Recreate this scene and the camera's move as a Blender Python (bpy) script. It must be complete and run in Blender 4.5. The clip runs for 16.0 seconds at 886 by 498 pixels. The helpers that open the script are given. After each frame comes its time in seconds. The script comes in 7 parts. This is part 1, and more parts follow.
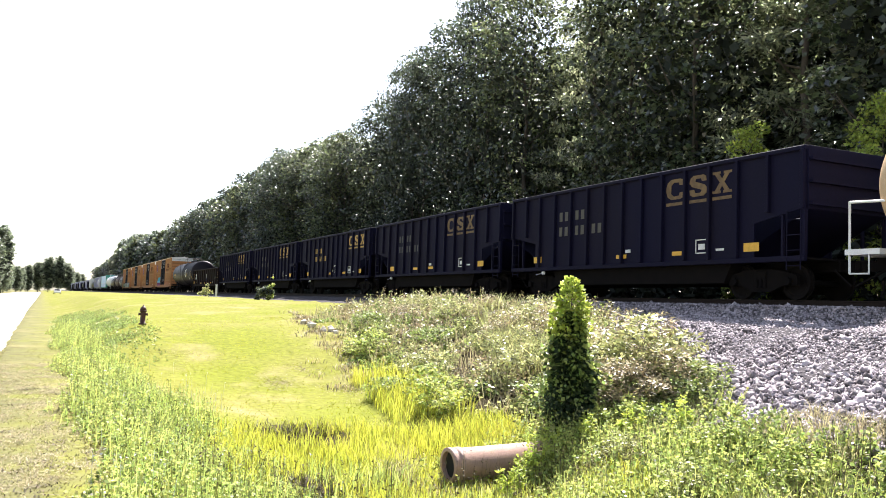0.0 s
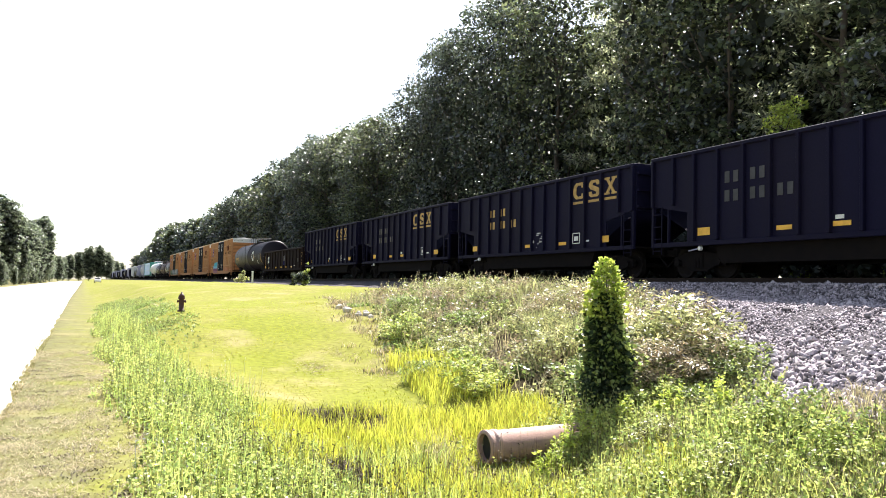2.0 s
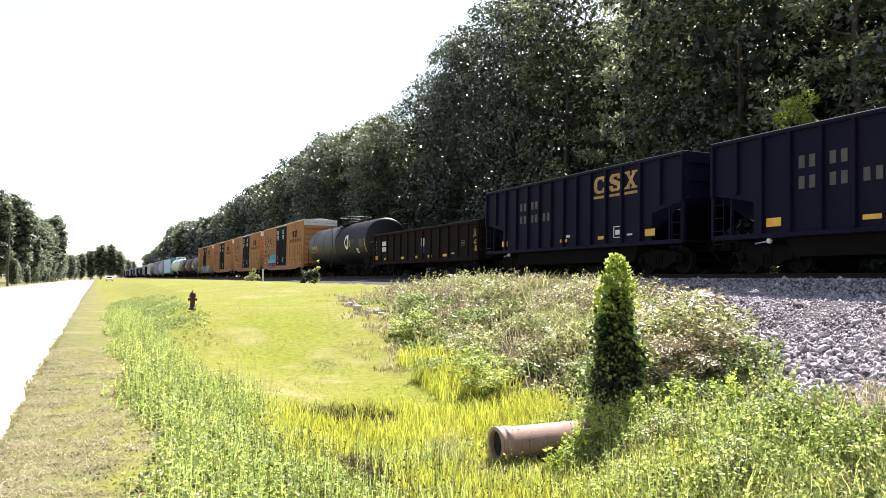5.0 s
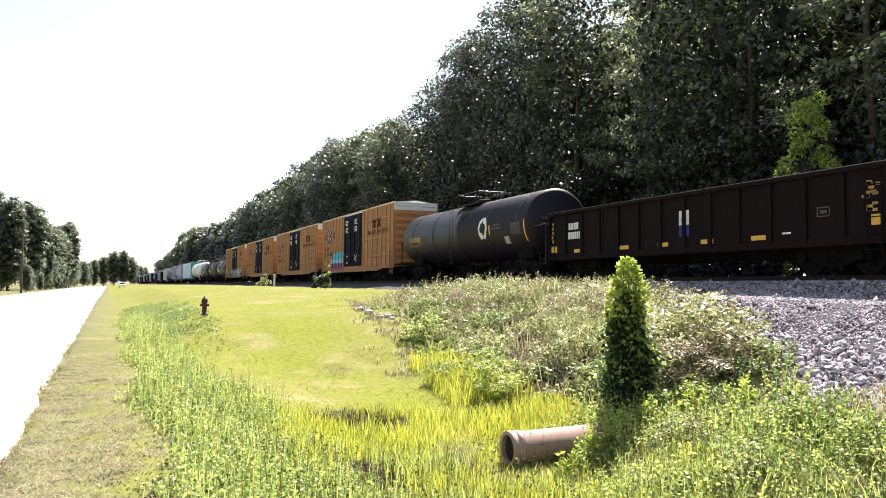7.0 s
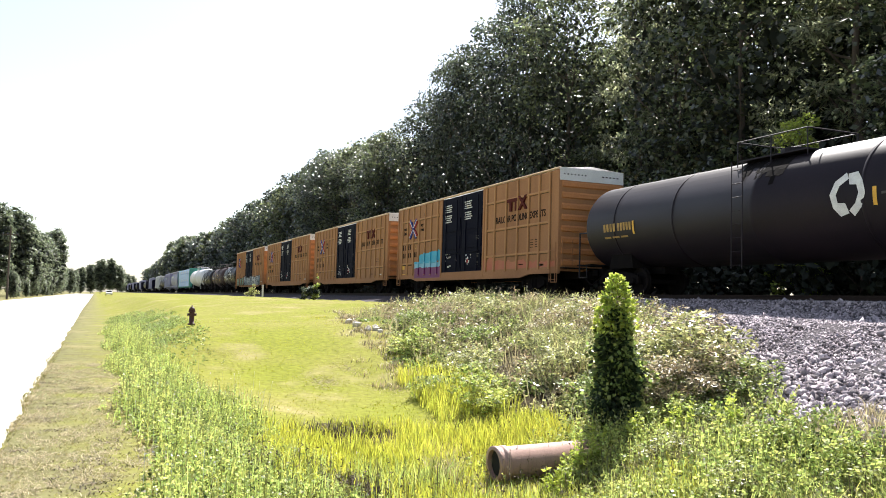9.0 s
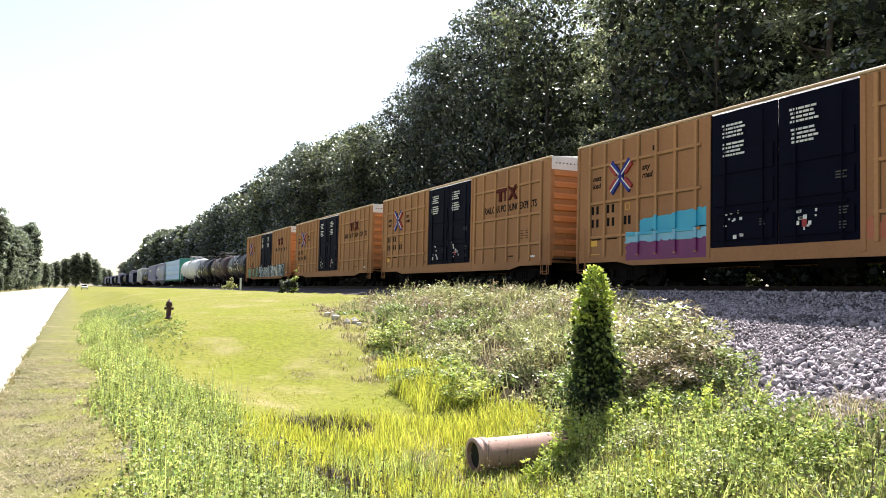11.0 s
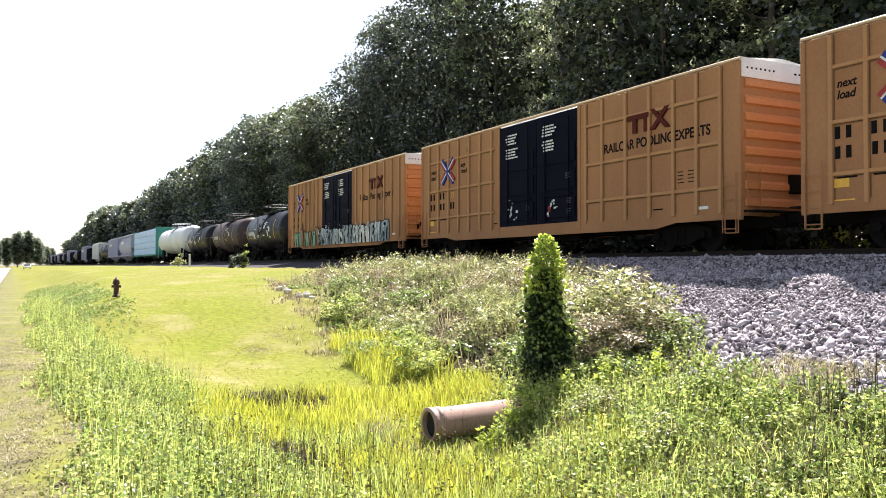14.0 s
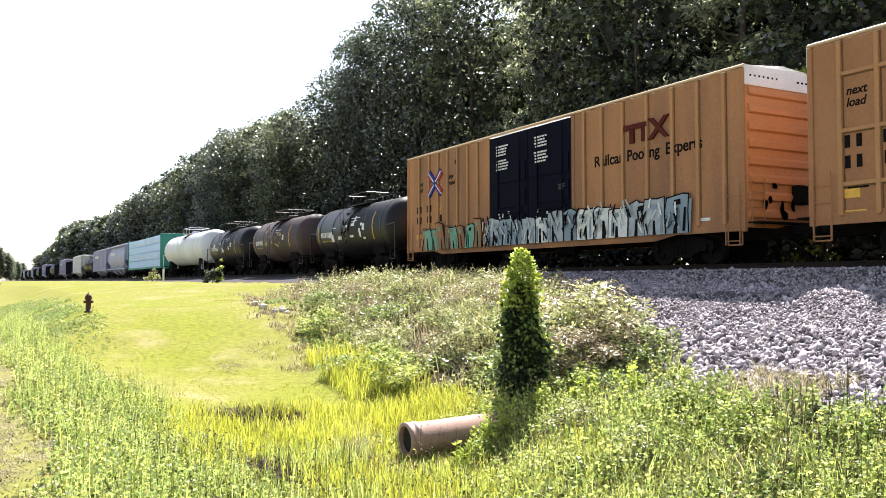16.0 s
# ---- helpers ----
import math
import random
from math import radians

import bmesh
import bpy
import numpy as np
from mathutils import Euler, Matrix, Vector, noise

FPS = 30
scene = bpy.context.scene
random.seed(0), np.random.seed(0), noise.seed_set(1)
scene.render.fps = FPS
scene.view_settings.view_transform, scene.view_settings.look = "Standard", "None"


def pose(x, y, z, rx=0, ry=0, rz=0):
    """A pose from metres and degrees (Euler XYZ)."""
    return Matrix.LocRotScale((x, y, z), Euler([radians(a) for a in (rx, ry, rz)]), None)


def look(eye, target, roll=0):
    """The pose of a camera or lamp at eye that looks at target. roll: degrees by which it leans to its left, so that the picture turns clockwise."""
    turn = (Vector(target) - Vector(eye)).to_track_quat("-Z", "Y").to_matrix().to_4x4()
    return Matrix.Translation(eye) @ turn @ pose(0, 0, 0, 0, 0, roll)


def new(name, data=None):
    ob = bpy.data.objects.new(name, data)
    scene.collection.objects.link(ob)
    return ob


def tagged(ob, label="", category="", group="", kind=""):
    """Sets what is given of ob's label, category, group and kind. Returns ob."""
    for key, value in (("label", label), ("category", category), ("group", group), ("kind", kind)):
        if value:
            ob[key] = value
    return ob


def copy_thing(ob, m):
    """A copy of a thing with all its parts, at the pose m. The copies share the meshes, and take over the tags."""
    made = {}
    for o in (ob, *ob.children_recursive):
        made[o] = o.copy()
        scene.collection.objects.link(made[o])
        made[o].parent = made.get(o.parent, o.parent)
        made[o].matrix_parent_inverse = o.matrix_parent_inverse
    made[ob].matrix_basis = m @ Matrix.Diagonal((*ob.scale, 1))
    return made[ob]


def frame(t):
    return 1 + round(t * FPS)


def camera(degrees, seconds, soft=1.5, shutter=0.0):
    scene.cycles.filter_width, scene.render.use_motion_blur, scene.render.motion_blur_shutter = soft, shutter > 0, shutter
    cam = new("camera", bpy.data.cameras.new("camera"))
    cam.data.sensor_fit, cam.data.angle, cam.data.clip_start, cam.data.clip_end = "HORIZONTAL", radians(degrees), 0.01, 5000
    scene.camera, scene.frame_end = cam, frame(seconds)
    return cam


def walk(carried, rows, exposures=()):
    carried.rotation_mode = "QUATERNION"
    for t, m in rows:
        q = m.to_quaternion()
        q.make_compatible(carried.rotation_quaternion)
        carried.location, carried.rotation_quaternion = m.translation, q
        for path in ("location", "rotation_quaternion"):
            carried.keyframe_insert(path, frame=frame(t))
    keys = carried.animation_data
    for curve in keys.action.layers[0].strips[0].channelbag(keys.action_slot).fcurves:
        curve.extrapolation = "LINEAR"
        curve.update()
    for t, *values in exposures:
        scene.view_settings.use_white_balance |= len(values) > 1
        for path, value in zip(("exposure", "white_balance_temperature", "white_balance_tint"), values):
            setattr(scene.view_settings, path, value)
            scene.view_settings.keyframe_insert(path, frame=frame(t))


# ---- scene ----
EYE = 1.6            # eye height over the road
RAIL = 2.03          # top of rail
TRACK = 18.0         # centre line of the track, which runs along y
SPEED = 10.8         # metres a second, towards -y

cam = camera(55.76, 16.0, soft=0.9)
PATH = [
    (0, pose(0, 0, EYE, 93.79, -2.05, -25.54)),
    (0.5, pose(0, 0, EYE, 93.54, -1.46, -25.56)),
    (1, pose(0, 0, EYE, 92.69, -1.42, -25.20)),
    (1.5, pose(0, 0, EYE, 92.67, -0.97, -24.20)),
    (2, pose(0, 0, EYE, 92.58, -1.22, -23.21)),
    (2.5, pose(0, 0, EYE, 92.80, -1.45, -22.74)),
    (3, pose(0, 0, EYE, 93.04, -1.40, -22.70)),
    (3.5, pose(0, 0, EYE, 92.63, -1.20, -22.83)),
    (6, pose(0, 0, EYE, 92.27, -0.56, -22.10)),
    (6.5, pose(0, 0, EYE, 92.43, -0.40, -21.80)),
    (7, pose(0, 0, EYE, 92.65, -0.64, -21.77)),
    (7.5, pose(0, 0, EYE, 92.51, -0.97, -22.05)),
    (8, pose(0, 0, EYE, 92.73, -1.51, -23.45)),
    (8.5, pose(0, 0, EYE, 93.12, -1.29, -22.24)),
    (9, pose(0, 0, EYE, 93.59, -1.61, -22.54)),
    (11.5, pose(0, 0, EYE, 93.03, -1.59, -24.54)),
    (12, pose(0, 0, EYE, 92.93, -1.98, -25.27)),
    (12.5, pose(0, 0, EYE, 92.26, -0.94, -25.39)),
    (13, pose(0, 0, EYE, 92.52, -0.81, -26.23)),
    (13.5, pose(0, 0, EYE, 91.49, -0.26, -26.61)),
    (14, pose(0, 0, EYE, 91.19, -0.10, -27.22)),
    (14.5, pose(0, 0, EYE, 91.67, 0.16, -26.99)),
    (15, pose(0, 0, EYE, 91.48, 0.47, -28.02)),
    (15.5, pose(0, 0, EYE, 91.75, 0.22, -28.65)),
    (16, pose(0, 0, EYE, 92.16, 0.07, -28.84)),
]
# the camera's own slow change of exposure, in stops
EXPOSURE = [(0, 1.74), (1, 1.74), (2, 1.68), (3.5, 1.65), (6, 1.51), (7, 1.52), (8.5, 1.47), (11.5, 1.41), (12, 1.45), (13, 1.50), (14, 1.55), (15.5, 1.61), (16, 1.65)]
walk(cam, PATH, EXPOSURE)

# ---- light ----
SUN = Vector((2.8, 3.5, 5.65)).normalized()
world = bpy.data.worlds.new("world")
scene.world = world
world.use_nodes = True
wn = world.node_tree.nodes
sky = wn.new("ShaderNodeTexSky")
sky.sky_type = "NISHITA"
sky.sun_disc = False
sky.sun_elevation = math.asin(SUN.z)
sky.sun_rotation = math.atan2(SUN.x, SUN.y)
sky.air_density, sky.dust_density, sky.ozone_density = 1.0, 1.2, 1.0
wn["Background"].inputs[1].default_value = 0.078
haze = wn.new("ShaderNodeHueSaturation")
haze.inputs["Saturation"].default_value = 0.68
world.node_tree.links.new(sky.outputs[0], haze.inputs["Color"])
world.node_tree.links.new(haze.outputs[0], wn["Background"].inputs[0])
lamp = bpy.data.lights.new("sun", "SUN")
lamp.energy, lamp.angle, lamp.color = 5.0, radians(0.6), (1.0, 0.955, 0.915)
sun = new("sun", lamp)
sun.matrix_world = look(SUN * 100, (0, 0, 0))


# ---- materials ----
def mat(name, base, rough=0.7, metal=0.0, second=None, scale=3.0, amount=0.5, fine=40.0, bump=0.15, island=0.0,
        translucent=0.0, streaks=0.0, spec=0.5, hue=0.07, low=0.9, high=1.1, glow=1.5, wax=0.0):
    """A surface with large and fine variation, a relief, and where asked a tint for every leaf or stone."""
    m = bpy.data.materials.new(name)
    m.use_nodes = True
    n, l = m.node_tree.nodes, m.node_tree.links
    b = n["Principled BSDF"]
    b.inputs["Roughness"].default_value = rough
    b.inputs["Metallic"].default_value = metal
    b.inputs["Specular IOR Level"].default_value = spec
    b.inputs["Coat Weight"].default_value, b.inputs["Coat Roughness"].default_value = wax, 0.2
    tc = n.new("ShaderNodeTexCoord")
    src = tc.outputs["Object"]
    if streaks:
        mp = n.new("ShaderNodeMapping")
        mp.inputs["Scale"].default_value = (1, 1, streaks)
        l.new(src, mp.inputs[0])
        src = mp.outputs[0]
    big, small = n.new("ShaderNodeTexNoise"), n.new("ShaderNodeTexNoise")
    big.inputs["Scale"].default_value, big.inputs["Detail"].default_value = scale, 5
    small.inputs["Scale"].default_value, small.inputs["Detail"].default_value = fine, 4
    l.new(src, big.inputs[0])
    l.new(tc.outputs["Object"], small.inputs[0])
    ramp = n.new("ShaderNodeMapRange")
    ramp.inputs[1].default_value, ramp.inputs[2].default_value = 0.35, 0.7
    ramp.inputs[4].default_value = amount
    l.new(big.outputs[0], ramp.inputs[0])
    mix = n.new("ShaderNodeMix")
    mix.data_type = "RGBA"
    mix.inputs[6].default_value = (*base, 1)
    mix.inputs[7].default_value = (*(second or [c * 0.6 for c in base]), 1)
    l.new(ramp.outputs[0], mix.inputs[0])
    col = mix.outputs[2]
    hsv = n.new("ShaderNodeHueSaturation")
    l.new(col, hsv.inputs["Color"])
    vr = n.new("ShaderNodeMapRange")
    vr.inputs[3].default_value, vr.inputs[4].default_value = low, high
    vr.inputs[1].default_value, vr.inputs[2].default_value = 0.3, 0.7
    l.new(small.outputs[0], vr.inputs[0])
    value = vr.outputs[0]
    if island:
        geo = n.new("ShaderNodeNewGeometry")
        ir = n.new("ShaderNodeMapRange")
        ir.inputs[3].default_value, ir.inputs[4].default_value = 1 - island, 1 + island
        l.new(geo.outputs["Random Per Island"], ir.inputs[0])
        mul = n.new("ShaderNodeMath")
        mul.operation = "MULTIPLY"
        l.new(ir.outputs[0], mul.inputs[0])
        l.new(value, mul.inputs[1])
        value = mul.outputs[0]
        hr = n.new("ShaderNodeMapRange")
        hr.inputs[3].default_value, hr.inputs[4].default_value = 0.5 + island * hue, 0.5 - island * hue
        wn_ = n.new("ShaderNodeTexWhiteNoise")
        wn_.noise_dimensions = "1D"
        l.new(geo.outputs["Random Per Island"], wn_.inputs["W"])
        l.new(wn_.outputs[0], hr.inputs[0])
        l.new(hr.outputs[0], hsv.inputs["Hue"])
    l.new(value, hsv.inputs["Value"])
    col = hsv.outputs[0]
    l.new(col, b.inputs["Base Color"])
    if bump:
        bp = n.new("ShaderNodeBump")
        bp.inputs["Strength"].default_value = bump
        bp.inputs["Distance"].default_value = 0.02
        l.new(small.outputs[0], bp.inputs["Height"])
        l.new(bp.outputs[0], b.inputs["Normal"])
    if translucent:
        tr, ms = n.new("ShaderNodeBsdfTranslucent"), n.new("ShaderNodeMixShader")
        hs2 = n.new("ShaderNodeHueSaturation")
        hs2.inputs["Saturation"].default_value, hs2.inputs["Value"].default_value = 1.1, glow
        l.new(col, hs2.inputs["Color"])
        l.new(hs2.outputs[0], tr.inputs[0])
        ms.inputs[0].default_value = translucent
        l.new(b.outputs[0], ms.inputs[1])
        l.new(tr.outputs[0], ms.inputs[2])
        l.new(ms.outputs[0], n["Material Output"].inputs[0])
    return m


M_ROAD = mat("road_concrete", (0.5, 0.48, 0.45), 0.85, second=(0.42, 0.41, 0.39), scale=0.6, fine=60, bump=0.3)
M_GROUND = mat("mown_grass_soil", (0.165, 0.178, 0.02), 0.95, second=(0.215, 0.19, 0.06), scale=0.3, amount=0.75, fine=7, bump=0.6, spec=0.1, low=0.76, high=1.24)


def shoulder_tint(m):
    """Dry straw soil beside the road and a few worn patches, with ragged borders."""
    n, l = m.node_tree.nodes, m.node_tree.links
    b = n["Principled BSDF"]
    col = b.inputs["Base Color"].links[0].from_socket
    tc, sep, rag, add = n.new("ShaderNodeTexCoord"), n.new("ShaderNodeSeparateXYZ"), n.new("ShaderNodeTexNoise"), n.new("ShaderNodeMath")
    rag.inputs["Scale"].default_value, rag.inputs["Detail"].default_value = 1.1, 8
    l.new(tc.outputs["Object"], sep.inputs[0])
    l.new(tc.outputs["Object"], rag.inputs[0])
    add.operation = "MULTIPLY_ADD"
    l.new(rag.outputs[0], add.inputs[0])
    add.inputs[1].default_value = 3.4
    l.new(sep.outputs[0], add.inputs[2])
    edge = n.new("ShaderNodeMapRange")
    edge.inputs[1].default_value, edge.inputs[2].default_value = 2.7, 1.2
    l.new(add.outputs[0], edge.inputs[0])
    mix = n.new("ShaderNodeMix")
    mix.data_type = "RGBA"
    l.new(edge.outputs[0], mix.inputs[0])
    l.new(col, mix.inputs[6])
    mix.inputs[7].default_value = (0.155, 0.148, 0.062, 1)
    thatch, tr, mask = n.new("ShaderNodeTexNoise"), n.new("ShaderNodeMapRange"), n.new("ShaderNodeMath")
    thatch.inputs["Scale"].default_value, thatch.inputs["Detail"].default_value = 3.2, 10
    tr.inputs[1].default_value, tr.inputs[2].default_value, tr.inputs[4].default_value = 0.5, 0.62, 0.75
    l.new(tc.outputs["Object"], thatch.inputs[0])
    l.new(thatch.outputs[0], tr.inputs[0])
    mask.operation = "MULTIPLY"
    l.new(tr.outputs[0], mask.inputs[0])
    l.new(edge.outputs[0], mask.inputs[1])
    dark = n.new("ShaderNodeMix")
    dark.data_type = "RGBA"
    l.new(mask.outputs[0], dark.inputs[0])
    l.new(mix.outputs[2], dark.inputs[6])
    dark.inputs[7].default_value = (0.1, 0.088, 0.04, 1)
    worn, wr = n.new("ShaderNodeTexNoise"), n.new("ShaderNodeMapRange")
    worn.inputs["Scale"].default_value, worn.inputs["Detail"].default_value = 0.6, 9
    wr.inputs[1].default_value, wr.inputs[2].default_value, wr.inputs[4].default_value = 0.54, 0.7, 0.5
    l.new(tc.outputs["Object"], worn.inputs[0])
    l.new(worn.outputs[0], wr.inputs[0])
    mix2 = n.new("ShaderNodeMix")
    mix2.data_type = "RGBA"
    l.new(wr.outputs[0], mix2.inputs[0])
    l.new(dark.outputs[2], mix2.inputs[6])
    mix2.inputs[7].default_value = (0.3, 0.25, 0.13, 1)
    l.new(mix2.outputs[2], b.inputs["Base Color"])


shoulder_tint(M_GROUND)
M_SOIL = mat("soil", (0.05, 0.038, 0.02), 0.95, second=(0.025, 0.022, 0.011), scale=0.8, fine=20, bump=0.8, spec=0.05)
M_LITTER = mat("forest_floor", (0.08, 0.06, 0.035), 0.95, second=(0.04, 0.05, 0.02), scale=0.5, fine=12, bump=0.8)
# bed darker than its stones: the shade in their gaps is in this colour
M_BALLAST = mat("ballast_bed", (0.1, 0.09, 0.096), 0.95, second=(0.045, 0.04, 0.046), scale=9, amount=0.9, fine=16, bump=1.0, spec=0.05)
M_STONE = mat("ballast_stone", (0.38, 0.335, 0.355), 0.9, second=(0.17, 0.145, 0.16), scale=4, amount=0.7, fine=40, bump=0.4, island=0.7, spec=0.2, hue=0.012)
M_RAIL = mat("rail_steel", (0.03, 0.02, 0.016), 0.7, 0.3, scale=4, spec=0.15)
M_TIE = mat("creosoted_timber", (0.03, 0.022, 0.018), 0.95, scale=3, spec=0.1)
M_NAVY = mat("dark_blue_paint", (0.0065, 0.006, 0.0215), 0.7, second=(0.012, 0.0098, 0.0175), scale=0.8, streaks=0.25, fine=18, bump=0.1, spec=0.08)
M_BLACK = mat("grimy_black_paint", (0.008, 0.007, 0.009), 0.42, second=(0.02, 0.013, 0.012), scale=1.2, streaks=0.3, fine=18, bump=0.1, spec=0.25)
M_TANK = mat("tank_black_paint", (0.0115, 0.008, 0.0125), 0.5, second=(0.02, 0.013, 0.018), scale=0.9, streaks=0.3, fine=18, bump=0.06, spec=0.2)
M_UNDER = mat("underframe_grime", (0.008, 0.007, 0.0075), 0.9, second=(0.014, 0.011, 0.010), scale=3, spec=0.04)
M_WHEEL = mat("wheel_steel", (0.012, 0.010, 0.010), 0.85, scale=4, spec=0.06)
M_BROWN = mat("rust_brown_paint", (0.0145, 0.0085, 0.0082), 0.8, second=(0.008, 0.0065, 0.0075), scale=1.2, streaks=0.3, fine=18, spec=0.05)
M_RUST = mat("rusty_tank_paint", (0.05, 0.025, 0.024), 0.6, second=(0.024, 0.018, 0.02), scale=0.8, streaks=0.3, fine=15)
M_YELLOW = mat("boxcar_yellow_paint", (0.362, 0.178, 0.083), 0.7, second=(0.27, 0.13, 0.062), scale=0.7, amount=0.8, streaks=0.2, fine=14, bump=0.08, spec=0.15, low=0.92, high=1.06)
M_WORN = mat("weathered_boxcar_paint", (0.4, 0.195, 0.092), 0.75, second=(0.21, 0.11, 0.066), scale=0.9, amount=0.85, streaks=0.2, fine=16, bump=0.1, spec=0.12, low=0.88, high=1.08)
# ribs lighter, strips darker than the side: light and shade put into paint
M_RIB = mat("lit_rib_paint", (0.42, 0.22, 0.098), 0.65, second=(0.33, 0.167, 0.078), scale=1.5, amount=0.6, streaks=0.25, fine=14, bump=0.08, spec=0.15, low=0.94, high=1.05)
M_RIB_SHADE = mat("rib_shade", (0.12, 0.065, 0.03), 0.9, second=(0.2, 0.11, 0.045), scale=2, fine=20)
M_SKYBLUE = mat("pale_blue_spray_paint", (0.2, 0.45, 0.6), 0.5, second=(0.12, 0.4, 0.58), scale=1.5)
M_ORANGE = mat("faded_orange_paint", (0.5, 0.205, 0.068), 0.6, second=(0.39, 0.155, 0.052), scale=0.7, amount=0.6, streaks=0.25, fine=14, bump=0.08)
M_WHITE = mat("white_paint", (0.75, 0.75, 0.75), 0.5, second=(0.6, 0.58, 0.55), scale=2)
M_GALV = mat("galvanised_roof", (0.6, 0.6, 0.6), 0.4, 0.6, scale=2)
M_DOOR = mat("navy_door_paint", (0.003, 0.0034, 0.0115), 0.65, second=(0.0045, 0.005, 0.012), scale=1.5, streaks=0.3, spec=0.04)
M_TAN = mat("tan_tank_paint", (0.55, 0.38, 0.22), 0.5, second=(0.45, 0.3, 0.18), scale=1)
M_CREAM = mat("dirty_white_tank", (0.68, 0.69, 0.72), 0.5, second=(0.5, 0.48, 0.45), scale=0.8, streaks=0.3)
M_GREY = mat("grey_hopper_paint", (0.36, 0.36, 0.5), 0.6, second=(0.25, 0.25, 0.36), scale=0.8, streaks=0.3)
M_WRAP = mat("lumber_wrap", (0.46, 0.64, 0.95), 0.4, second=(0.38, 0.54, 0.82), scale=0.8)
M_TEAL = mat("teal_steel", (0.03, 0.25, 0.2), 0.55, scale=1)
M_MARK = mat("yellow_marking", (0.75, 0.42, 0.05), 0.6, second=(0.5, 0.27, 0.03), scale=6)
M_LETTER = mat("pale_lettering", (0.7, 0.7, 0.68), 0.6, scale=6)
M_GOLD = mat("worn_gold_lettering", (0.45, 0.28, 0.07), 0.65, second=(0.22, 0.13, 0.045), scale=5, amount=0.9)
M_DIM = mat("dim_gold_lettering", (0.17, 0.105, 0.045), 0.75, second=(0.08, 0.05, 0.03), scale=5, amount=0.9)
M_GHOST = mat("ghosted_lettering", (0.04, 0.04, 0.045), 0.7, second=(0.02, 0.02, 0.024), scale=5, amount=0.8)
M_DULL = mat("dull_lettering", (0.075, 0.068, 0.06), 0.7, second=(0.04, 0.037, 0.034), scale=5, amount=0.8)
M_STAIN = mat("rust_stain", (0.11, 0.05, 0.032), 0.9, second=(0.06, 0.03, 0.022), scale=6)
M_OVERSPRAY = mat("faded_red_overspray", (0.42, 0.11, 0.06), 0.7, second=(0.42, 0.17, 0.075), scale=2.5, amount=0.9, streaks=0.4)
M_STALK = mat("dark_dead_stalk", (0.13, 0.1, 0.06), 0.8, scale=0.6, island=0.5, bump=0, second=(0.08, 0.06, 0.035))
M_INK = mat("black_lettering", (0.008, 0.007, 0.007), 0.9, spec=0.1)
M_MAROON = mat("maroon_emblem", (0.09, 0.018, 0.014), 0.8, spec=0.1)
M_BLUE = mat("blue_emblem", (0.03, 0.04, 0.25), 0.7, spec=0.2)
M_RED = mat("red_emblem", (0.35, 0.05, 0.05), 0.7, spec=0.2)
M_CYAN = mat("cyan_spray_paint", (0.025, 0.33, 0.52), 0.55, second=(0.06, 0.42, 0.55), scale=1.5)
M_PURPLE = mat("purple_spray_paint", (0.16, 0.014, 0.11), 0.55, second=(0.11, 0.01, 0.075), scale=2)
M_SPRAY = mat("silver_spray_paint", (0.4, 0.43, 0.45), 0.5, second=(0.2, 0.25, 0.29), scale=5, amount=0.9)
M_BLUEGREY = mat("blue_grey_spray_paint", (0.2, 0.27, 0.33), 0.5, scale=2)
M_SPRAYG = mat("green_spray_paint", (0.1, 0.3, 0.2), 0.5, scale=2)
M_HYDRANT = mat("hydrant_red_paint", (0.06, 0.014, 0.011), 0.55, second=(0.035, 0.012, 0.011), scale=8)
M_PIPE = mat("rusty_pipe", (0.4, 0.26, 0.215), 0.55, second=(0.27, 0.165, 0.135), scale=4, fine=40, bump=0.3, spec=0.5)
M_DARK = mat("dark_void", (0.01, 0.01, 0.01), 0.95)
M_BARK = mat("bark", (0.09, 0.07, 0.055), 0.95, second=(0.05, 0.04, 0.03), scale=5, fine=30, bump=0.8)
M_LEAF = mat("oak_leaf", (0.028, 0.034, 0.021), 0.26, scale=0.4, island=0.85, translucent=0.3, bump=0, second=(0.016, 0.021, 0.016), hue=0.03, spec=0.85, glow=5.0, wax=0.15)
M_LEAF2 = mat("sweetgum_leaf", (0.046, 0.053, 0.027), 0.26, scale=0.4, island=0.85, translucent=0.34, bump=0, second=(0.027, 0.035, 0.021), hue=0.03, spec=0.85, glow=4.8, wax=0.15)
# lighter leaf for the far roadside trees, with distance haze in its colour
M_LEAF3 = mat("hazed_roadside_leaf", (0.085, 0.1, 0.06), 0.4, scale=0.3, island=0.8, translucent=0.36, bump=0, second=(0.05, 0.062, 0.045), hue=0.03, spec=0.5, glow=3.2)
# dull dark leaf with shade in its colour, for crown insides and understorey
M_SHADE = mat("shade_leaf", (0.034, 0.041, 0.03), 0.55, scale=0.6, island=0.5, translucent=0.05, bump=0, hue=0.03, spec=0.2)
M_NEEDLE = mat("pine_needle", (0.13, 0.14, 0.085), 0.28, scale=0.4, island=0.8, translucent=0.42, bump=0, hue=0.03, spec=0.9, glow=4.2, wax=0.4)
M_BRIAR = mat("briar_leaf", (0.19, 0.235, 0.08), 0.4, scale=0.8, island=0.8, translucent=0.42, bump=0, second=(0.1, 0.135, 0.045), hue=0.03, spec=0.45, glow=1.75)
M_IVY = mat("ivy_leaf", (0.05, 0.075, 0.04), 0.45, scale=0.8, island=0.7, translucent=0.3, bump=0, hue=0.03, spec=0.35)
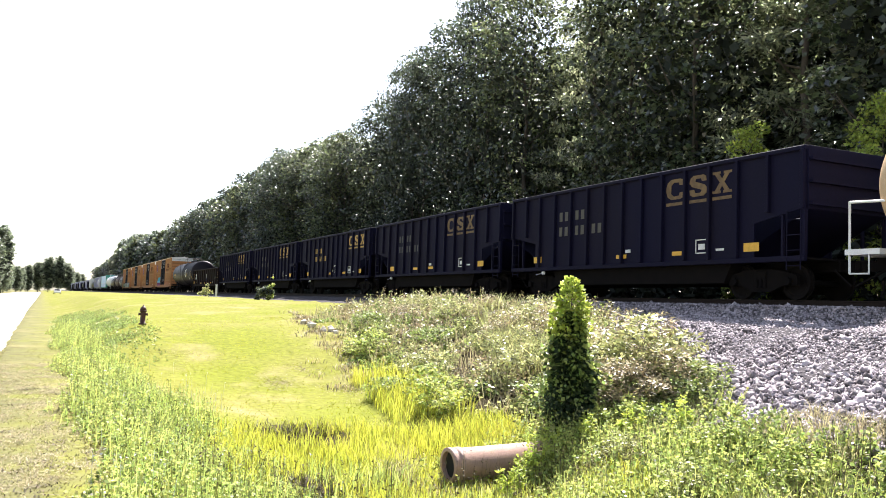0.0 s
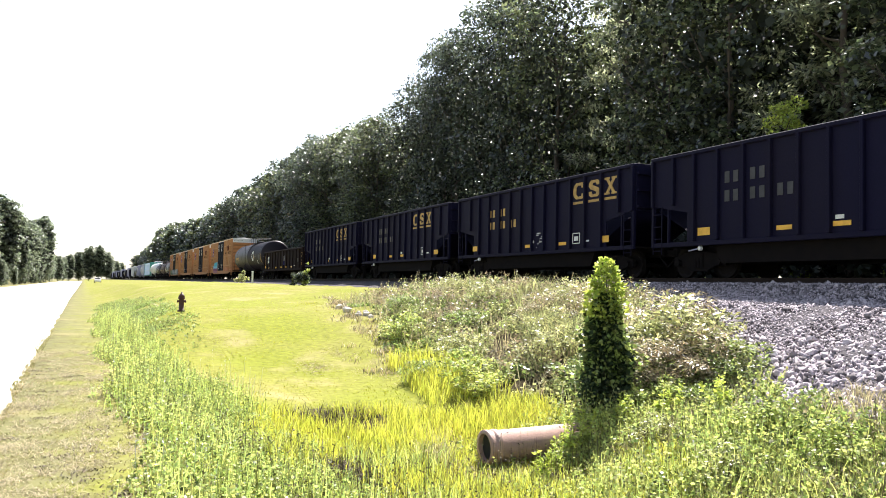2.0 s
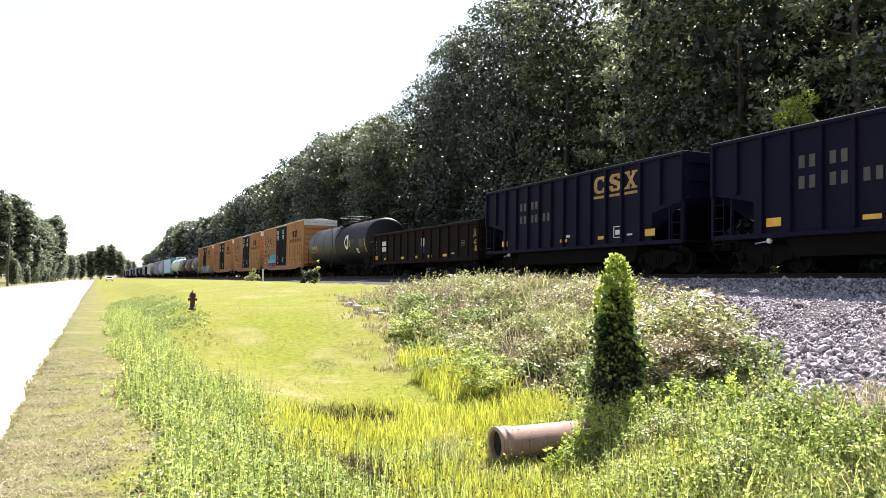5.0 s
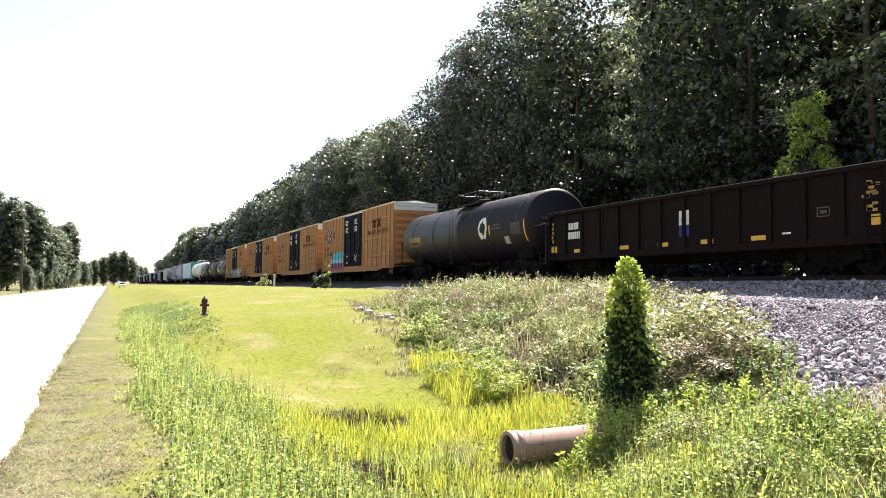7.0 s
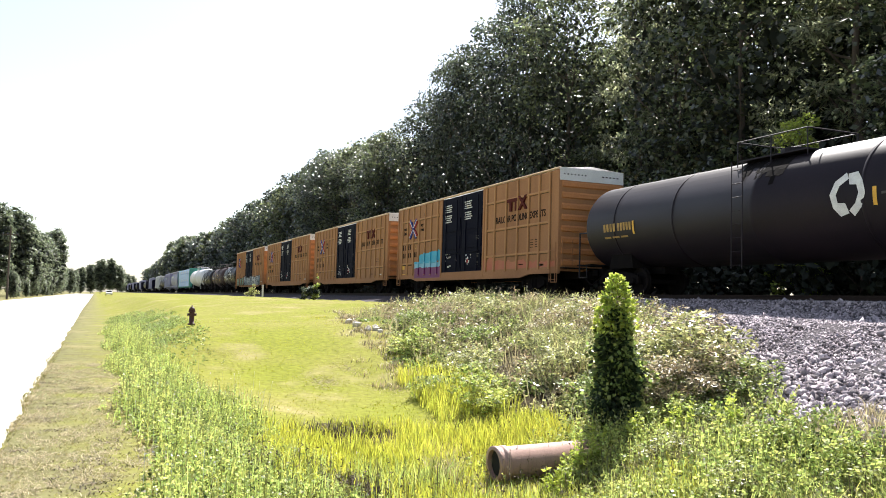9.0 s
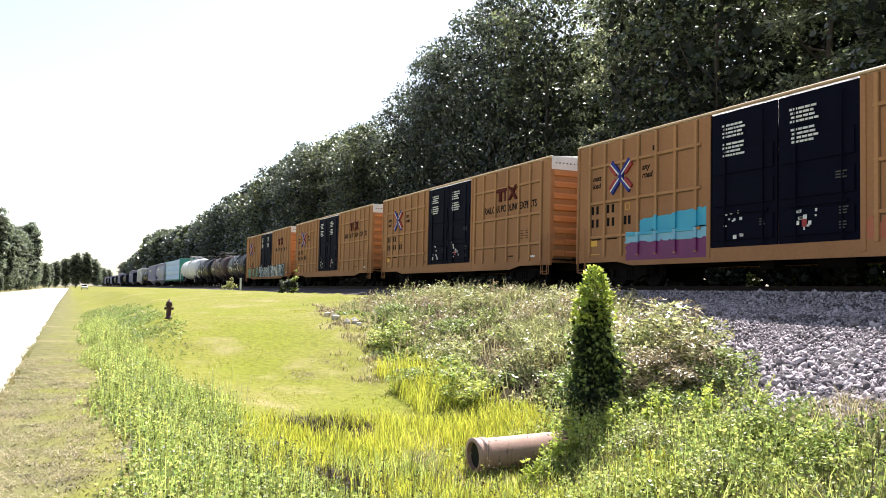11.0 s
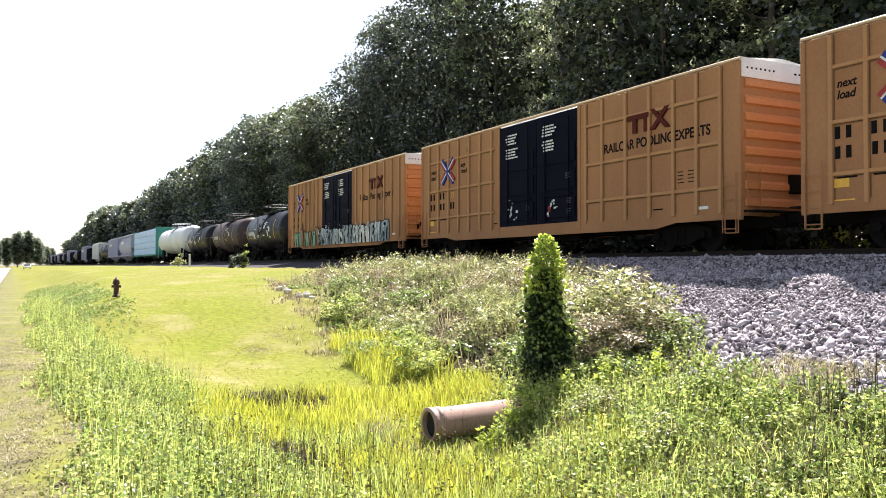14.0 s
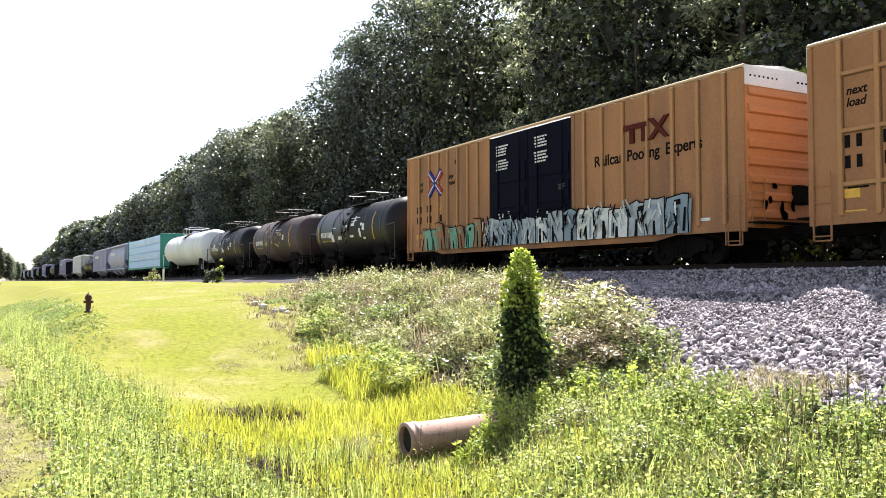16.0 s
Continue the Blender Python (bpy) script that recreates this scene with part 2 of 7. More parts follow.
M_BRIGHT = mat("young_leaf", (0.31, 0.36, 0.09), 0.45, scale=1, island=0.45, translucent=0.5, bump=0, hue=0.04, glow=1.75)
M_WEED = mat("weed_leaf", (0.26, 0.305, 0.1), 0.5, scale=0.5, island=0.8, translucent=0.45, bump=0, second=(0.37, 0.38, 0.15), hue=0.04, spec=0.3, glow=1.7)
M_WEED2 = mat("pale_weed_leaf", (0.36, 0.36, 0.17), 0.36, scale=0.7, island=0.9, translucent=0.35, bump=0, second=(0.15, 0.18, 0.06), hue=0.03)
M_GRASS = mat("yellow_green_grass", (0.37, 0.37, 0.075), 0.45, scale=0.5, island=0.5, translucent=0.45, bump=0, second=(0.27, 0.31, 0.08), hue=0.04, glow=1.75)
M_LAWN = mat("lawn_blade", (0.19, 0.205, 0.018), 0.7, scale=0.3, island=0.4, translucent=0.5, bump=0, second=(0.26, 0.23, 0.07), spec=0.2)
M_DRY = mat("dry_weed_stem", (0.4, 0.335, 0.21), 0.4, scale=0.6, island=0.9, translucent=0.2, bump=0, second=(0.12, 0.095, 0.055), hue=0.03)
M_HAY = mat("dead_grass", (0.34, 0.3, 0.19), 0.8, scale=0.6, island=0.4, translucent=0.4, bump=0, second=(0.26, 0.25, 0.11))
M_TURF = mat("dry_turf", (0.2, 0.19, 0.075), 0.8, scale=0.8, island=0.45, translucent=0.4, bump=0, second=(0.28, 0.23, 0.12), hue=0.03)
M_STRAW = mat("pale_straw", (0.4, 0.345, 0.22), 0.85, scale=0.6, island=0.4, translucent=0.25, bump=0, second=(0.25, 0.21, 0.12), hue=0.02)
M_CONCRETE = mat("pale_rubble", (0.58, 0.53, 0.47), 0.9, scale=3)
M_CARPAINT = mat("white_car_paint", (0.8, 0.8, 0.8), 0.25, scale=2)
M_GLASS = mat("dark_car_glass", (0.02, 0.02, 0.025), 0.1)


# ---- mesh helpers ----
def part(name, bm, material, parent=None, label=""):
    """Links a bmesh as one mesh object, under parent where given."""
    me = bpy.data.meshes.new(name)
    bm.normal_update()
    bm.to_mesh(me)
    bm.free()
    me.materials.append(material)
    ob = new(name, me)
    ob.parent = parent
    if label:
        ob["label"] = label
    return ob


def smooth(ob):
    ob.data.polygons.foreach_set("use_smooth", [True] * len(ob.data.polygons))
    return ob


def box(bm, x0, x1, y0, y1, z0, z1, bevel=0.0):
    r = bmesh.ops.create_cube(bm, size=1.0, matrix=Matrix.LocRotScale(
        ((x0 + x1) / 2, (y0 + y1) / 2, (z0 + z1) / 2), None, (abs(x1 - x0), abs(y1 - y0), abs(z1 - z0))))
    if bevel:
        es = list({e for v in r["verts"] for e in v.link_edges})
        bmesh.ops.bevel(bm, geom=es, offset=bevel, segments=1, affect="EDGES")
    return bm


def boxed(*args, **kw):
    return box(bmesh.new(), *args, **kw)


def rod(bm, a, b, r, r2=None, seg=8):
    a, b = Vector(a), Vector(b)
    d = b - a
    bmesh.ops.create_cone(bm, cap_ends=True, segments=seg, radius1=r, radius2=r if r2 is None else r2, depth=d.length,
                          matrix=Matrix.Translation((a + b) / 2) @ d.to_track_quat("Z", "Y").to_matrix().to_4x4())
    return bm


def lathe(bm, profile, seg=32, axis="Y", centre=(0, 0, 0)):
    """Turns (along, radius) pairs round an axis through centre."""
    rings = []
    for a, r in profile:
        ring = []
        for k in range(seg):
            u = 2 * math.pi * k / seg
            p = (r * math.cos(u), a, r * math.sin(u)) if axis == "Y" else (r * math.cos(u), r * math.sin(u), a)
            if axis == "X":
                p = (a, r * math.cos(u), r * math.sin(u))
            ring.append(bm.verts.new(Vector(p) + Vector(centre)))
        rings.append(ring)
    for p, q in zip(rings, rings[1:]):
        for k in range(seg):
            bm.faces.new((p[k], p[(k + 1) % seg], q[(k + 1) % seg], q[k]))
    bm.faces.new(rings[0][::-1])
    bm.faces.new(rings[-1])
    bmesh.ops.recalc_face_normals(bm, faces=bm.faces)
    return bm


def plate(bm, outline, x0, x1):
    """A flat plate of that (y, z) outline between x0 and x1."""
    a = [bm.verts.new((x0, y, z)) for y, z in outline]
    b = [bm.verts.new((x1, y, z)) for y, z in outline]
    bm.faces.new(a)
    bm.faces.new(b[::-1])
    n = len(outline)
    for k in range(n):
        bm.faces.new((a[k], b[k], b[(k + 1) % n], a[(k + 1) % n]))
    bmesh.ops.recalc_face_normals(bm, faces=bm.faces)
    return bm


def fast_mesh(name, verts, faces, material, parent=None):
    """One mesh from arrays of corners and of equal-sided faces."""
    me = bpy.data.meshes.new(name)
    v, f = np.asarray(verts, np.float32), np.asarray(faces, np.int32)
    me.vertices.add(len(v))
    me.vertices.foreach_set("co", v.ravel())
    me.loops.add(f.size)
    me.loops.foreach_set("vertex_index", f.ravel())
    me.polygons.add(len(f))
    me.polygons.foreach_set("loop_start", np.arange(0, f.size, f.shape[1], dtype=np.int32))
    me.update(calc_edges=True)
    me.materials.append(material)
    ob = new(name, me)
    ob.parent = parent
    return ob


def unit(a):
    return a / np.maximum(np.linalg.norm(a, axis=-1, keepdims=True), 1e-9)


def leaf_quads(base, way, length, width, rng, flat=0.0):
    """Rhombic leaves from base points along their ways."""
    side = unit(np.cross(way, unit(rng.normal(size=way.shape) + np.array([0, 0, flat]))))
    mid = base + way * (length * 0.45)[:, None]
    v = np.stack([base, mid + side * width[:, None], base + way * length[:, None], mid - side * width[:, None]], 1)
    return v.reshape(-1, 3)


def quads(n):
    return np.arange(n * 4).reshape(n, 4)


def ground_z(x, y):
    """Height of the ground, the road being at 0."""
    x, y = np.asarray(x, float), np.asarray(y, float)
    total = None
    for k, (ys, xs, zs) in enumerate(STATIONS):
        zk = np.interp(x, xs, zs)
        if k == 0:
            total = zk
        else:
            y0 = STATIONS[k - 1][0]
            w = np.clip((y - y0) / (ys - y0), 0, 1)
            w = w * w * (3 - 2 * w)
            total = total * (1 - w) + zk * w
    return total


BED = RAIL - 0.2     # top of the ballast
STATIONS = [
    (2, (-60, -12, 0.4, 2.2, 4, 6.5, 9.2, 10.4, 14.2, 15.5, 16.3, 19.7, 21, 24, 40, 200), (0, 0, 0, -0.75, -1.2, -1.2, -0.35, 0, 1.33, 1.45, BED - 0.05, BED - 0.05, 1.3, 1.0, 1.2, 3)),
    (12, (-60, -12, 0.5, 2.2, 4, 6.5, 8.6, 10.6, 14.2, 15.5, 16.3, 19.7, 21, 24, 40, 200), (0, 0, 0, -0.7, -1.1, -1.15, -0.5, 0, 1.33, 1.45, BED - 0.05, BED - 0.05, 1.3, 1.0, 1.2, 3)),
    (17, (-60, -12, 0.6, 2.2, 4, 6.5, 9, 11, 14.2, 15.5, 16.3, 19.7, 21, 24, 40, 200), (0, 0, 0, -0.45, -0.75, -0.7, -0.2, 0.35, 1.38, 1.5, BED - 0.05, BED - 0.05, 1.3, 1.0, 1.2, 3)),
    (30, (-60, -12, 0.6, 1.6, 3, 6.5, 10, 12.5, 14.2, 15.4, 16.3, 19.7, 21, 24, 40, 200), (0, 0, 0.05, 0.1, 0.55, 0.7, 0.85, 1.3, 1.5, 1.6, BED - 0.05, BED - 0.05, 1.3, 1.0, 1.2, 3)),
    (48, (-60, -12, 0.6, 2, 4, 8, 11, 13, 14.2, 15.5, 16.3, 19.7, 21, 24, 40, 200), (0, 0, 0.1, 0.3, 1.0, 1.4, 1.47, 1.44, 1.55, 1.7, BED - 0.05, BED - 0.05, 1.3, 1.0, 1.2, 3)),
    (80, (-60, -12, 0.6, 2, 4, 8, 11, 13, 14.2, 15.5, 16.3, 19.7, 21, 24, 40, 200), (0, 0, 0.15, 0.5, 1.2, 1.5, 1.58, 1.52, 1.58, 1.7, BED - 0.05, BED - 0.05, 1.3, 1.0, 1.2, 3)),
    (160, (-60, -12, 0.6, 2, 4, 8, 11, 13, 14.2, 15.5, 16.3, 19.7, 21, 24, 40, 200), (0, 0, 0.1, 0.3, 0.7, 1.2, 1.5, 1.6, 1.64, 1.68, BED - 0.05, BED - 0.05, 1.3, 1.0, 1.2, 3)),
]


# ---- ground, road, track ----
def build_ground():
    xs = np.unique(np.concatenate([[-3000, -800, -300, -120, -60, -40, -25, -12.05], np.linspace(-11.8, 24, 150), [27, 32, 40, 60, 100, 200, 600, 3000]]))
    ys = np.unique(np.concatenate([[-3000, -500, -150, -60, -30, -12], np.linspace(-6, 60, 200), np.linspace(61, 160, 50), [180, 210, 250, 300, 400, 600, 1000, 1800, 4500]]))
    gx, gy = np.meshgrid(xs, ys)
    z = ground_z(gx, gy)
    rough = np.array([[noise.noise(Vector((a * 0.9, b * 0.9, 3.0))) + 0.5 * noise.noise(Vector((a * 2.7, b * 2.7, 8.0))) for a in xs] for b in ys])
    soft = ((gx > 0.6) & (gx < 14.5) & (gy > -6) & (gy < 160)) * (0.015 + 0.05 * ((gy < 14) | (gx > 8)))
    z = z + rough * soft - ((gx < -0.8) & (gx > -11.9)) * 0.12 - ((gx > 16.2) & (gx < 20.0)) * 0.12
    n, m = gx.shape
    i = np.arange(n * m).reshape(n, m)
    f = np.stack([i[:-1, :-1], i[:-1, 1:], i[1:, 1:], i[1:, :-1]], -1).reshape(-1, 4)
    ob = fast_mesh("ground", np.stack([gx, gy, z], -1).reshape(-1, 3), f, M_GROUND)
    smooth(ob)
    ob.data.materials.append(M_SOIL)
    ob.data.materials.append(M_LITTER)
    ob.data.materials.append(M_BALLAST)
    c = np.stack([gx[:-1, :-1], gy[:-1, :-1]], -1).reshape(-1, 2)
    k = np.zeros(len(f), np.int32)
    k[(c[:, 0] > 22) & (c[:, 0] < 130)] = 2
    gx_, gy_ = c[:, 0], c[:, 1]
    wild = (gx_ > 6.0) & (gx_ < 15) & (gy_ < 14)
    wild |= (gx_ > 6.6 + 0.22 * (gy_ - 12)) & (gx_ < 14.8) & (gy_ >= 14) & (gy_ < 30)
    wild |= (gx_ > 0.9) & (gx_ < 6.1) & (gy_ < 6)
    wild &= gy_ > 1.5
    for mx, my in ((4.3, 14.6), (3.1, 10.4)):
        wild |= np.hypot(gx_ - mx, (gy_ - my) * 0.7) < 0.75
    k[wild] = 1
    k[((gx_ > 13.5) & (gx_ < 20.9)) | ((gx_ > 10) & (gx_ < 15.5) & (gy_ < 12.5 + 2.1 * (gx_ - 10.2)))] = 3
    ob.data.polygons.foreach_set("material_index", k)
    tagged(ob, "mown yellow-green grass verge with a weedy ditch", "ground", kind="structure")

    bm = bmesh.new()
    edges = [-40, -20, -8] + [2 + k * 1.5 for k in range(60)] + [100, 130, 180, 260, 400, 580]
    rng = random.Random(5)
    prev = None
    for y in edges:
        e = -0.85 + (rng.uniform(-0.09, 0.09) if y < 90 else 0)
        row = [bm.verts.new((x, y, z)) for x, z in ((-11.8, -0.1), (-11.75, 0.02), (-6.3, 0.09), (e - 0.05, 0.025), (e, -0.1))]
        if prev:
            for k in range(4):
                bm.faces.new((prev[k], prev[k + 1], row[k + 1], row[k]))
        prev = row
    bmesh.ops.recalc_face_normals(bm, faces=bm.faces)
    road = part("road", bm, M_ROAD)
    tagged(road, "sun-bleached pale concrete road with a ragged edge", "road", kind="structure")

    bm = bmesh.new()
    prev = None
    for y in (-80, 0, 10, 20, 30, 50, 90, 160, 300, 700, 1500):
        row = [bm.verts.new((x, y, z)) for x, z in ((15.55, BED - 0.42), (16.35, BED), (TRACK - 1.3, BED + 0.02), (TRACK + 1.3, BED + 0.02), (19.7, BED), (20.7, BED - 0.55))]
        if prev:
            for k in range(5):
                bm.faces.new((prev[k], prev[k + 1], row[k + 1], row[k]))
        prev = row
    bmesh.ops.recalc_face_normals(bm, faces=bm.faces)
    tagged(part("track_bed", bm, M_BALLAST), "grey crushed-stone ballast bed under the railway track", "track bed", kind="structure")

    track = tagged(new("railway_track"), "rusty steel rails on dark creosoted timber ties", "railway track", kind="structure")
    track.location = (TRACK, 0, 0)
    for s in (-1, 1):
        bm = bmesh.new()
        x = s * 0.75
        prof = [(-0.07, RAIL - 0.17), (0.07, RAIL - 0.17), (0.07, RAIL - 0.15), (0.012, RAIL - 0.13), (0.012, RAIL - 0.04), (0.036, RAIL - 0.03),
                (0.036, RAIL), (-0.036, RAIL), (-0.036, RAIL - 0.03), (-0.012, RAIL - 0.04), (-0.012, RAIL - 0.13), (-0.07, RAIL - 0.15)]
        a = [bm.verts.new((x + p, -80, z)) for p, z in prof]
        b = [bm.verts.new((x + p, 1200, z)) for p, z in prof]
        for k in range(len(prof)):
            bm.faces.new((a[k], a[(k + 1) % len(prof)], b[(k + 1) % len(prof)], b[k]))
        bmesh.ops.recalc_face_normals(bm, faces=bm.faces)
        part("rail", bm, M_RAIL, track)
    tie = boxed(-1.3, 1.3, -0.11, 0.11, RAIL - 0.34, RAIL - 0.17, bevel=0.015)
    first = part("tie", tie, M_TIE, track)
    first.location.y = -10
    for k in range(1, 240):
        t = first.copy()
        t.location.y = -10 + k * 0.52
        scene.collection.objects.link(t)


build_ground()


# ---- railway cars ----
def add_truck(car, y, key=True):
    """A two-axle truck centred at y of the car: side frames, bolster and two wheelsets."""
    for s in (-1, 1):
        bm = bmesh.new()
        x = s * 1.0
        plate(bm, [(y - 1.15, 0.36), (y - 1.15, 0.62), (y - 0.75, 0.72), (y - 0.3, 0.78), (y + 0.3, 0.78), (y + 0.75, 0.72), (y + 1.15, 0.62), (y + 1.15, 0.36),
                   (y + 0.7, 0.36), (y + 0.32, 0.2), (y - 0.32, 0.2), (y - 0.7, 0.36)], x - 0.06, x + 0.06)
        for d in (-0.14, 0, 0.14):
            rod(bm, (x + s * 0.07, y + d, 0.3), (x + s * 0.07, y + d, 0.6), 0.055, seg=8)
        for d in (-0.9, 0.9):
            rod(bm, (x, y + d, 0.46), (x + s * 0.16, y + d, 0.46), 0.11, seg=10)
        part("side_frame", bm, M_UNDER, car)
    part("bolster", boxed(-1.1, 1.1, y - 0.2, y + 0.2, 0.5, 0.74, bevel=0.03), M_UNDER, car)
    for d in (-0.9, 0.9):
        if WHEEL.get("mesh") is None:
            bm = bmesh.new()
            for s in (-1, 1):
                lathe(bm, [(s * 0.68, 0.3), (s * 0.69, 0.485), (s * 0.715, 0.485), (s * 0.72, 0.46), (s * 0.82, 0.455), (s * 0.82, 0.37), (s * 0.79, 0.33), (s * 0.79, 0.12)], 20, "X")
            rod(bm, (-0.95, 0, 0), (0.95, 0, 0), 0.075, seg=10)
            box(bm, 0.8, 0.83, -0.3, 0.3, -0.03, 0.03)
            box(bm, -0.83, -0.8, -0.3, 0.3, -0.03, 0.03)
            me = bpy.data.meshes.new("wheelset")
            bm.to_mesh(me)
            bm.free()
            me.materials.append(M_WHEEL)
            WHEEL["mesh"] = me
        w = new("wheelset", WHEEL["mesh"])
        w.parent = car
        w.location = (0, y + d, 0.46)
        if key:
            TURNING.append((w, y + d))


def add_couplers(car, length, out=0.5):
    for y, s in ((0, -1), (length, 1)):
        bm = bmesh.new()
        box(bm, -0.11, 0.11, min(y, y + s * (out - 0.15)), max(y, y + s * (out - 0.15)), 0.72, 0.95)
        box(bm, -0.17, 0.17, min(y + s * (out - 0.2), y + s * out), max(y + s * (out - 0.2), y + s * out), 0.68, 1.0, bevel=0.04)
        part("coupler", bm, M_UNDER, car)
        bm = bmesh.new()
        rod(bm, (-0.45, y, 0.75), (-0.45, y + s * out * 0.9, 0.35), 0.03, seg=6)
        part("air_hose", bm, M_UNDER, car)


def ladder(car, x, y, z0, z1, material, wide=0.42, along=True):
    bm = bmesh.new()
    d = (0, wide / 2, 0) if along else (wide / 2, 0, 0)
    for s in (-1, 1):
        rod(bm, (x + s * d[0], y + s * d[1], z0), (x + s * d[0], y + s * d[1], z1), 0.016, seg=5)
    n = int((z1 - z0) / 0.38) + 1
    for k in range(n):
        z = z0 + 0.1 + k * 0.38
        if z < z1:
            rod(bm, (x - d[0], y - d[1], z), (x + d[0], y + d[1], z), 0.014, seg=5)
    return part("ladder", bm, material, car)


def lettering(car, text, x, y, z, size, material, wide=1.0, slant=0.0, span=0.0):
    """Words on the side that faces the road; y is where they begin (they run towards -y)."""
    cu = bpy.data.curves.new("words", "FONT")
    cu.body, cu.size, cu.extrude, cu.offset, cu.shear = text, size, 0.004, size * 0.022, slant
    tmp = new("words", cu)
    me = bpy.data.meshes.new_from_object(tmp.evaluated_get(bpy.context.evaluated_depsgraph_get()))
    bpy.data.objects.remove(tmp)
    if span:
        wide = span / max(v.co.x for v in me.vertices)
    me.materials.clear()
    me.materials.append(material)
    ob = new("lettering", me)
    ob.parent = car
    ob.matrix_local = Matrix.Translation((x, y, z)) @ Euler((radians(90), 0, radians(-90))).to_matrix().to_4x4() @ Matrix.Diagonal((wide, 1, 1, 1))
    return ob


def bars(car, x, rows, material, name="marking"):
    """Plain bars standing for writing: (y0, y1, z0, z1)."""
    bm = bmesh.new()
    for y0, y1, z0, z1 in rows:
        box(bm, x - 0.006, x + 0.004, min(y0, y1), max(y0, y1), z0, z1)
    return part(name, bm, material, car)


WHEEL, TURNING, TRAIN = {}, [], []


def begin(name, y, label, category, group=""):
    car = tagged(new(name), label, category, group)
    car.location = (TRACK, y, RAIL)
    TRAIN.append((car, y))
    return car


EMBLEM = (
    [(1, 0.68), (0.78, 0.68), (0.74, 0.82), (0.45, 0.84), (0.3, 0.7), (0.28, 0.3), (0.45, 0.15), (0.75, 0.17), (0.8, 0.32), (1, 0.32), (0.96, 0.05), (0.8, 0), (0.3, 0), (0.08, 0.15), (0, 0.4), (0, 0.6), (0.08, 0.85), (0.3, 1), (0.8, 1), (0.96, 0.95)],
    [(0.95, 0.7), (0.7, 0.7), (0.64, 0.84), (0.38, 0.84), (0.32, 0.72), (0.85, 0.52), (1, 0.34), (0.94, 0.12), (0.78, 0), (0.2, 0), (0.04, 0.1), (0, 0.33), (0.26, 0.33), (0.34, 0.16), (0.62, 0.16), (0.7, 0.28), (0.15, 0.48), (0, 0.66), (0.06, 0.88), (0.22, 1), (0.78, 1), (0.92, 0.92)],
    [(0, 1), (0.42, 1), (0.42, 0.88), (0.36, 0.88), (0.5, 0.66), (0.64, 0.88), (0.58, 0.88), (0.58, 1), (1, 1), (1, 0.88), (0.88, 0.88), (0.62, 0.5), (0.88, 0.12), (1, 0.12), (1, 0),
     (0.56, 0), (0.56, 0.12), (0.63, 0.12), (0.5, 0.33), (0.37, 0.12), (0.44, 0.12), (0.44, 0), (0, 0), (0, 0.12), (0.12, 0.12), (0.38, 0.5), (0.12, 0.88), (0, 0.88)])


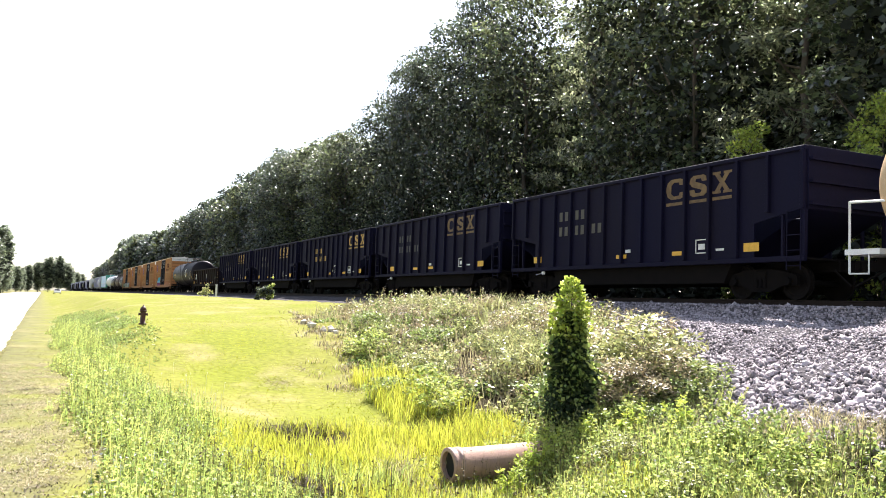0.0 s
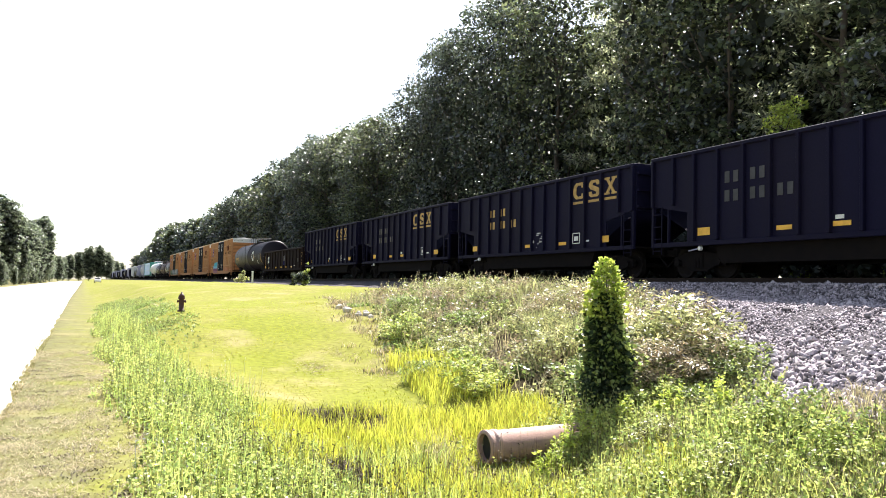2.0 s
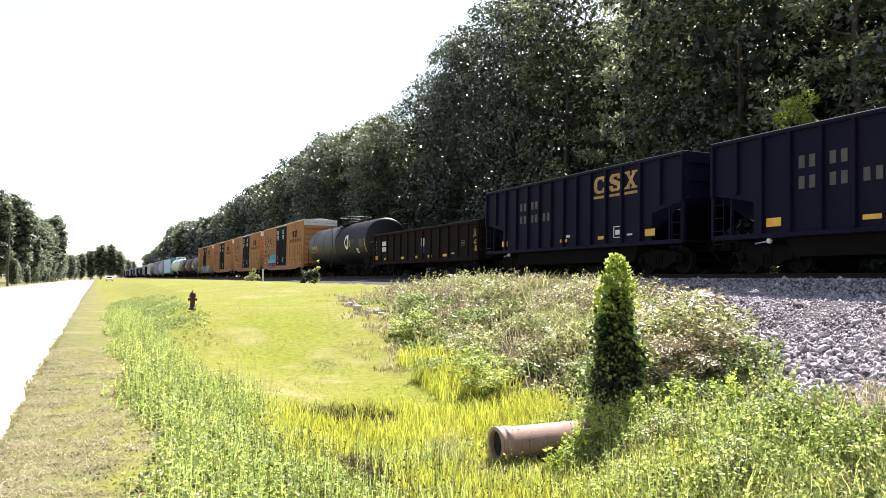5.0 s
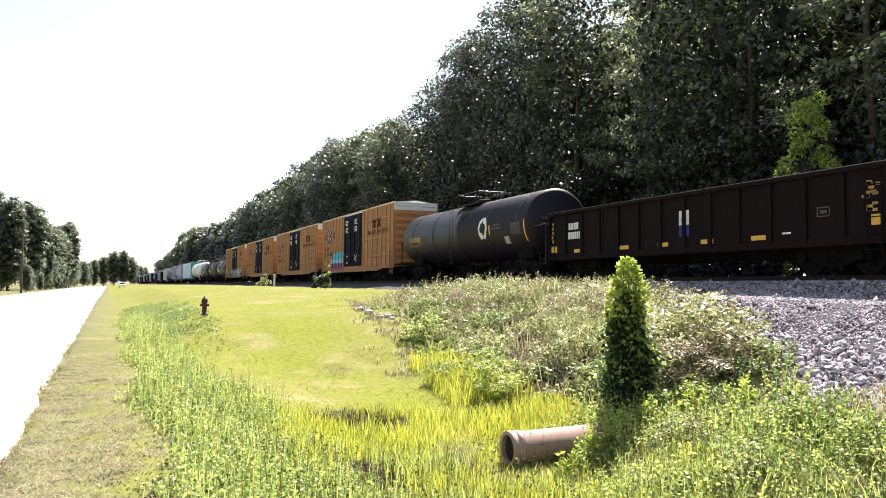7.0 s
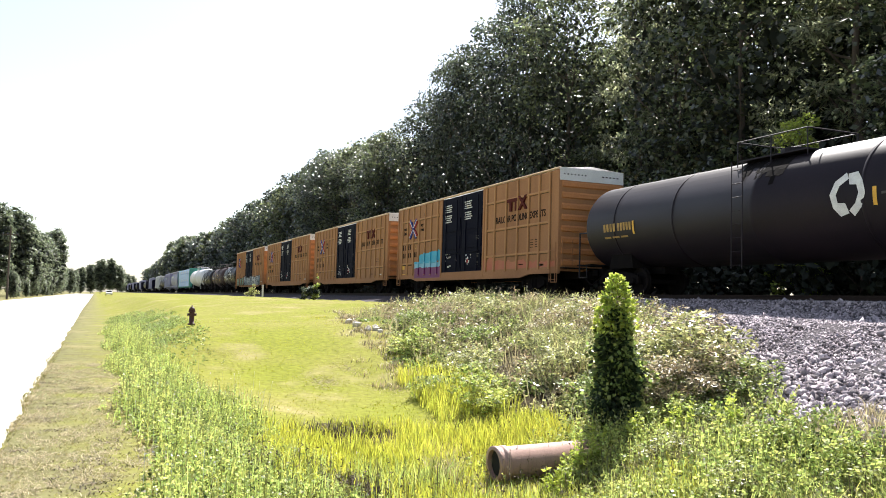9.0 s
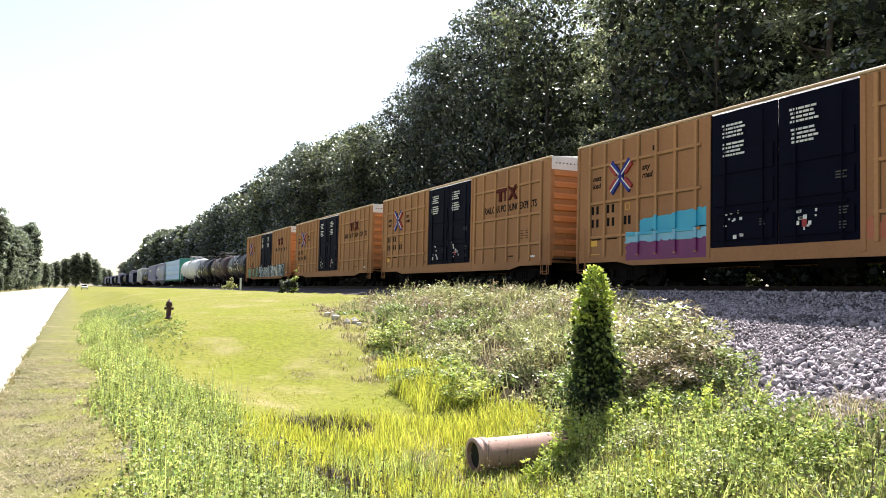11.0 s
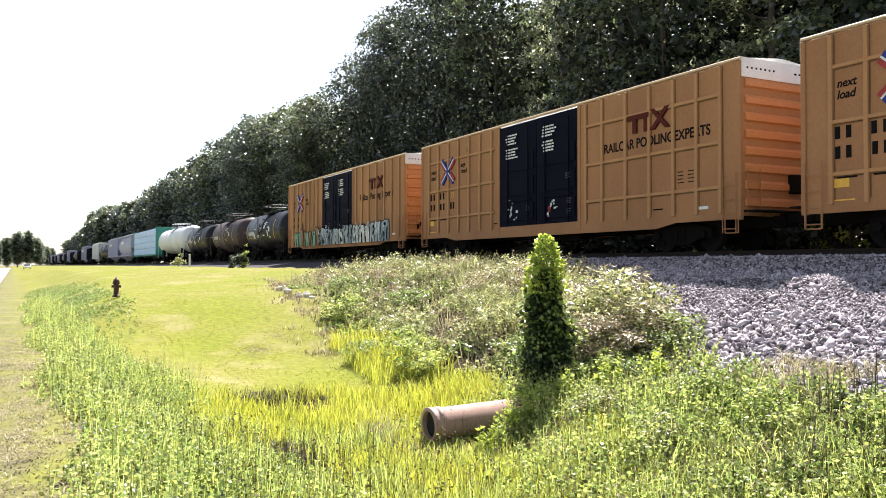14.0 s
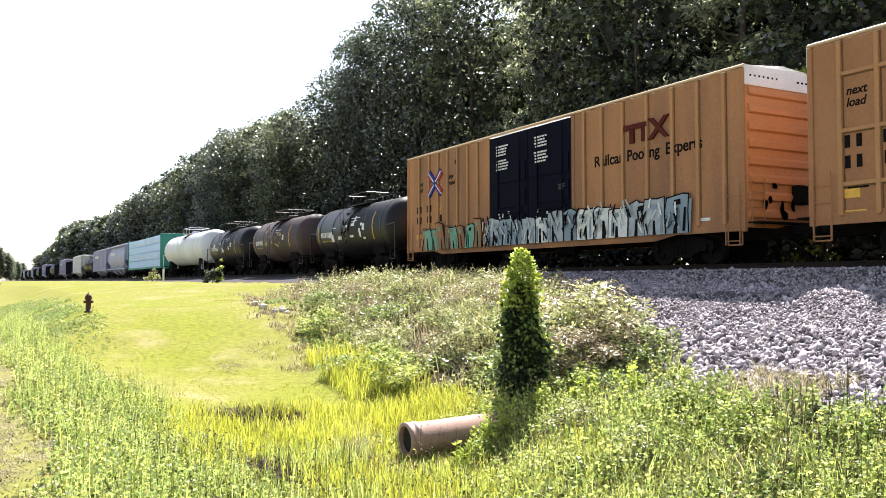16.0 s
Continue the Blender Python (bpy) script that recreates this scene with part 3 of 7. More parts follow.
def coal_gondola(y, number, faded=False, spray=False, blocks=(4.7, 3.72, 2.8), shift=0.0, dim=False):
    L, top, sill = 14.0, 3.77, 1.07
    car = begin("coal_gondola", y, "tall dark blue steel coal gondola with worn gold markings", "railway car", "coal gondolas in the train")
    outline = [(0, top), (L, top), (L, 2.25), (L - 1.65, 1.95), (L - 1.65, sill), (1.65, sill), (1.65, 1.95), (0, 2.25)]
    for s in (-1, 1):
        part("side", plate(bmesh.new(), outline, s * 1.40, s * 1.44), M_NAVY, car)
        for yy in [0.06] + [q - shift for q in (1.15, 2.2, 3.24, 4.21, 5.2, 6.15, 7.1, 8.05, 9.0, 9.98, 11.0, 12.0, 12.95)] + [13.94]:
            z0 = sill if 1.6 < yy < L - 1.6 else 2.2
            part("rib", boxed(s * 1.44 if s > 0 else -1.55, s * 1.55 if s > 0 else -1.44, yy - 0.05, yy + 0.05, z0, top - 0.1, bevel=0.012), M_NAVY, car)
        part("top_chord", boxed(s * 1.36 if s > 0 else -1.53, 1.53 if s > 0 else -1.36, -0.02, L + 0.02, top - 0.12, top, bevel=0.02), M_NAVY, car)
        part("side_sill", boxed(1.38 if s > 0 else -1.5, 1.5 if s > 0 else -1.38, 0, L, sill - 0.14, sill, bevel=0.015), M_NAVY, car)
        for e in (0.05, L - 0.05):
            part("corner_post", boxed(s * 1.44 - 0.05, s * 1.44 + 0.05, e - 0.05, e + 0.05, sill, 2.3), M_NAVY, car)
            part("corner_post", boxed(s * 1.44 - 0.04, s * 1.44 + 0.04, abs(e - 0.75) - 0.03, abs(e - 0.75) + 0.03, sill, 2.1), M_NAVY, car)
    for e, d in ((0, 1), (L, -1)):
        bm = bmesh.new()
        box(bm, -1.4, 1.4, e - 0.03, e + 0.03, 2.2, top, bevel=0.01)
        for k in range(3):
            box(bm, -1.4, 1.4, e - d * 0.1 - 0.05, e - d * 0.1 + 0.05, 2.3 + k * 0.55, 2.38 + k * 0.55)
        part("end", bm, M_NAVY, car)
        bm = bmesh.new()
        a = [bm.verts.new(p) for p in ((-1.38, e, 2.2), (1.38, e, 2.2), (1.38, e + d * 2.4, 1.0), (-1.38, e + d * 2.4, 1.0))]
        bm.faces.new(a)
        bmesh.ops.solidify(bm, geom=bm.faces[:], thickness=0.03)
        part("slope_sheet", bm, M_NAVY, car)
        ladder(car, -1.5, e + d * 0.32, sill - 0.35, 2.2, M_NAVY)
        part("platform", boxed(-1.4, 1.4, min(e, e + d * 1.2), max(e, e + d * 1.2), 0.98, 1.03), M_UNDER, car)
    bm = bmesh.new()
    plate(bm, [(2.6, sill - 0.1), (L - 2.6, sill - 0.1), (L - 2.9, 0.42), (2.9, 0.42)], -1.25, 1.25)
    part("tub", bm, M_UNDER, car)
    part("floor", boxed(-1.38, 1.38, 2.2, L - 2.2, 1.0, 1.06), M_UNDER, car)
    part("centre_sill", boxed(-0.25, 0.25, 0, L, 0.72, 1.0), M_UNDER, car)
    add_truck(car, 1.75)
    add_truck(car, L - 1.75)
    add_couplers(car, L, 0.53)
    # three worn gold shapes of the owner's emblem, each underlined
    gold = M_DIM if dim else M_GOLD
    for shape, c in zip(EMBLEM, blocks):
        part("emblem", plate(bmesh.new(), [(c + 0.36 - 0.72 * p, 2.88 + 0.6 * q) for p, q in shape], -1.449, -1.437), gold, car, "worn gold emblem shape")
        bars(car, -1.443, [(c - 0.36, c + 0.36, 2.7, 2.79)], gold, "underline")
    rng = random.Random(number)
    rows = []
    for line, z in ((2, 2.67), (3, 2.14)):
        for g in range(line):
            for q in range(2):
                yy = 10.75 - g * 0.98 - q * 0.34
                rows.append((yy, yy - 0.19, z, z + 0.32))
    for row in rows:
        bars(car, -1.446, [row], M_GOLD if number == 2 else M_GHOST if faded else M_DULL, "character_bar")
    part("release_bell", lathe(bmesh.new(), [(-1.47, 0.02), (-1.45, 0.07), (-1.38, 0.08), (-1.34, 0.03)], 10, "X", (0, 11.8, 0.86)), M_WHITE, car, "small white bell under the sill")
    part("release_rod", rod(bmesh.new(), (-1.4, 11.8, 0.86), (-1.38, 12.35, 0.8), 0.02, seg=6), M_GREY, car)
    for a in ((1.47, 4.25, 6.9, 11.9), (1.47, 6.5, 8.3, 11.35))[number % 2]:
        big = a < 2 or a > 11
        bars(car, -1.446, [(a, a + 0.52, 1.23, 1.46 if big else 1.35)], M_MARK, "reflector")
    bars(car, -1.446, [(3.3, 3.8, 1.25, 1.28), (3.3, 3.8, 1.62, 1.65), (3.3, 3.34, 1.25, 1.65), (3.76, 3.8, 1.25, 1.65), (3.42, 3.68, 1.36, 1.52)], M_LETTER, "data_panel")
    for row in ((2.7, 3.0, 1.3, 1.36), (6.7, 6.95, 1.4, 1.5)):
        bars(car, -1.446, [row], M_LETTER, "stencil")
    if spray:
        rows = [(5.8 + rng.random() * 0.7, 5.8 + rng.random() * 0.7, 1.2 + k * 0.07, 1.23 + k * 0.07) for k in range(9)]
        bars(car, -1.447, rows, M_LETTER, "spray_tag")
    return car


def low_gondola(y):
    L, top, sill = 15.9, 2.62, 0.82
    car = begin("low_gondola", y, "low rust-brown mill gondola with dirty ribbed sides", "railway car")
    for s in (-1, 1):
        part("side", boxed(s * 1.42 - 0.02, s * 1.42 + 0.02, 0, L, sill, top), M_BROWN, car)
        for k in range(14):
            yy = 0.08 + k * (L - 0.16) / 13
            bm = bmesh.new()
            plate(bm, [(yy - 0.08, sill), (yy + 0.08, sill), (yy + 0.06, top - 0.1), (yy - 0.06, top - 0.1)], s * 1.44, s * 1.51)
            part("rib", bm, M_BROWN, car)
        part("top_chord", boxed(s * 1.46 - 0.09, s * 1.46 + 0.09, -0.03, L + 0.03, top - 0.14, top, bevel=0.02), M_BROWN, car)
        part("side_sill", boxed(s * 1.44 - 0.05, s * 1.44 + 0.07, 0, L, sill - 0.12, sill + 0.1, bevel=0.02), M_BROWN, car)
    for e, d in ((0, 1), (L, -1)):
        bm = bmesh.new()
        box(bm, -1.42, 1.42, e - 0.03, e + 0.03, sill, top)
        for k in range(3):
            box(bm, -1.42, 1.42, e - d * 0.09 - 0.06, e - d * 0.09 + 0.06, sill + 0.3 + k * 0.55, sill + 0.42 + k * 0.55, bevel=0.02)
        part("end", bm, M_BROWN, car)
        ladder(car, -1.55, e + d * 0.35, sill - 0.35, top - 0.1, M_BROWN)
    part("floor", boxed(-1.42, 1.42, 0, L, sill - 0.05, sill + 0.05), M_UNDER, car)
    part("centre_sill", boxed(-0.3, 0.3, 0, L, 0.5, sill - 0.05), M_UNDER, car)
    add_truck(car, 2.0)
    add_truck(car, L - 2.0)
    add_couplers(car, L, 0.6)
    for a in (3.9, 6.03, 8.17, 10.36, 13.42):
        bars(car, -1.446, [(a, a + 0.55, 0.97, 1.1)], M_MARK, "reflector")
    bars(car, -1.446, [(0.1, 0.5, 1.15, 1.4)], M_MARK, "reflector")
    bars(car, -1.446, [(15.3, 15.8, 1.02, 1.26)], M_MARK, "reflector")
    bars(car, -1.446, [(3.0, 3.3, 1.08, 1.13)], M_LETTER, "stencil")
    rows = [(14.4 - k * 0.19, 14.26 - k * 0.19, 1.86, 2.12) for k in range(4)] + [(14.42 - k * 0.155, 14.3 - k * 0.155, 1.5, 1.77) for k in range(6)]
    for row in rows:
        bars(car, -1.446, [row], M_LETTER, "character_bar")
    bars(car, -1.446, [(1.7, 2.12, 1.45, 1.48), (1.7, 2.12, 1.67, 1.7), (1.7, 1.74, 1.45, 1.7), (2.08, 2.12, 1.45, 1.7), (1.8, 2.02, 1.53, 1.62)], M_DULL, "data_panel")
    bars(car, -1.446, [(7.14, 7.62, 1.24, 1.58)], M_BLUE, "shield_emblem")
    bars(car, -1.447, [(7.14, 7.62, 1.6, 2.05)], M_LETTER, "shield_emblem")
    bars(car, -1.45, [(7.26, 7.5, 1.72, 1.8), (7.3, 7.46, 1.86, 1.93), (7.2, 7.56, 1.36, 1.42)], M_BLUE, "shield_emblem")
    for k in range(5):
        bars(car, -1.446, [(15.55 + 0.05 * (k % 2), 15.68 + 0.05 * (k % 2), 1.4 + k * 0.17, 1.52 + k * 0.17)], M_GOLD, "faded_emblem")
    rows = []
    rng = random.Random(3)
    for k in range(16):
        a, z = 0.2 + rng.random() * 0.4, 1.45 + rng.random() * 0.75
        rows.append((a, a + 0.16, z, z + 0.07))
    bars(car, -1.446, rows, M_GOLD, "faded_emblem")
    return car


def tank_car(y, length, radius, centre, material, label, rail_top=True, platform=None, marks=True, hatch=None, bulge=0.55, start=0.0):
    car = begin("tank_car", y, label, "railway car", "tank cars in the train")
    L, r = length, radius
    head = bulge * r
    prof = [(start, 0.02)] + [(start + head * (1 - math.cos(a)), r * math.sin(a)) for a in (0.3, 0.6, 0.9, 1.15, 1.35)] + [(start + head, r), (L / 2 - 0.02, r), (L / 2, r + 0.012), (L / 2 + 0.15, r + 0.012), (L / 2 + 0.17, r)]
    prof += [(L - head, r)] + [(L - head * (1 - math.cos(a)), r * math.sin(a)) for a in (1.35, 1.15, 0.9, 0.6, 0.3)] + [(L, 0.02)]
    smooth(part("shell", lathe(bmesh.new(), prof, 40, "Y", (0, 0, centre)), material, car))
    for f in (0.12, 0.3, 0.7, 0.88):
        yy = L * f
        smooth(part("shell_band", lathe(bmesh.new(), [(yy - 0.05, r - 0.02), (yy - 0.05, r + 0.01), (yy + 0.05, r + 0.01), (yy + 0.05, r - 0.02)], 40, "Y", (0, 0, centre)), material, car))
    top = centre + r
    bm = bmesh.new()
    lathe(bm, [(top - 0.1, 0.4), (top + 0.18, 0.4), (top + 0.2, 0.3)], 16, "Z", (0, L / 2, 0))
    lathe(bm, [(top - 0.05, 0.14), (top + 0.12, 0.14)], 10, "Z", (0.1, L / 2 + 0.75, 0))
    part("manway", bm, hatch or material, car)
    part("walkway", boxed(-0.9, 0.9, L / 2 - 1.3, L / 2 + 1.3, top - 0.1, top - 0.06), material, car)
    if rail_top:
        bm = bmesh.new()
        for sx in (-0.9, 0.9):
            for k in range(3):
                rod(bm, (sx, L / 2 - 1.3 + k * 1.3, top - 0.25), (sx, L / 2 - 1.3 + k * 1.3, top + 0.48), 0.018, seg=5)
            rod(bm, (sx, L / 2 - 1.3, top + 0.48), (sx, L / 2 + 1.3, top + 0.48), 0.02, seg=5)
        for yy in (-1.3, 1.3):
            rod(bm, (-0.9, L / 2 + yy, top + 0.48), (0.9, L / 2 + yy, top + 0.48), 0.02, seg=5)
        part("handrail", bm, material, car)
    ladder(car, -r - 0.12, L / 2 + 0.5, 0.7, top - 0.25, material)
    for e, d in ((0.2, 1), (L - 0.2, -1)):
        bm = bmesh.new()
        plate(bm, [(e + d * 1.1, 0.9), (e + d * 2.5, 0.9), (e + d * 2.3, centre - 0.6), (e + d * 1.3, centre - 0.6)], -1.1, 1.1)
        part("saddle", bm, M_UNDER, car)
        part("stub_sill", boxed(-0.3, 0.3, min(e - d * 0.6, e + d * 3.2), max(e - d * 0.6, e + d * 3.2), 0.72, 1.05), M_UNDER, car)
        part("end_platform", boxed(-1.4, 1.4, min(e - d * 0.6, e + d * 0.3), max(e - d * 0.6, e + d * 0.3), 1.03, 1.08 if platform is None else 1.16), platform or M_UNDER, car)
        for sx in (-1.36, 1.36):
            bm = bmesh.new()
            rod(bm, (sx, e - d * 0.5, 0.6), (sx, e - d * 0.5, 2.27), 0.03, seg=6)
            rod(bm, (sx, e - d * 0.5, 2.25), (sx, e + d * 0.5, 2.2), 0.03, seg=6)
            rod(bm, (sx, e, 0.58), (sx, e, 1.08), 0.02, seg=6)
            rod(bm, (sx, e - d * 0.5, 0.6), (sx, e, 0.6), 0.02, seg=6)
            part("end_handrail", bm, platform or material, car)
        add_truck(car, e + d * 1.6)
    add_couplers(car, L, 0.95)

    def on_shell(rows, m, name):
        bm = bmesh.new()
        for y0, y1, z0, z1 in rows:
            n = 4
            pts = []
            for k in range(n + 1):
                z = z0 + (z1 - z0) * k / n
                x = -math.sqrt(max(0.01, (r + 0.012) ** 2 - (z - centre) ** 2))
                pts.append((bm.verts.new((x, y0, z)), bm.verts.new((x, y1, z))))
            for p, q in zip(pts, pts[1:]):
                bm.faces.new((p[0], p[1], q[1], q[0]))
        part(name, bm, m, car)

    rng = random.Random(int(y) + 3)
    foot, drips = centre + 0.9, []
    for k in range(22):
        foot = min(centre + 1.2, max(centre - 0.9, foot + rng.uniform(-0.28, 0.26)))
        drips.append((L / 2 - 0.85 + k * 0.08, L / 2 - 0.765 + k * 0.08, foot, centre + r * 0.985))
    on_shell(drips, M_UNDER, "spill_stain")
    if marks:
        for row in [(L - 1.5 - k * 0.19, L - 1.63 - k * 0.19, centre - 0.27, centre + 0.0) for k in range(4)] + [(L - 2.33 - k * 0.17, L - 2.45 - k * 0.17, centre - 0.27, centre + 0.0) for k in range(5)]:
            on_shell([row], M_LETTER if marks == 2 else M_GOLD, "character_bar")
        for k in range(3):
            on_shell([(L - 1.5 - k * 0.5, L - 1.9 - k * 0.5, centre - 0.5, centre - 0.44)], M_GOLD, "stencil")
        near = 1.36 if marks == 1 else 2.1
        for row in ((near, near + 0.09, centre - 0.8, centre + 0.12), (L - 3.2, L - 3.3, centre - 0.42, centre + 0.02)) if marks == 1 else ((near, near + 0.08, centre - 0.6, centre + 0.75), (L - 1.0, L - 1.06, centre - 0.5, centre + 0.4)):
            on_shell([row], M_MARK, "reflector")
        if marks == 1:
            on_shell([(4.88, 4.99, centre - 0.36, centre + 0.08)], M_MARK, "reflector")
            for row in ((3.8, 4.5, centre + 0.03, centre + 0.09), (3.7, 4.75, centre - 0.12, centre - 0.06)):
                on_shell([row], M_DULL, "stencil")
            on_shell([(1.8, 2.7, centre - 0.47, centre + 0.06)], M_GHOST, "patch")
            on_shell([(3.04, 3.5, centre - 0.83, centre - 0.79), (3.04, 3.5, centre - 0.57, centre - 0.53), (3.04, 3.09, centre - 0.8, centre - 0.55), (3.45, 3.5, centre - 0.8, centre - 0.55), (3.2, 3.36, centre - 0.76, centre - 0.6)], M_LETTER, "data_panel")
            # two chasing arrows
            for line in ([(5.72, 2.86), (6.0, 2.68), (6.12, 2.42), (6.06, 2.16), (5.86, 2.04)], [(5.62, 1.94), (5.4, 2.12), (5.28, 2.4), (5.36, 2.66), (5.54, 2.78)]):
                bm = bmesh.new()
                ring = []
                for q, (a, z) in enumerate(line):
                    p0, p1 = line[max(q - 1, 0)], line[min(q + 1, 4)]
                    t = Vector((p1[0] - p0[0], p1[1] - p0[1])).normalized()
                    w = 0.36 if q == 4 else 0.19
                    ring.append([(a - t.y * w * f, z + t.x * w * f) for f in (-0.5, 0.5)])
                end = Vector(line[4]) + (Vector(line[4]) - Vector(line[3])).normalized() * 0.2
                ring.append([tuple(end), (end.x + 0.01, end.y + 0.01)])
                rows_ = [[bm.verts.new((-math.sqrt((r + 0.014) ** 2 - (z - centre) ** 2), a, z)) for a, z in pair] for pair in ring]
                for p, q in zip(rows_, rows_[1:]):
                    bm.faces.new((p[0], p[1], q[1], q[0]))
                part("arrow_emblem", bm, M_LETTER, car)
            # two lines of small writing on the near head
            for z, n in ((centre + 0.12, 9), (centre - 0.12, 7)):
                for k in range(n):
                    sx = -0.95 + k * 0.1
                    rho = math.hypot(sx, z - centre) / r
                    out = start + head * (1 - math.sqrt(1 - rho * rho))
                    part("stencil", boxed(sx, sx + 0.06, out - 0.03, out + 0.02, z, z + 0.11), M_DULL, car)
        else:
            for row in ((3.9, 5.0, centre + 0.55, centre + 0.59), (4.1, 4.9, centre + 0.4, centre + 0.43), (near + 1.0, near + 1.3, centre - 0.1, centre + 0.22)):
                on_shell([row], M_LETTER, "stencil")
            rng = random.Random(int(y))
            on_shell([(a, a + rng.uniform(0.1, 0.5), z, z + rng.uniform(0.05, 0.3)) for a, z in [(rng.uniform(2.5, L - 2.5), centre + rng.uniform(-0.6, 0.5)) for _ in range(14)]], M_LETTER if material is not M_RUST else M_GOLD, "stencil")
    return car


def boxcar(y, material, style, spray=None, banded=True):
    L, top, sill = 18.75, 4.97, 0.78
    car = begin("boxcar", y, {"cyan": "yellow boxcar with dark blue doors and cyan and purple spray paint",
                              "tag": "weathered yellow boxcar with vertical ribs and silver graffiti along its base",
                              None: "yellow ribbed steel boxcar with dark blue double doors"}[spray], "railway car", "yellow boxcars in the train")
    d0, d1 = 6.95, 11.9
    for s in (-1, 1):
        x = s * 1.44
        for a, b in ((0, d0), (d1, L)):
            part("side", boxed(x - 0.02, x + 0.02, a, b, sill + 0.25, top - 0.1), material, car)
        posts = [0.69, 1.55, 2.45, 3.45, 4.52, 5.65, 6.5, 12.5, 13.42, 14.32, 15.22, 16.1, 17.05, 17.94] if style == 0 else [0.63, 1.53, 2.46, 3.46, 4.49, 5.44, 6.3, 12.75, 13.5, 14.3, 15.1, 15.9, 16.7, 17.6]
        w = 0.055
        for p in posts:
            part("post", boxed(min(x, x + s * 0.085), max(x, x + s * 0.085), p - w, p + w, sill + 0.2, top - 0.12, bevel=0.01), M_RIB, car)
            # dark strip that paints the shade beside each post
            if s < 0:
                part("shade_strip", boxed(x - 0.024, x, p - w - 0.035, p + w + 0.02, sill + 0.3, top - 0.12), M_RIB_SHADE, car)
        if banded:
            for z in (1.67, 2.85, 4.11):
                for a, b in ((0.7, d0 - 0.35), (d1 + 0.4, L - 0.8)):
                    part("strap", boxed(min(x, x + s * 0.07), max(x, x + s * 0.07), a, b, z - 0.045, z + 0.045, bevel=0.008), M_RIB, car)
                    # the shadow line under each strap, painted as a strip
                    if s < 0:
                        part("shade_strip", boxed(x - 0.022, x, a, b, z - 0.085, z), M_RIB_SHADE, car)
        for e in (0.06, L - 0.06):
            part("corner_post", boxed(x - 0.06, x + 0.06, e - 0.07, e + 0.07, sill, top - 0.1, bevel=0.015), material, car)
        for e in (d0 - 0.08, d1 + 0.08):
            part("door_post", boxed(x - 0.05, x + 0.06, e - 0.08, e + 0.08, sill, top - 0.1, bevel=0.015), material, car)
        bm = bmesh.new()
        plate(bm, [(0, sill + 0.28), (0, sill + 0.02), (2.4, sill + 0.02), (3.2, sill - 0.12), (L - 3.2, sill - 0.12), (L - 2.4, sill + 0.02), (L, sill + 0.02), (L, sill + 0.28)], x - 0.03, x + 0.05)
        part("side_sill", bm, material, car)
        part("roof_edge", boxed(x - 0.055, x + 0.055, -0.02, L + 0.02, top - 0.08, top, bevel=0.02), M_TAN, car)
        part("door_rail", boxed(x - 0.02, x + 0.09, d0 - 2.0, d1 + 2.0, sill + 0.16, sill + 0.22), material, car)
        mid = (d0 + d1) / 2
        for a, b in ((d0 + 0.02, mid - 0.02), (mid + 0.02, d1 - 0.02)):
            door = part("door", boxed(x - 0.02, x + 0.035, a, b, sill + 0.24, top - 0.14, bevel=0.01), M_DOOR, car)
            for z in (1.55, 2.5, 3.4):
                part("door_panel", boxed(min(x + s * 0.03, x + s * 0.055), max(x + s * 0.03, x + s * 0.042), a + 0.12, b - 0.12, z - 0.3, z + 0.35, bevel=0.005), M_DOOR, door)
            bm = bmesh.new()
            for yy in (a + 0.45, b - 0.6):
                rod(bm, (x + s * 0.075, yy, sill + 0.3), (x + s * 0.075, yy, top - 0.3), 0.022, seg=6)
            box(bm, x + s * 0.06 - 0.02, x + s * 0.06 + 0.02, a + 0.3, b - 0.3, 1.98, 2.03)
            part("lock_rod", bm, M_DOOR, door)
    # ends: horizontal corrugations below a white cap
    for e, d in ((0, -1), (L, 1)):
        bm = bmesh.new()
        box(bm, -1.44, 1.44, e - 0.02, e + 0.02, sill + 0.1, top - 0.5)
        part("end", bm, M_ORANGE if style else material, car)
        for k in range(8):
            z = sill + 0.3 + k * 0.44
            bm = bmesh.new()
            prof = [(0, z), (d * 0.08, z + 0.06), (d * 0.08, z + 0.2), (0, z + 0.3)]
            a = [bm.verts.new((-1.36, e + p, zz)) for p, zz in prof]
            b = [bm.verts.new((1.36, e + p, zz)) for p, zz in prof]
            for q in range(3):
                bm.faces.new((a[q], b[q], b[q + 1], a[q + 1]))
            bm.faces.new(a)
            bm.faces.new(b)
            bmesh.ops.recalc_face_normals(bm, faces=bm.faces)
            part("end_rib", bm, M_ORANGE, car)
        part("end_cap", boxed(-1.46, 1.46, e - 0.04, e + 0.04, top - 0.52, top - 0.02), M_WHITE, car, "white-painted end cap")
        bars_rows = [(0.45 + k * 0.17, 0.58 + k * 0.17) for k in range(5)] + [(-1.3 + k * 0.16, -1.2 + k * 0.16) for k in range(7)]
        bm = bmesh.new()
        for p, q in bars_rows:
            box(bm, p, q - 0.04, e + d * 0.04 - 0.004, e + d * 0.04 + 0.004, top - 0.3, top - 0.25)
        part("stencil", bm, M_INK, car)
        rng = random.Random(int(y) + 5)
        for k in range(6 if style else 0):
            bm = bmesh.new()
            cx, cz, w, h = rng.uniform(-0.9, 0.9), rng.uniform(1.15, 1.95), rng.uniform(0.05, 0.16), rng.uniform(0.06, 0.2)
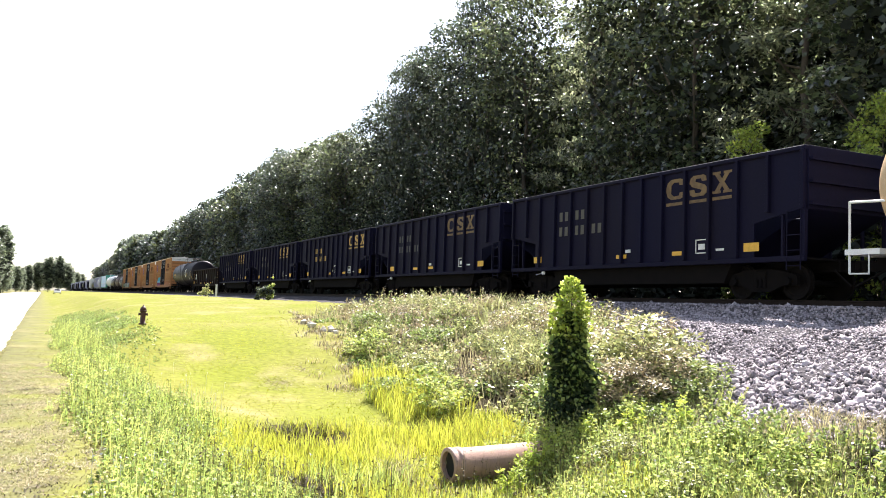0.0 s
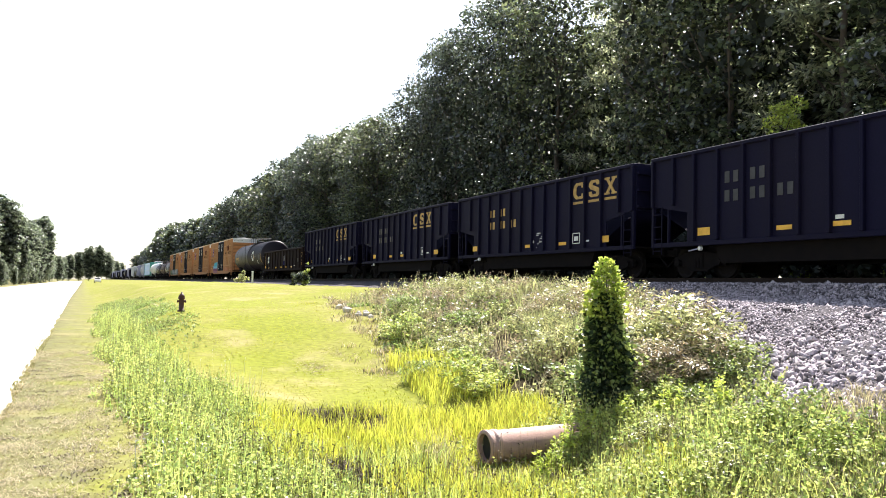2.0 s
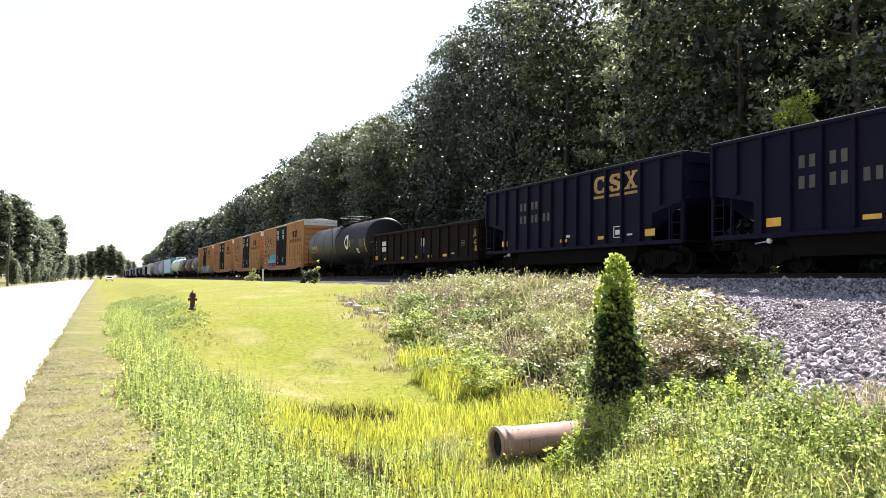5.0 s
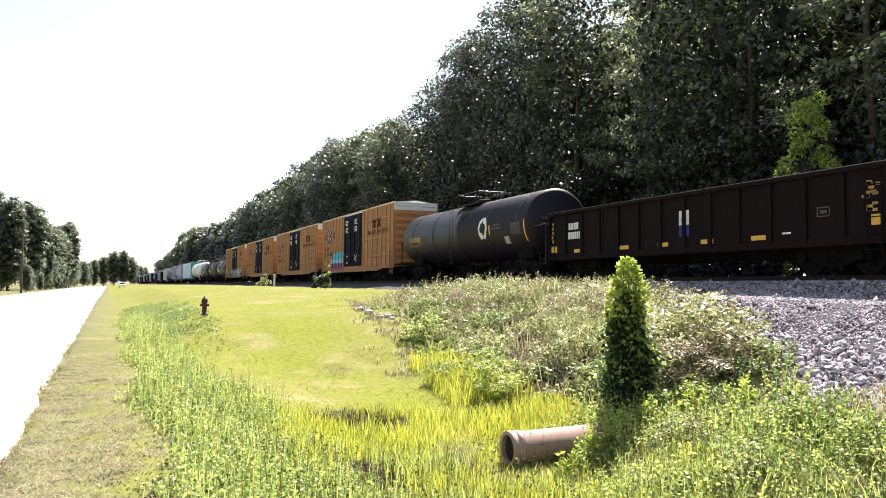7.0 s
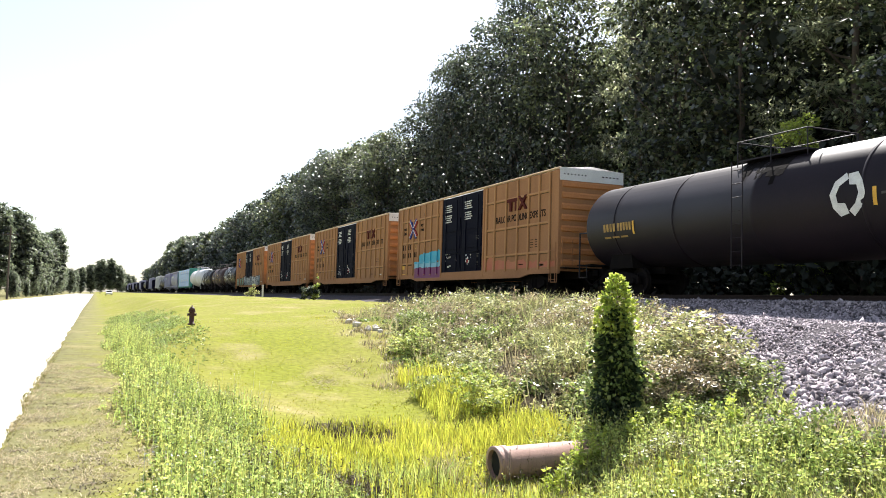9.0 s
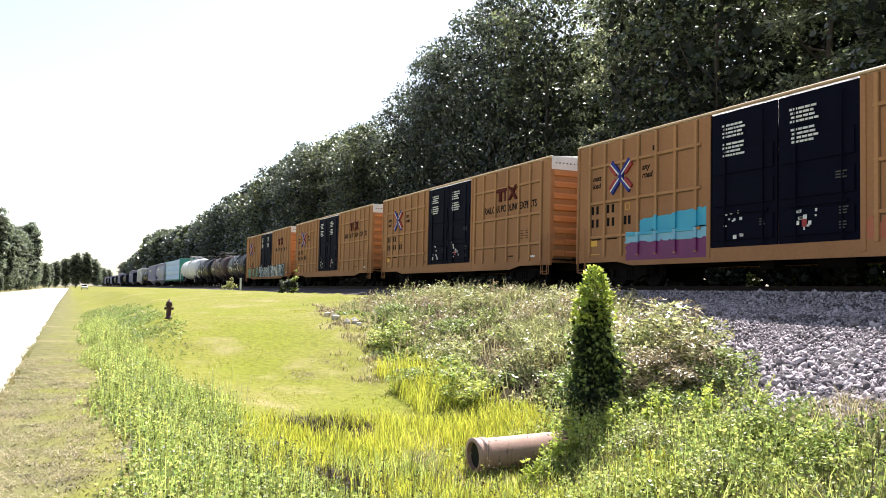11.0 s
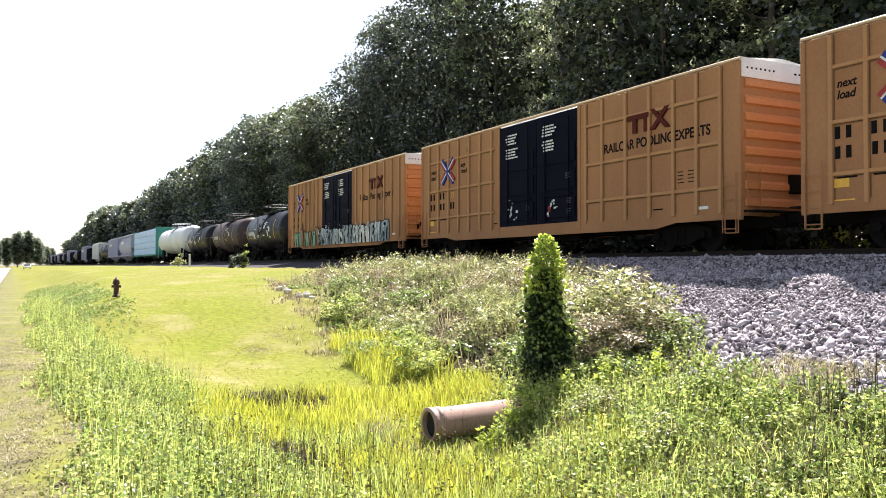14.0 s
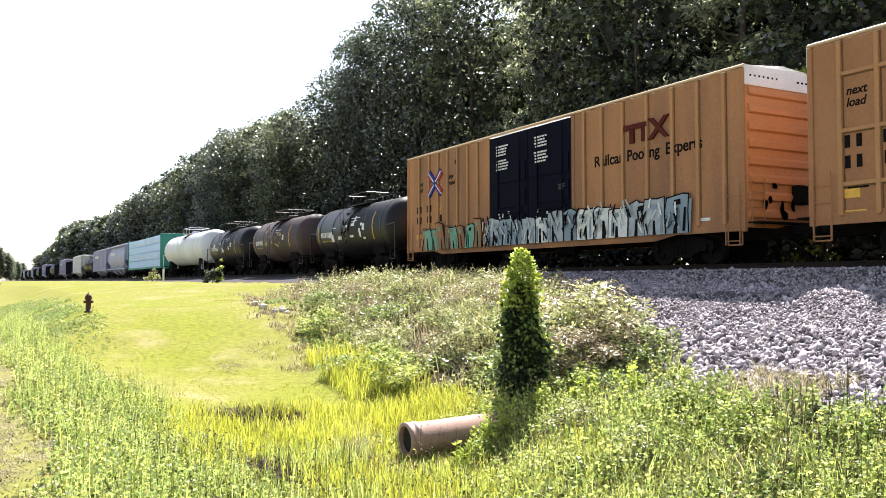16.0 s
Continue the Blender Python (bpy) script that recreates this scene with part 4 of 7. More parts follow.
            ring = [bm.verts.new((cx + w * rng.uniform(0.5, 1.2) * math.cos(t), e + d * (0.084 + 0.001 * k), cz + h * rng.uniform(0.5, 1.2) * math.sin(t))) for t in [q * 0.785 for q in range(8)]]
            bmesh.ops.solidify(bm, geom=[bm.faces.new(ring)], thickness=0.002)
            part("grime_patch", bm, M_STAIN, car)
        ladder(car, -1.12, e + d * 0.1, 0.9, 2.1, material, 0.45, along=False)
        ladder(car, -1.53, e - d * 0.35, 0.45, 2.0, material, 0.45)
        bm = bmesh.new()
        box(bm, -1.4, 1.4, min(e, e + d * 0.42), max(e, e + d * 0.42), 0.98, 1.02)
        part("crossover_step", bm, M_UNDER, car)
        part("brake_housing", boxed(0.2, 0.6, min(e, e + d * 0.25), max(e, e + d * 0.25), 1.5, 2.0, bevel=0.04), M_UNDER, car)
        bm = bmesh.new()
        rod(bm, (-1.47, e - d * 0.55, 0.45), (-1.47, e - d * 0.1, 0.45), 0.02, seg=5)
        rod(bm, (-1.47, e - d * 0.55, 0.45), (-1.47, e - d * 0.55, sill + 0.1), 0.02, seg=5)
        rod(bm, (-1.47, e - d * 0.1, 0.45), (-1.47, e - d * 0.1, sill + 0.1), 0.02, seg=5)
        part("step", bm, material, car)
    bm = bmesh.new()
    v = [[bm.verts.new(q) for q in ((-1.46, yy, top - 0.03), (0, yy, top + 0.1 + (0.03 if k % 2 else 0)), (1.46, yy, top - 0.03))] for k, yy in enumerate(L * j / 28 for j in range(29))]
    for p, q in zip(v, v[1:]):
        for k in range(2):
            bm.faces.new((p[k], p[k + 1], q[k + 1], q[k]))
    bmesh.ops.solidify(bm, geom=bm.faces[:], thickness=0.02)
    part("roof", bm, M_GALV, car)
    part("floor", boxed(-1.42, 1.42, 0, L, sill + 0.12, sill + 0.22), M_UNDER, car)
    bm = boxed(-0.3, 0.3, -0.3, L + 0.3, 0.62, 0.9)
    part("centre_sill", bm, M_UNDER, car)
    bm = bmesh.new()
    rod(bm, (-0.8, 7.5, 0.6), (-0.8, 8.6, 0.6), 0.17, seg=10)
    part("air_tank", bm, M_UNDER, car)
    part("brake_valve", boxed(-1.0, -0.6, 10.0, 10.5, 0.45, 0.8), M_UNDER, car)
    add_truck(car, 2.6)
    add_truck(car, L - 2.6)
    add_couplers(car, L, 0.95)
    x = -1.463
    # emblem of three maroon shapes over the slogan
    bm = bmesh.new()
    z = 3.55
    box(bm, x - 0.066, x + 0.006, 3.42, 4.4, z + 0.4, z + 0.55)
    box(bm, x - 0.066, x + 0.006, 3.98, 4.15, z, z + 0.42)
    box(bm, x - 0.066, x + 0.006, 3.48, 3.65, z, z + 0.42)
    for a, b in ((3.38, 2.75), (2.75, 3.38)):
        plate(bm, [(a, z), (a - 0.18, z), (b - 0.18, z + 0.6), (b, z + 0.6)], x - 0.066 - 0.002 * (a > b), x + 0.006)
    part("emblem", bm, M_MAROON, car, "maroon emblem")
    if style == 0:
        for word, at in (("RAILCAR", 5.58), ("POOLING", 4.05), ("EXPERTS", 2.45)):
            lettering(car, word, x, at, 3.12, 0.4, M_INK, 0.9)
    else:
        for word, at in (("Railcar", 5.83), ("Pooling", 4.33), ("Experts", 2.75)):
            lettering(car, word, x, at, 3.06, 0.46, M_INK, span=1.36)
    for word, at, z in (("next", 17.8, 3.62), ("load", 17.8, 3.36), ("any", 15.05, 3.7), ("road", 15.05, 3.44)):
        lettering(car, word, x, at, z, 0.27, M_INK, 1.0, 0.22)
    c, zc = 16.14, 3.62
    for m, kind in ((M_BLUE, 0), (M_LETTER, 1), (M_RED, 2)):
        for u in (-1, 1):
            for v in (-1, 1):
                bm = bmesh.new()
                n0, n1, r0 = ((0.025, 0.15, 0.0), (-0.025, 0.025, 0.1), (-0.15, -0.025, 0.24))[kind]
                shape = [(c + u * (0.76 * r - 0.65 * n), zc + v * (0.65 * r + 0.76 * n)) for r, n in ((r0, n0), (0.7, n0), (0.7, n1), (r0, n1))]
                if kind == 0:
                    shape = [(c + 0.1 * u, zc)] + shape[:3] + [(c - 0.02 * u, zc + 0.13 * v), (c - 0.02 * u, zc)]
                    shape.pop(1)
                plate(bm, shape, x - 0.066 - (0.003 if u > 0 else 0) - (0.001 if v > 0 else 0) - 0.004 * (kind == 1), x + 0.006)
                part("emblem_arm", bm, m, car, ("crossed blue emblem", "white lines of the emblem", "red chevrons of the emblem")[kind])
    rows = [(17.88, 2.46), (17.6, 2.46), (16.98, 2.46), (16.7, 2.46), (17.88, 2.01), (17.6, 2.01), (16.96, 2.01), (16.69, 2.01), (16.01, 2.01), (15.79, 2.01)]
    for a, z in rows:
        bars(car, x, [(a - 0.03, a - 0.16, z, z + 0.28)], M_INK, "character_bar")
    bars(car, x, [(15.68, 15.9, 2.49, 2.51), (15.68, 15.9, 2.69, 2.71), (15.68, 15.7, 2.5, 2.7), (15.88, 15.9, 2.5, 2.7)], M_MARK, "data_panel")
    rng = random.Random(int(y))
    if style == 0:
        for k in range(8):
            bars(car, x, [(2.3 - k % 2 * 0.4, 2.1 - k % 2 * 0.4 - 0.06 * rng.random(), 2.2 - k // 2 * 0.1, 2.225 - k // 2 * 0.1)], M_INK, "stencil_line")
    for row in ((17.88, 17.36, 0.96, 1.09), (17.88, 17.5, 1.36, 1.56)):
        bars(car, x, [row], M_MARK, "reflector")
    bars(car, x, [(1.5, 1.15, 1.12, 1.2)], M_LETTER, "stencil")
    for a, w in ((17.8, 0.5), (16.9, 0.55), (12.35, 0.25), (3.3, 0.4)):
        bars(car, x, [(a, a - w, 1.56 if a > 16 else 1.2, 1.6 if a > 16 else 1.24)], M_INK, "stencil")
    for z in (4.25, 1.62):
        part("vent", boxed(-1.48, -1.455, 14.44, 14.52, z, z + 0.16, bevel=0.01), M_INK, car)
    dx = -1.51
    for a in (9.0, 11.42):
        for k in range(9):
            if k == 4:
                continue
            w, end, row = a - 0.1 * rng.random(), a - 0.8 + 0.15 * rng.random(), []
            while w > end:
                n = rng.uniform(0.06, 0.2)
                row.append((w, w - n, 4.42 - k * 0.105, 4.475 - k * 0.105))
                w -= n + 0.035
            bars(car, dx, row, M_LETTER, "stencil_line")
        for k in range(11):
            p, z = a - 0.1 - 0.75 * rng.random(), 1.25 + 0.75 * rng.random()
            bars(car, dx, [(p, p - rng.uniform(0.04, 0.13), z, z + rng.uniform(0.03, 0.11))], M_LETTER, "door_label")
    for p, z, w in ((7.6, 2.55, 0.35), (7.5, 1.7, 0.3), (7.5, 1.35, 0.22), (10.0, 1.6, 0.2)):
        for k in range(3):
            bars(car, dx, [(p, p - w * rng.uniform(0.6, 1), z + k * 0.07, z + k * 0.07 + 0.03)], M_DULL, "stencil_line")
    bars(car, dx, [(8.6, 8.45, 1.45, 1.65)], M_RED, "door_label")
    if spray == "cyan":
        rng = random.Random(2)
        for mtl, y1, z0, z1 in ((M_CYAN, 15.1, 1.7, 2.2), (M_SKYBLUE, 15.9, 1.38, 1.72), (M_PURPLE, 15.85, 0.82, 1.4)):
            top, a = [], 11.98
            while a < y1:
                top.append((a, z1 + rng.uniform(-0.04, 0.04) + (0.06 * (13.5 - a) if mtl is M_CYAN else 0)))
                a += rng.uniform(0.08, 0.26)
            end = [(y1 + rng.uniform(-0.06, 0.06), z1 - (z1 - z0) * k / 4) for k in range(1, 5)]
            part("spray_paint", plate(bmesh.new(), [(11.98, z0)] + top + end, x - 0.008 - 0.002 * (mtl is M_PURPLE), x + 0.002), mtl, car)
            for p in posts:
                if 12.3 < p < y1:
                    part("spray_paint", boxed(-1.531, -1.43, p - 0.062, p + 0.062, z0 + 0.2 * (mtl is M_PURPLE), z1), mtl, car)
            if mtl is M_CYAN:
                part("spray_paint", boxed(-1.518, -1.43, 12.5, 15.8, 1.622, 1.718), mtl, car)
        rng = random.Random(6)
        for a, b in zip([0.2] + [p + 0.06 for p in posts[:7]], [p - 0.06 for p in posts[:7]] + [6.9]):
            tip = [(b + (a - b) * k / 5, 1.25 + 0.05 * a * rng.uniform(0.5, 1.4) + rng.uniform(-0.06, 0.06)) for k in range(6)]
            part("spray_paint", plate(bmesh.new(), [(a, 1.06), (b, 1.06)] + tip, x - 0.006, x + 0.002), M_OVERSPRAY, car)
    if spray == "tag":
        spray_tag(car, x)
    return car


def blob(bm, y, z, w, h, x, rng, points=14, lean=0.0, power=0.75):
    """A rounded, uneven patch of paint."""
    out = []
    for k in range(points):
        a = 2 * math.pi * k / points
        c, s = math.cos(a), math.sin(a)
        q = rng.uniform(0.82, 1.12)
        yy = math.copysign(abs(c) ** power, c) * w * q
        zz = math.copysign(abs(s) ** power, s) * h * q
        out.append((y + yy + lean * zz, max(0.82, z + zz)))
    plate(bm, out, x, x + 0.004)


def spray_tag(car, x):
    """Blocky graffiti letters of silver paint with dark outlines and green ones beside them."""
    rng = random.Random(12)
    base, foot = x - 0.078, 0.84

    def slab(bm, pts, c, w, h, lean, layer):
        plate(bm, [(c + p * w + lean * q * h, foot + q * h) for p, q in pts], base - 0.006 * layer - 0.005, base - 0.006 * layer)

    def letter(c, w, h, lean, colours, layer):
        j = rng.uniform
        body = [(1 + j(-0.15, 0.15), 0), (1 + j(-0.2, 0.2), j(0.4, 0.6)), (j(0.8, 1.05), j(0.9, 1.0)), (j(0.1, 0.4), j(0.92, 1.02)), (j(-0.4, -0.1), j(0.9, 1.02)), (j(-1.05, -0.8), j(0.9, 1.0)), (-1 + j(-0.2, 0.2), j(0.4, 0.6)), (-1, 0)]
        bm = bmesh.new()
        slab(bm, [(p * 1.09, q * 1.04) for p, q in body], c, w, h, lean, layer)
        part("graffiti_outline", bm, M_INK, car)
        bm = bmesh.new()
        slab(bm, body, c, w, h, lean, layer + 1)
        part("graffiti_letter", bm, colours[0], car, "blocky graffiti letter")
        a, b = j(-0.25, 0.3), j(0.1, 0.2)
        top = j(0.35, 0.6)
        cuts = [[(a + b, 0.0), (a + b * 0.6, top), (a - b * 0.6, top), (a - b, 0.0)]]
        if rng.random() < 0.7:
            a2, q = j(-0.4, 0.4), j(0.66, 0.76)
            cuts.append([(a2 + 0.3, q), (a2 + 0.25, q + 0.13), (a2 - 0.25, q + 0.15), (a2 - 0.3, q)])
        if rng.random() < 0.6:
            a3 = rng.choice((-0.72, 0.6))
            cuts.append([(a3 + 0.14, 0.05), (a3 + 0.1, j(0.5, 0.8)), (a3 - 0.06, j(0.5, 0.8)), (a3 - 0.08, 0.05)])
        for k, cut in enumerate(cuts):
            bm = bmesh.new()
            slab(bm, cut, c, w, h, lean, layer + 2 + k)
            part("graffiti_shade", bm, colours[1] if k else M_INK, car)

    j = rng.uniform
    for k in range(8):
        bm = bmesh.new()
        slab(bm, [(1, 0), (1.1, 0.9 + j(-0.2, 0.2)), (0.3, 1 + j(-0.2, 0.2)), (-0.4, 0.85 + j(-0.2, 0.2)), (-1.1, 0.9 + j(-0.1, 0.2)), (-1, 0)], 11.4 - k * 1.28, 0.66, 0.85, 0, -1)
        part("graffiti_haze", bm, rng.choice((M_BLUEGREY, M_INK, M_SPRAY)), car)
    for k in range(110):
        bm = bmesh.new()
        c, q, s = j(1.9, 12.2), j(0.15, 1.05), j(-0.25, 0.25)
        slab(bm, [(0.03, q - 0.3 * j(0.3, 1)), (0.03 + s, q + 0.12), (-0.03 + s, q + 0.14), (-0.025, q - 0.3 * j(0.3, 1))], c, 1, 0.95, 0, 12 + k % 3)
        part("graffiti_stroke", bm, rng.choice((M_LETTER, M_INK, M_INK, M_SPRAY)), car)
    for k in range(13):
        c = 11.55 - k * 0.77
        letter(c, rng.uniform(0.36, 0.46), rng.uniform(0.85, 1.08), rng.uniform(-0.12, 0.12), rng.choice(((M_SPRAY, M_BLUEGREY), (M_SPRAY, M_INK), (M_BLUEGREY, M_INK), (M_LETTER, M_BLUEGREY))), 5 * (k % 2))
    for k in range(9):
        letter(17.1 - k * 0.55, rng.uniform(0.22, 0.3), rng.uniform(0.85, 1.15), rng.uniform(-0.3, 0.3), rng.choice(((M_SPRAYG, M_WORN), (M_WORN, M_SPRAYG), (M_SPRAYG, M_INK))), 5 * (k % 2))


def covered_hopper(y, length, material, label, cylinder=False):
    L, top, sill = length, 4.55, 1.3
    car = begin("covered_hopper", y, label, "railway car", "covered hoppers in the train")
    for s in (-1, 1):
        if cylinder:
            bm = bmesh.new()
            prof = [(1.0 + 0.5 * math.sin(k * math.pi / 8), sill + (top - 0.2 - sill) * k / 8) for k in range(9)]
            a = [bm.verts.new((s * q, 0.8, z)) for q, z in prof]
            b = [bm.verts.new((s * q, L - 0.8, z)) for q, z in prof]
            for k in range(8):
                bm.faces.new((a[k], b[k], b[k + 1], a[k + 1]))
            bmesh.ops.recalc_face_normals(bm, faces=bm.faces)
            smooth(part("side", bm, material, car))
        else:
            part("side", boxed(s * 1.42 - 0.02, s * 1.42 + 0.02, 0.6, L - 0.6, sill, top - 0.15), material, car)
            for k in range(int(L)):
                part("rib", boxed(s * 1.46 - 0.03, s * 1.46 + 0.03, 0.7 + k * (L - 1.4) / (int(L) - 1) - 0.05, 0.7 + k * (L - 1.4) / (int(L) - 1) + 0.05, sill, top - 0.2), material, car)
        part("side_sill", boxed(s * 1.4 - 0.06, s * 1.4 + 0.08, 0, L, 1.15, 1.35), material, car)
    for e, d in ((0.8, 1), (L - 0.8, -1)):
        bm = bmesh.new()
        plate(bm, [(e, top - 0.2), (e + d * 0.05, top - 0.2), (e + d * 0.05, 2.4), (e + d * 2.2, 1.2), (e + d * 2.1, 1.15), (e, 2.35)], -1.38, 1.38)
        part("end", bm, material, car)
        ladder(car, -1.48, e - d * 0.4, 0.9, top - 0.4, material)
    for k in range(3):
        c = L * (0.25 + 0.25 * k)
        bm = bmesh.new()
        a = [bm.verts.new((sx * 1.3, c + sy * L * 0.11, 1.2)) for sx, sy in ((-1, -1), (1, -1), (1, 1), (-1, 1))]
        b = [bm.verts.new((sx * 0.5, c + sy * 0.5, 0.4)) for sx, sy in ((-1, -1), (1, -1), (1, 1), (-1, 1))]
        for q in range(4):
            bm.faces.new((a[q], a[(q + 1) % 4], b[(q + 1) % 4], b[q]))
        bm.faces.new(b)
        bmesh.ops.recalc_face_normals(bm, faces=bm.faces)
        part("hopper_chute", bm, material, car)
    bm = bmesh.new()
    box(bm, -1.45, 1.45, 0.6, L - 0.6, top - 0.2, top - 0.08, bevel=0.04)
    for k in range(4):
        box(bm, -0.4, 0.4, L * (0.15 + 0.2 * k), L * (0.15 + 0.2 * k) + 1.6, top - 0.08, top + 0.08)
    part("roof", bm, material, car)
    part("running_board", boxed(-1.1, -0.7, 0.3, L - 0.3, top + 0.05, top + 0.1), M_GALV, car)
    bars(car, -1.5, [(L * 0.55, L * 0.8, 3.2, 3.6)], M_LETTER, "marking")
    add_truck(car, 1.8, False)
    add_truck(car, L - 1.8, False)
    add_couplers(car, L, 0.6)
    return car


def centrebeam_flat(y):
    L = 22.3
    car = begin("centrebeam_flatcar", y, "teal centre-beam flatcar stacked with pale blue wrapped lumber bundles", "railway car")
    part("deck", boxed(-1.42, 1.42, 0, L, 0.95, 1.15, bevel=0.02), M_TEAL, car)
    for e in (0.05, L - 0.05):
        bm = boxed(-1.42, 1.42, e - 0.08, e + 0.08, 1.15, 4.65, bevel=0.02)
        for k in range(4):
            box(bm, -1.42, 1.42, e - 0.16, e + 0.16, 1.5 + k * 0.8, 1.6 + k * 0.8)
        part("bulkhead", bm, M_TEAL, car)
    part("centre_beam", boxed(-0.06, 0.06, 0, L, 1.15, 4.6), M_TEAL, car)
    rng = random.Random(8)
    for k in range(5):
        for j in range(4):
            for s in (-1, 1):
                a = 0.3 + k * (L - 0.6) / 5
                part("wrapped_load", boxed(s * 0.75 - 0.62, s * 0.75 + 0.62 + rng.uniform(-0.04, 0.02), a + rng.uniform(0.02, 0.12), a + (L - 0.6) / 5 - 0.05, 1.16 + j * 0.84, 1.16 + j * 0.84 + 0.8, bevel=0.03), M_WRAP, car)
    bars(car, -1.39, [(2.5 + k * 4.2 + q * 0.9, 3.1 + k * 4.2 + q * 0.9, z, z + 0.28) for k in range(5) for q in range(2) for z in (2.2, 3.85)], M_WHITE, "wrap_print")
    add_truck(car, 2.0, False)
    add_truck(car, L - 2.0, False)
    add_couplers(car, L, 0.6)
    return car


def build_train():
    tank_car(-3.4, 16.4, 1.5, 2.6, M_TAN, "tan tank car with a white end platform and handrail", platform=M_WHITE, marks=0)
    for k, y in enumerate((14.45, 29.4, 44.35, 59.5, 74.75)):
        coal_gondola(y, k, faded=(k == 1), spray=(k == 2), blocks=(3.43, 2.4, 1.4) if k == 2 else (4.7, 3.72, 2.8), shift=0.3 if k == 2 else 0.0, dim=k < 2)
    low_gondola(89.55)
    tank_car(106.2, 17.6, 1.52, 2.43, M_TANK, "black tank car with a white arrow emblem and top walkway rails", marks=1, bulge=0.28, start=0.85)
    for k in range(3):
        boxcar(125.5 + 20.6 * k, M_YELLOW, 0, "cyan" if k == 0 else None)
    boxcar(187.3, M_WORN, 1, "tag", banded=False)
    tank_car(207.9, 10.6, 1.42, 2.2, M_BLACK, "short grimy black tank car in a freight train", marks=2)
    tank_car(220.6, 10.6, 1.42, 2.25, M_RUST, "short rust-red tank car in a freight train", marks=2)
    tank_car(233.3, 10.6, 1.42, 2.25, M_BLACK, "short grimy black tank car in a freight train", marks=2)
    tank_car(246.0, 17.2, 1.5, 2.6, M_CREAM, "dirty white tank car with grey top fittings", marks=0, hatch=M_GREY)
    centrebeam_flat(265.2)
    covered_hopper(289.6, 17.5, M_GREY, "grey round-sided covered hopper car", True)
    covered_hopper(308.6, 17.5, M_GREY, "grey ribbed covered hopper car")
    tank_car(328.2, 14.5, 1.45, 2.4, M_BLACK, "black tank car far down the train", marks=0)
    covered_hopper(345.0, 17.0, M_CREAM, "pale covered hopper car far down the train")
    y = 363.5
    for k in range(16):
        c = k % 4
        if c == 1:
            covered_hopper(y, 17.0, M_GREY, "grey ribbed covered hopper car far down the train")
        elif c == 3:
            tank_car(y, 16.4, 1.5, 2.5, M_BLACK, "black tank car far down the train", marks=0)
        else:
            coal_gondola(y, 20 + k)
            y -= 3
        y += 18.4


build_train()


# ---- trees and plants ----
def tube(points, radii, seg=7):
    """Corners and faces of a tapered tube through the points."""
    V, F = [], []
    for k, (p, r) in enumerate(zip(points, radii)):
        d = (points[min(k + 1, len(points) - 1)] - points[max(k - 1, 0)]).normalized()
        u = d.orthogonal().normalized()
        w = d.cross(u)
        for j in range(seg):
            a = 2 * math.pi * j / seg
            V.append(tuple(p + u * (r * math.cos(a)) + w * (r * math.sin(a))))
    for k in range(len(points) - 1):
        for j in range(seg):
            F.append((k * seg + j, k * seg + (j + 1) % seg, (k + 1) * seg + (j + 1) % seg, (k + 1) * seg + j))
    return V, F


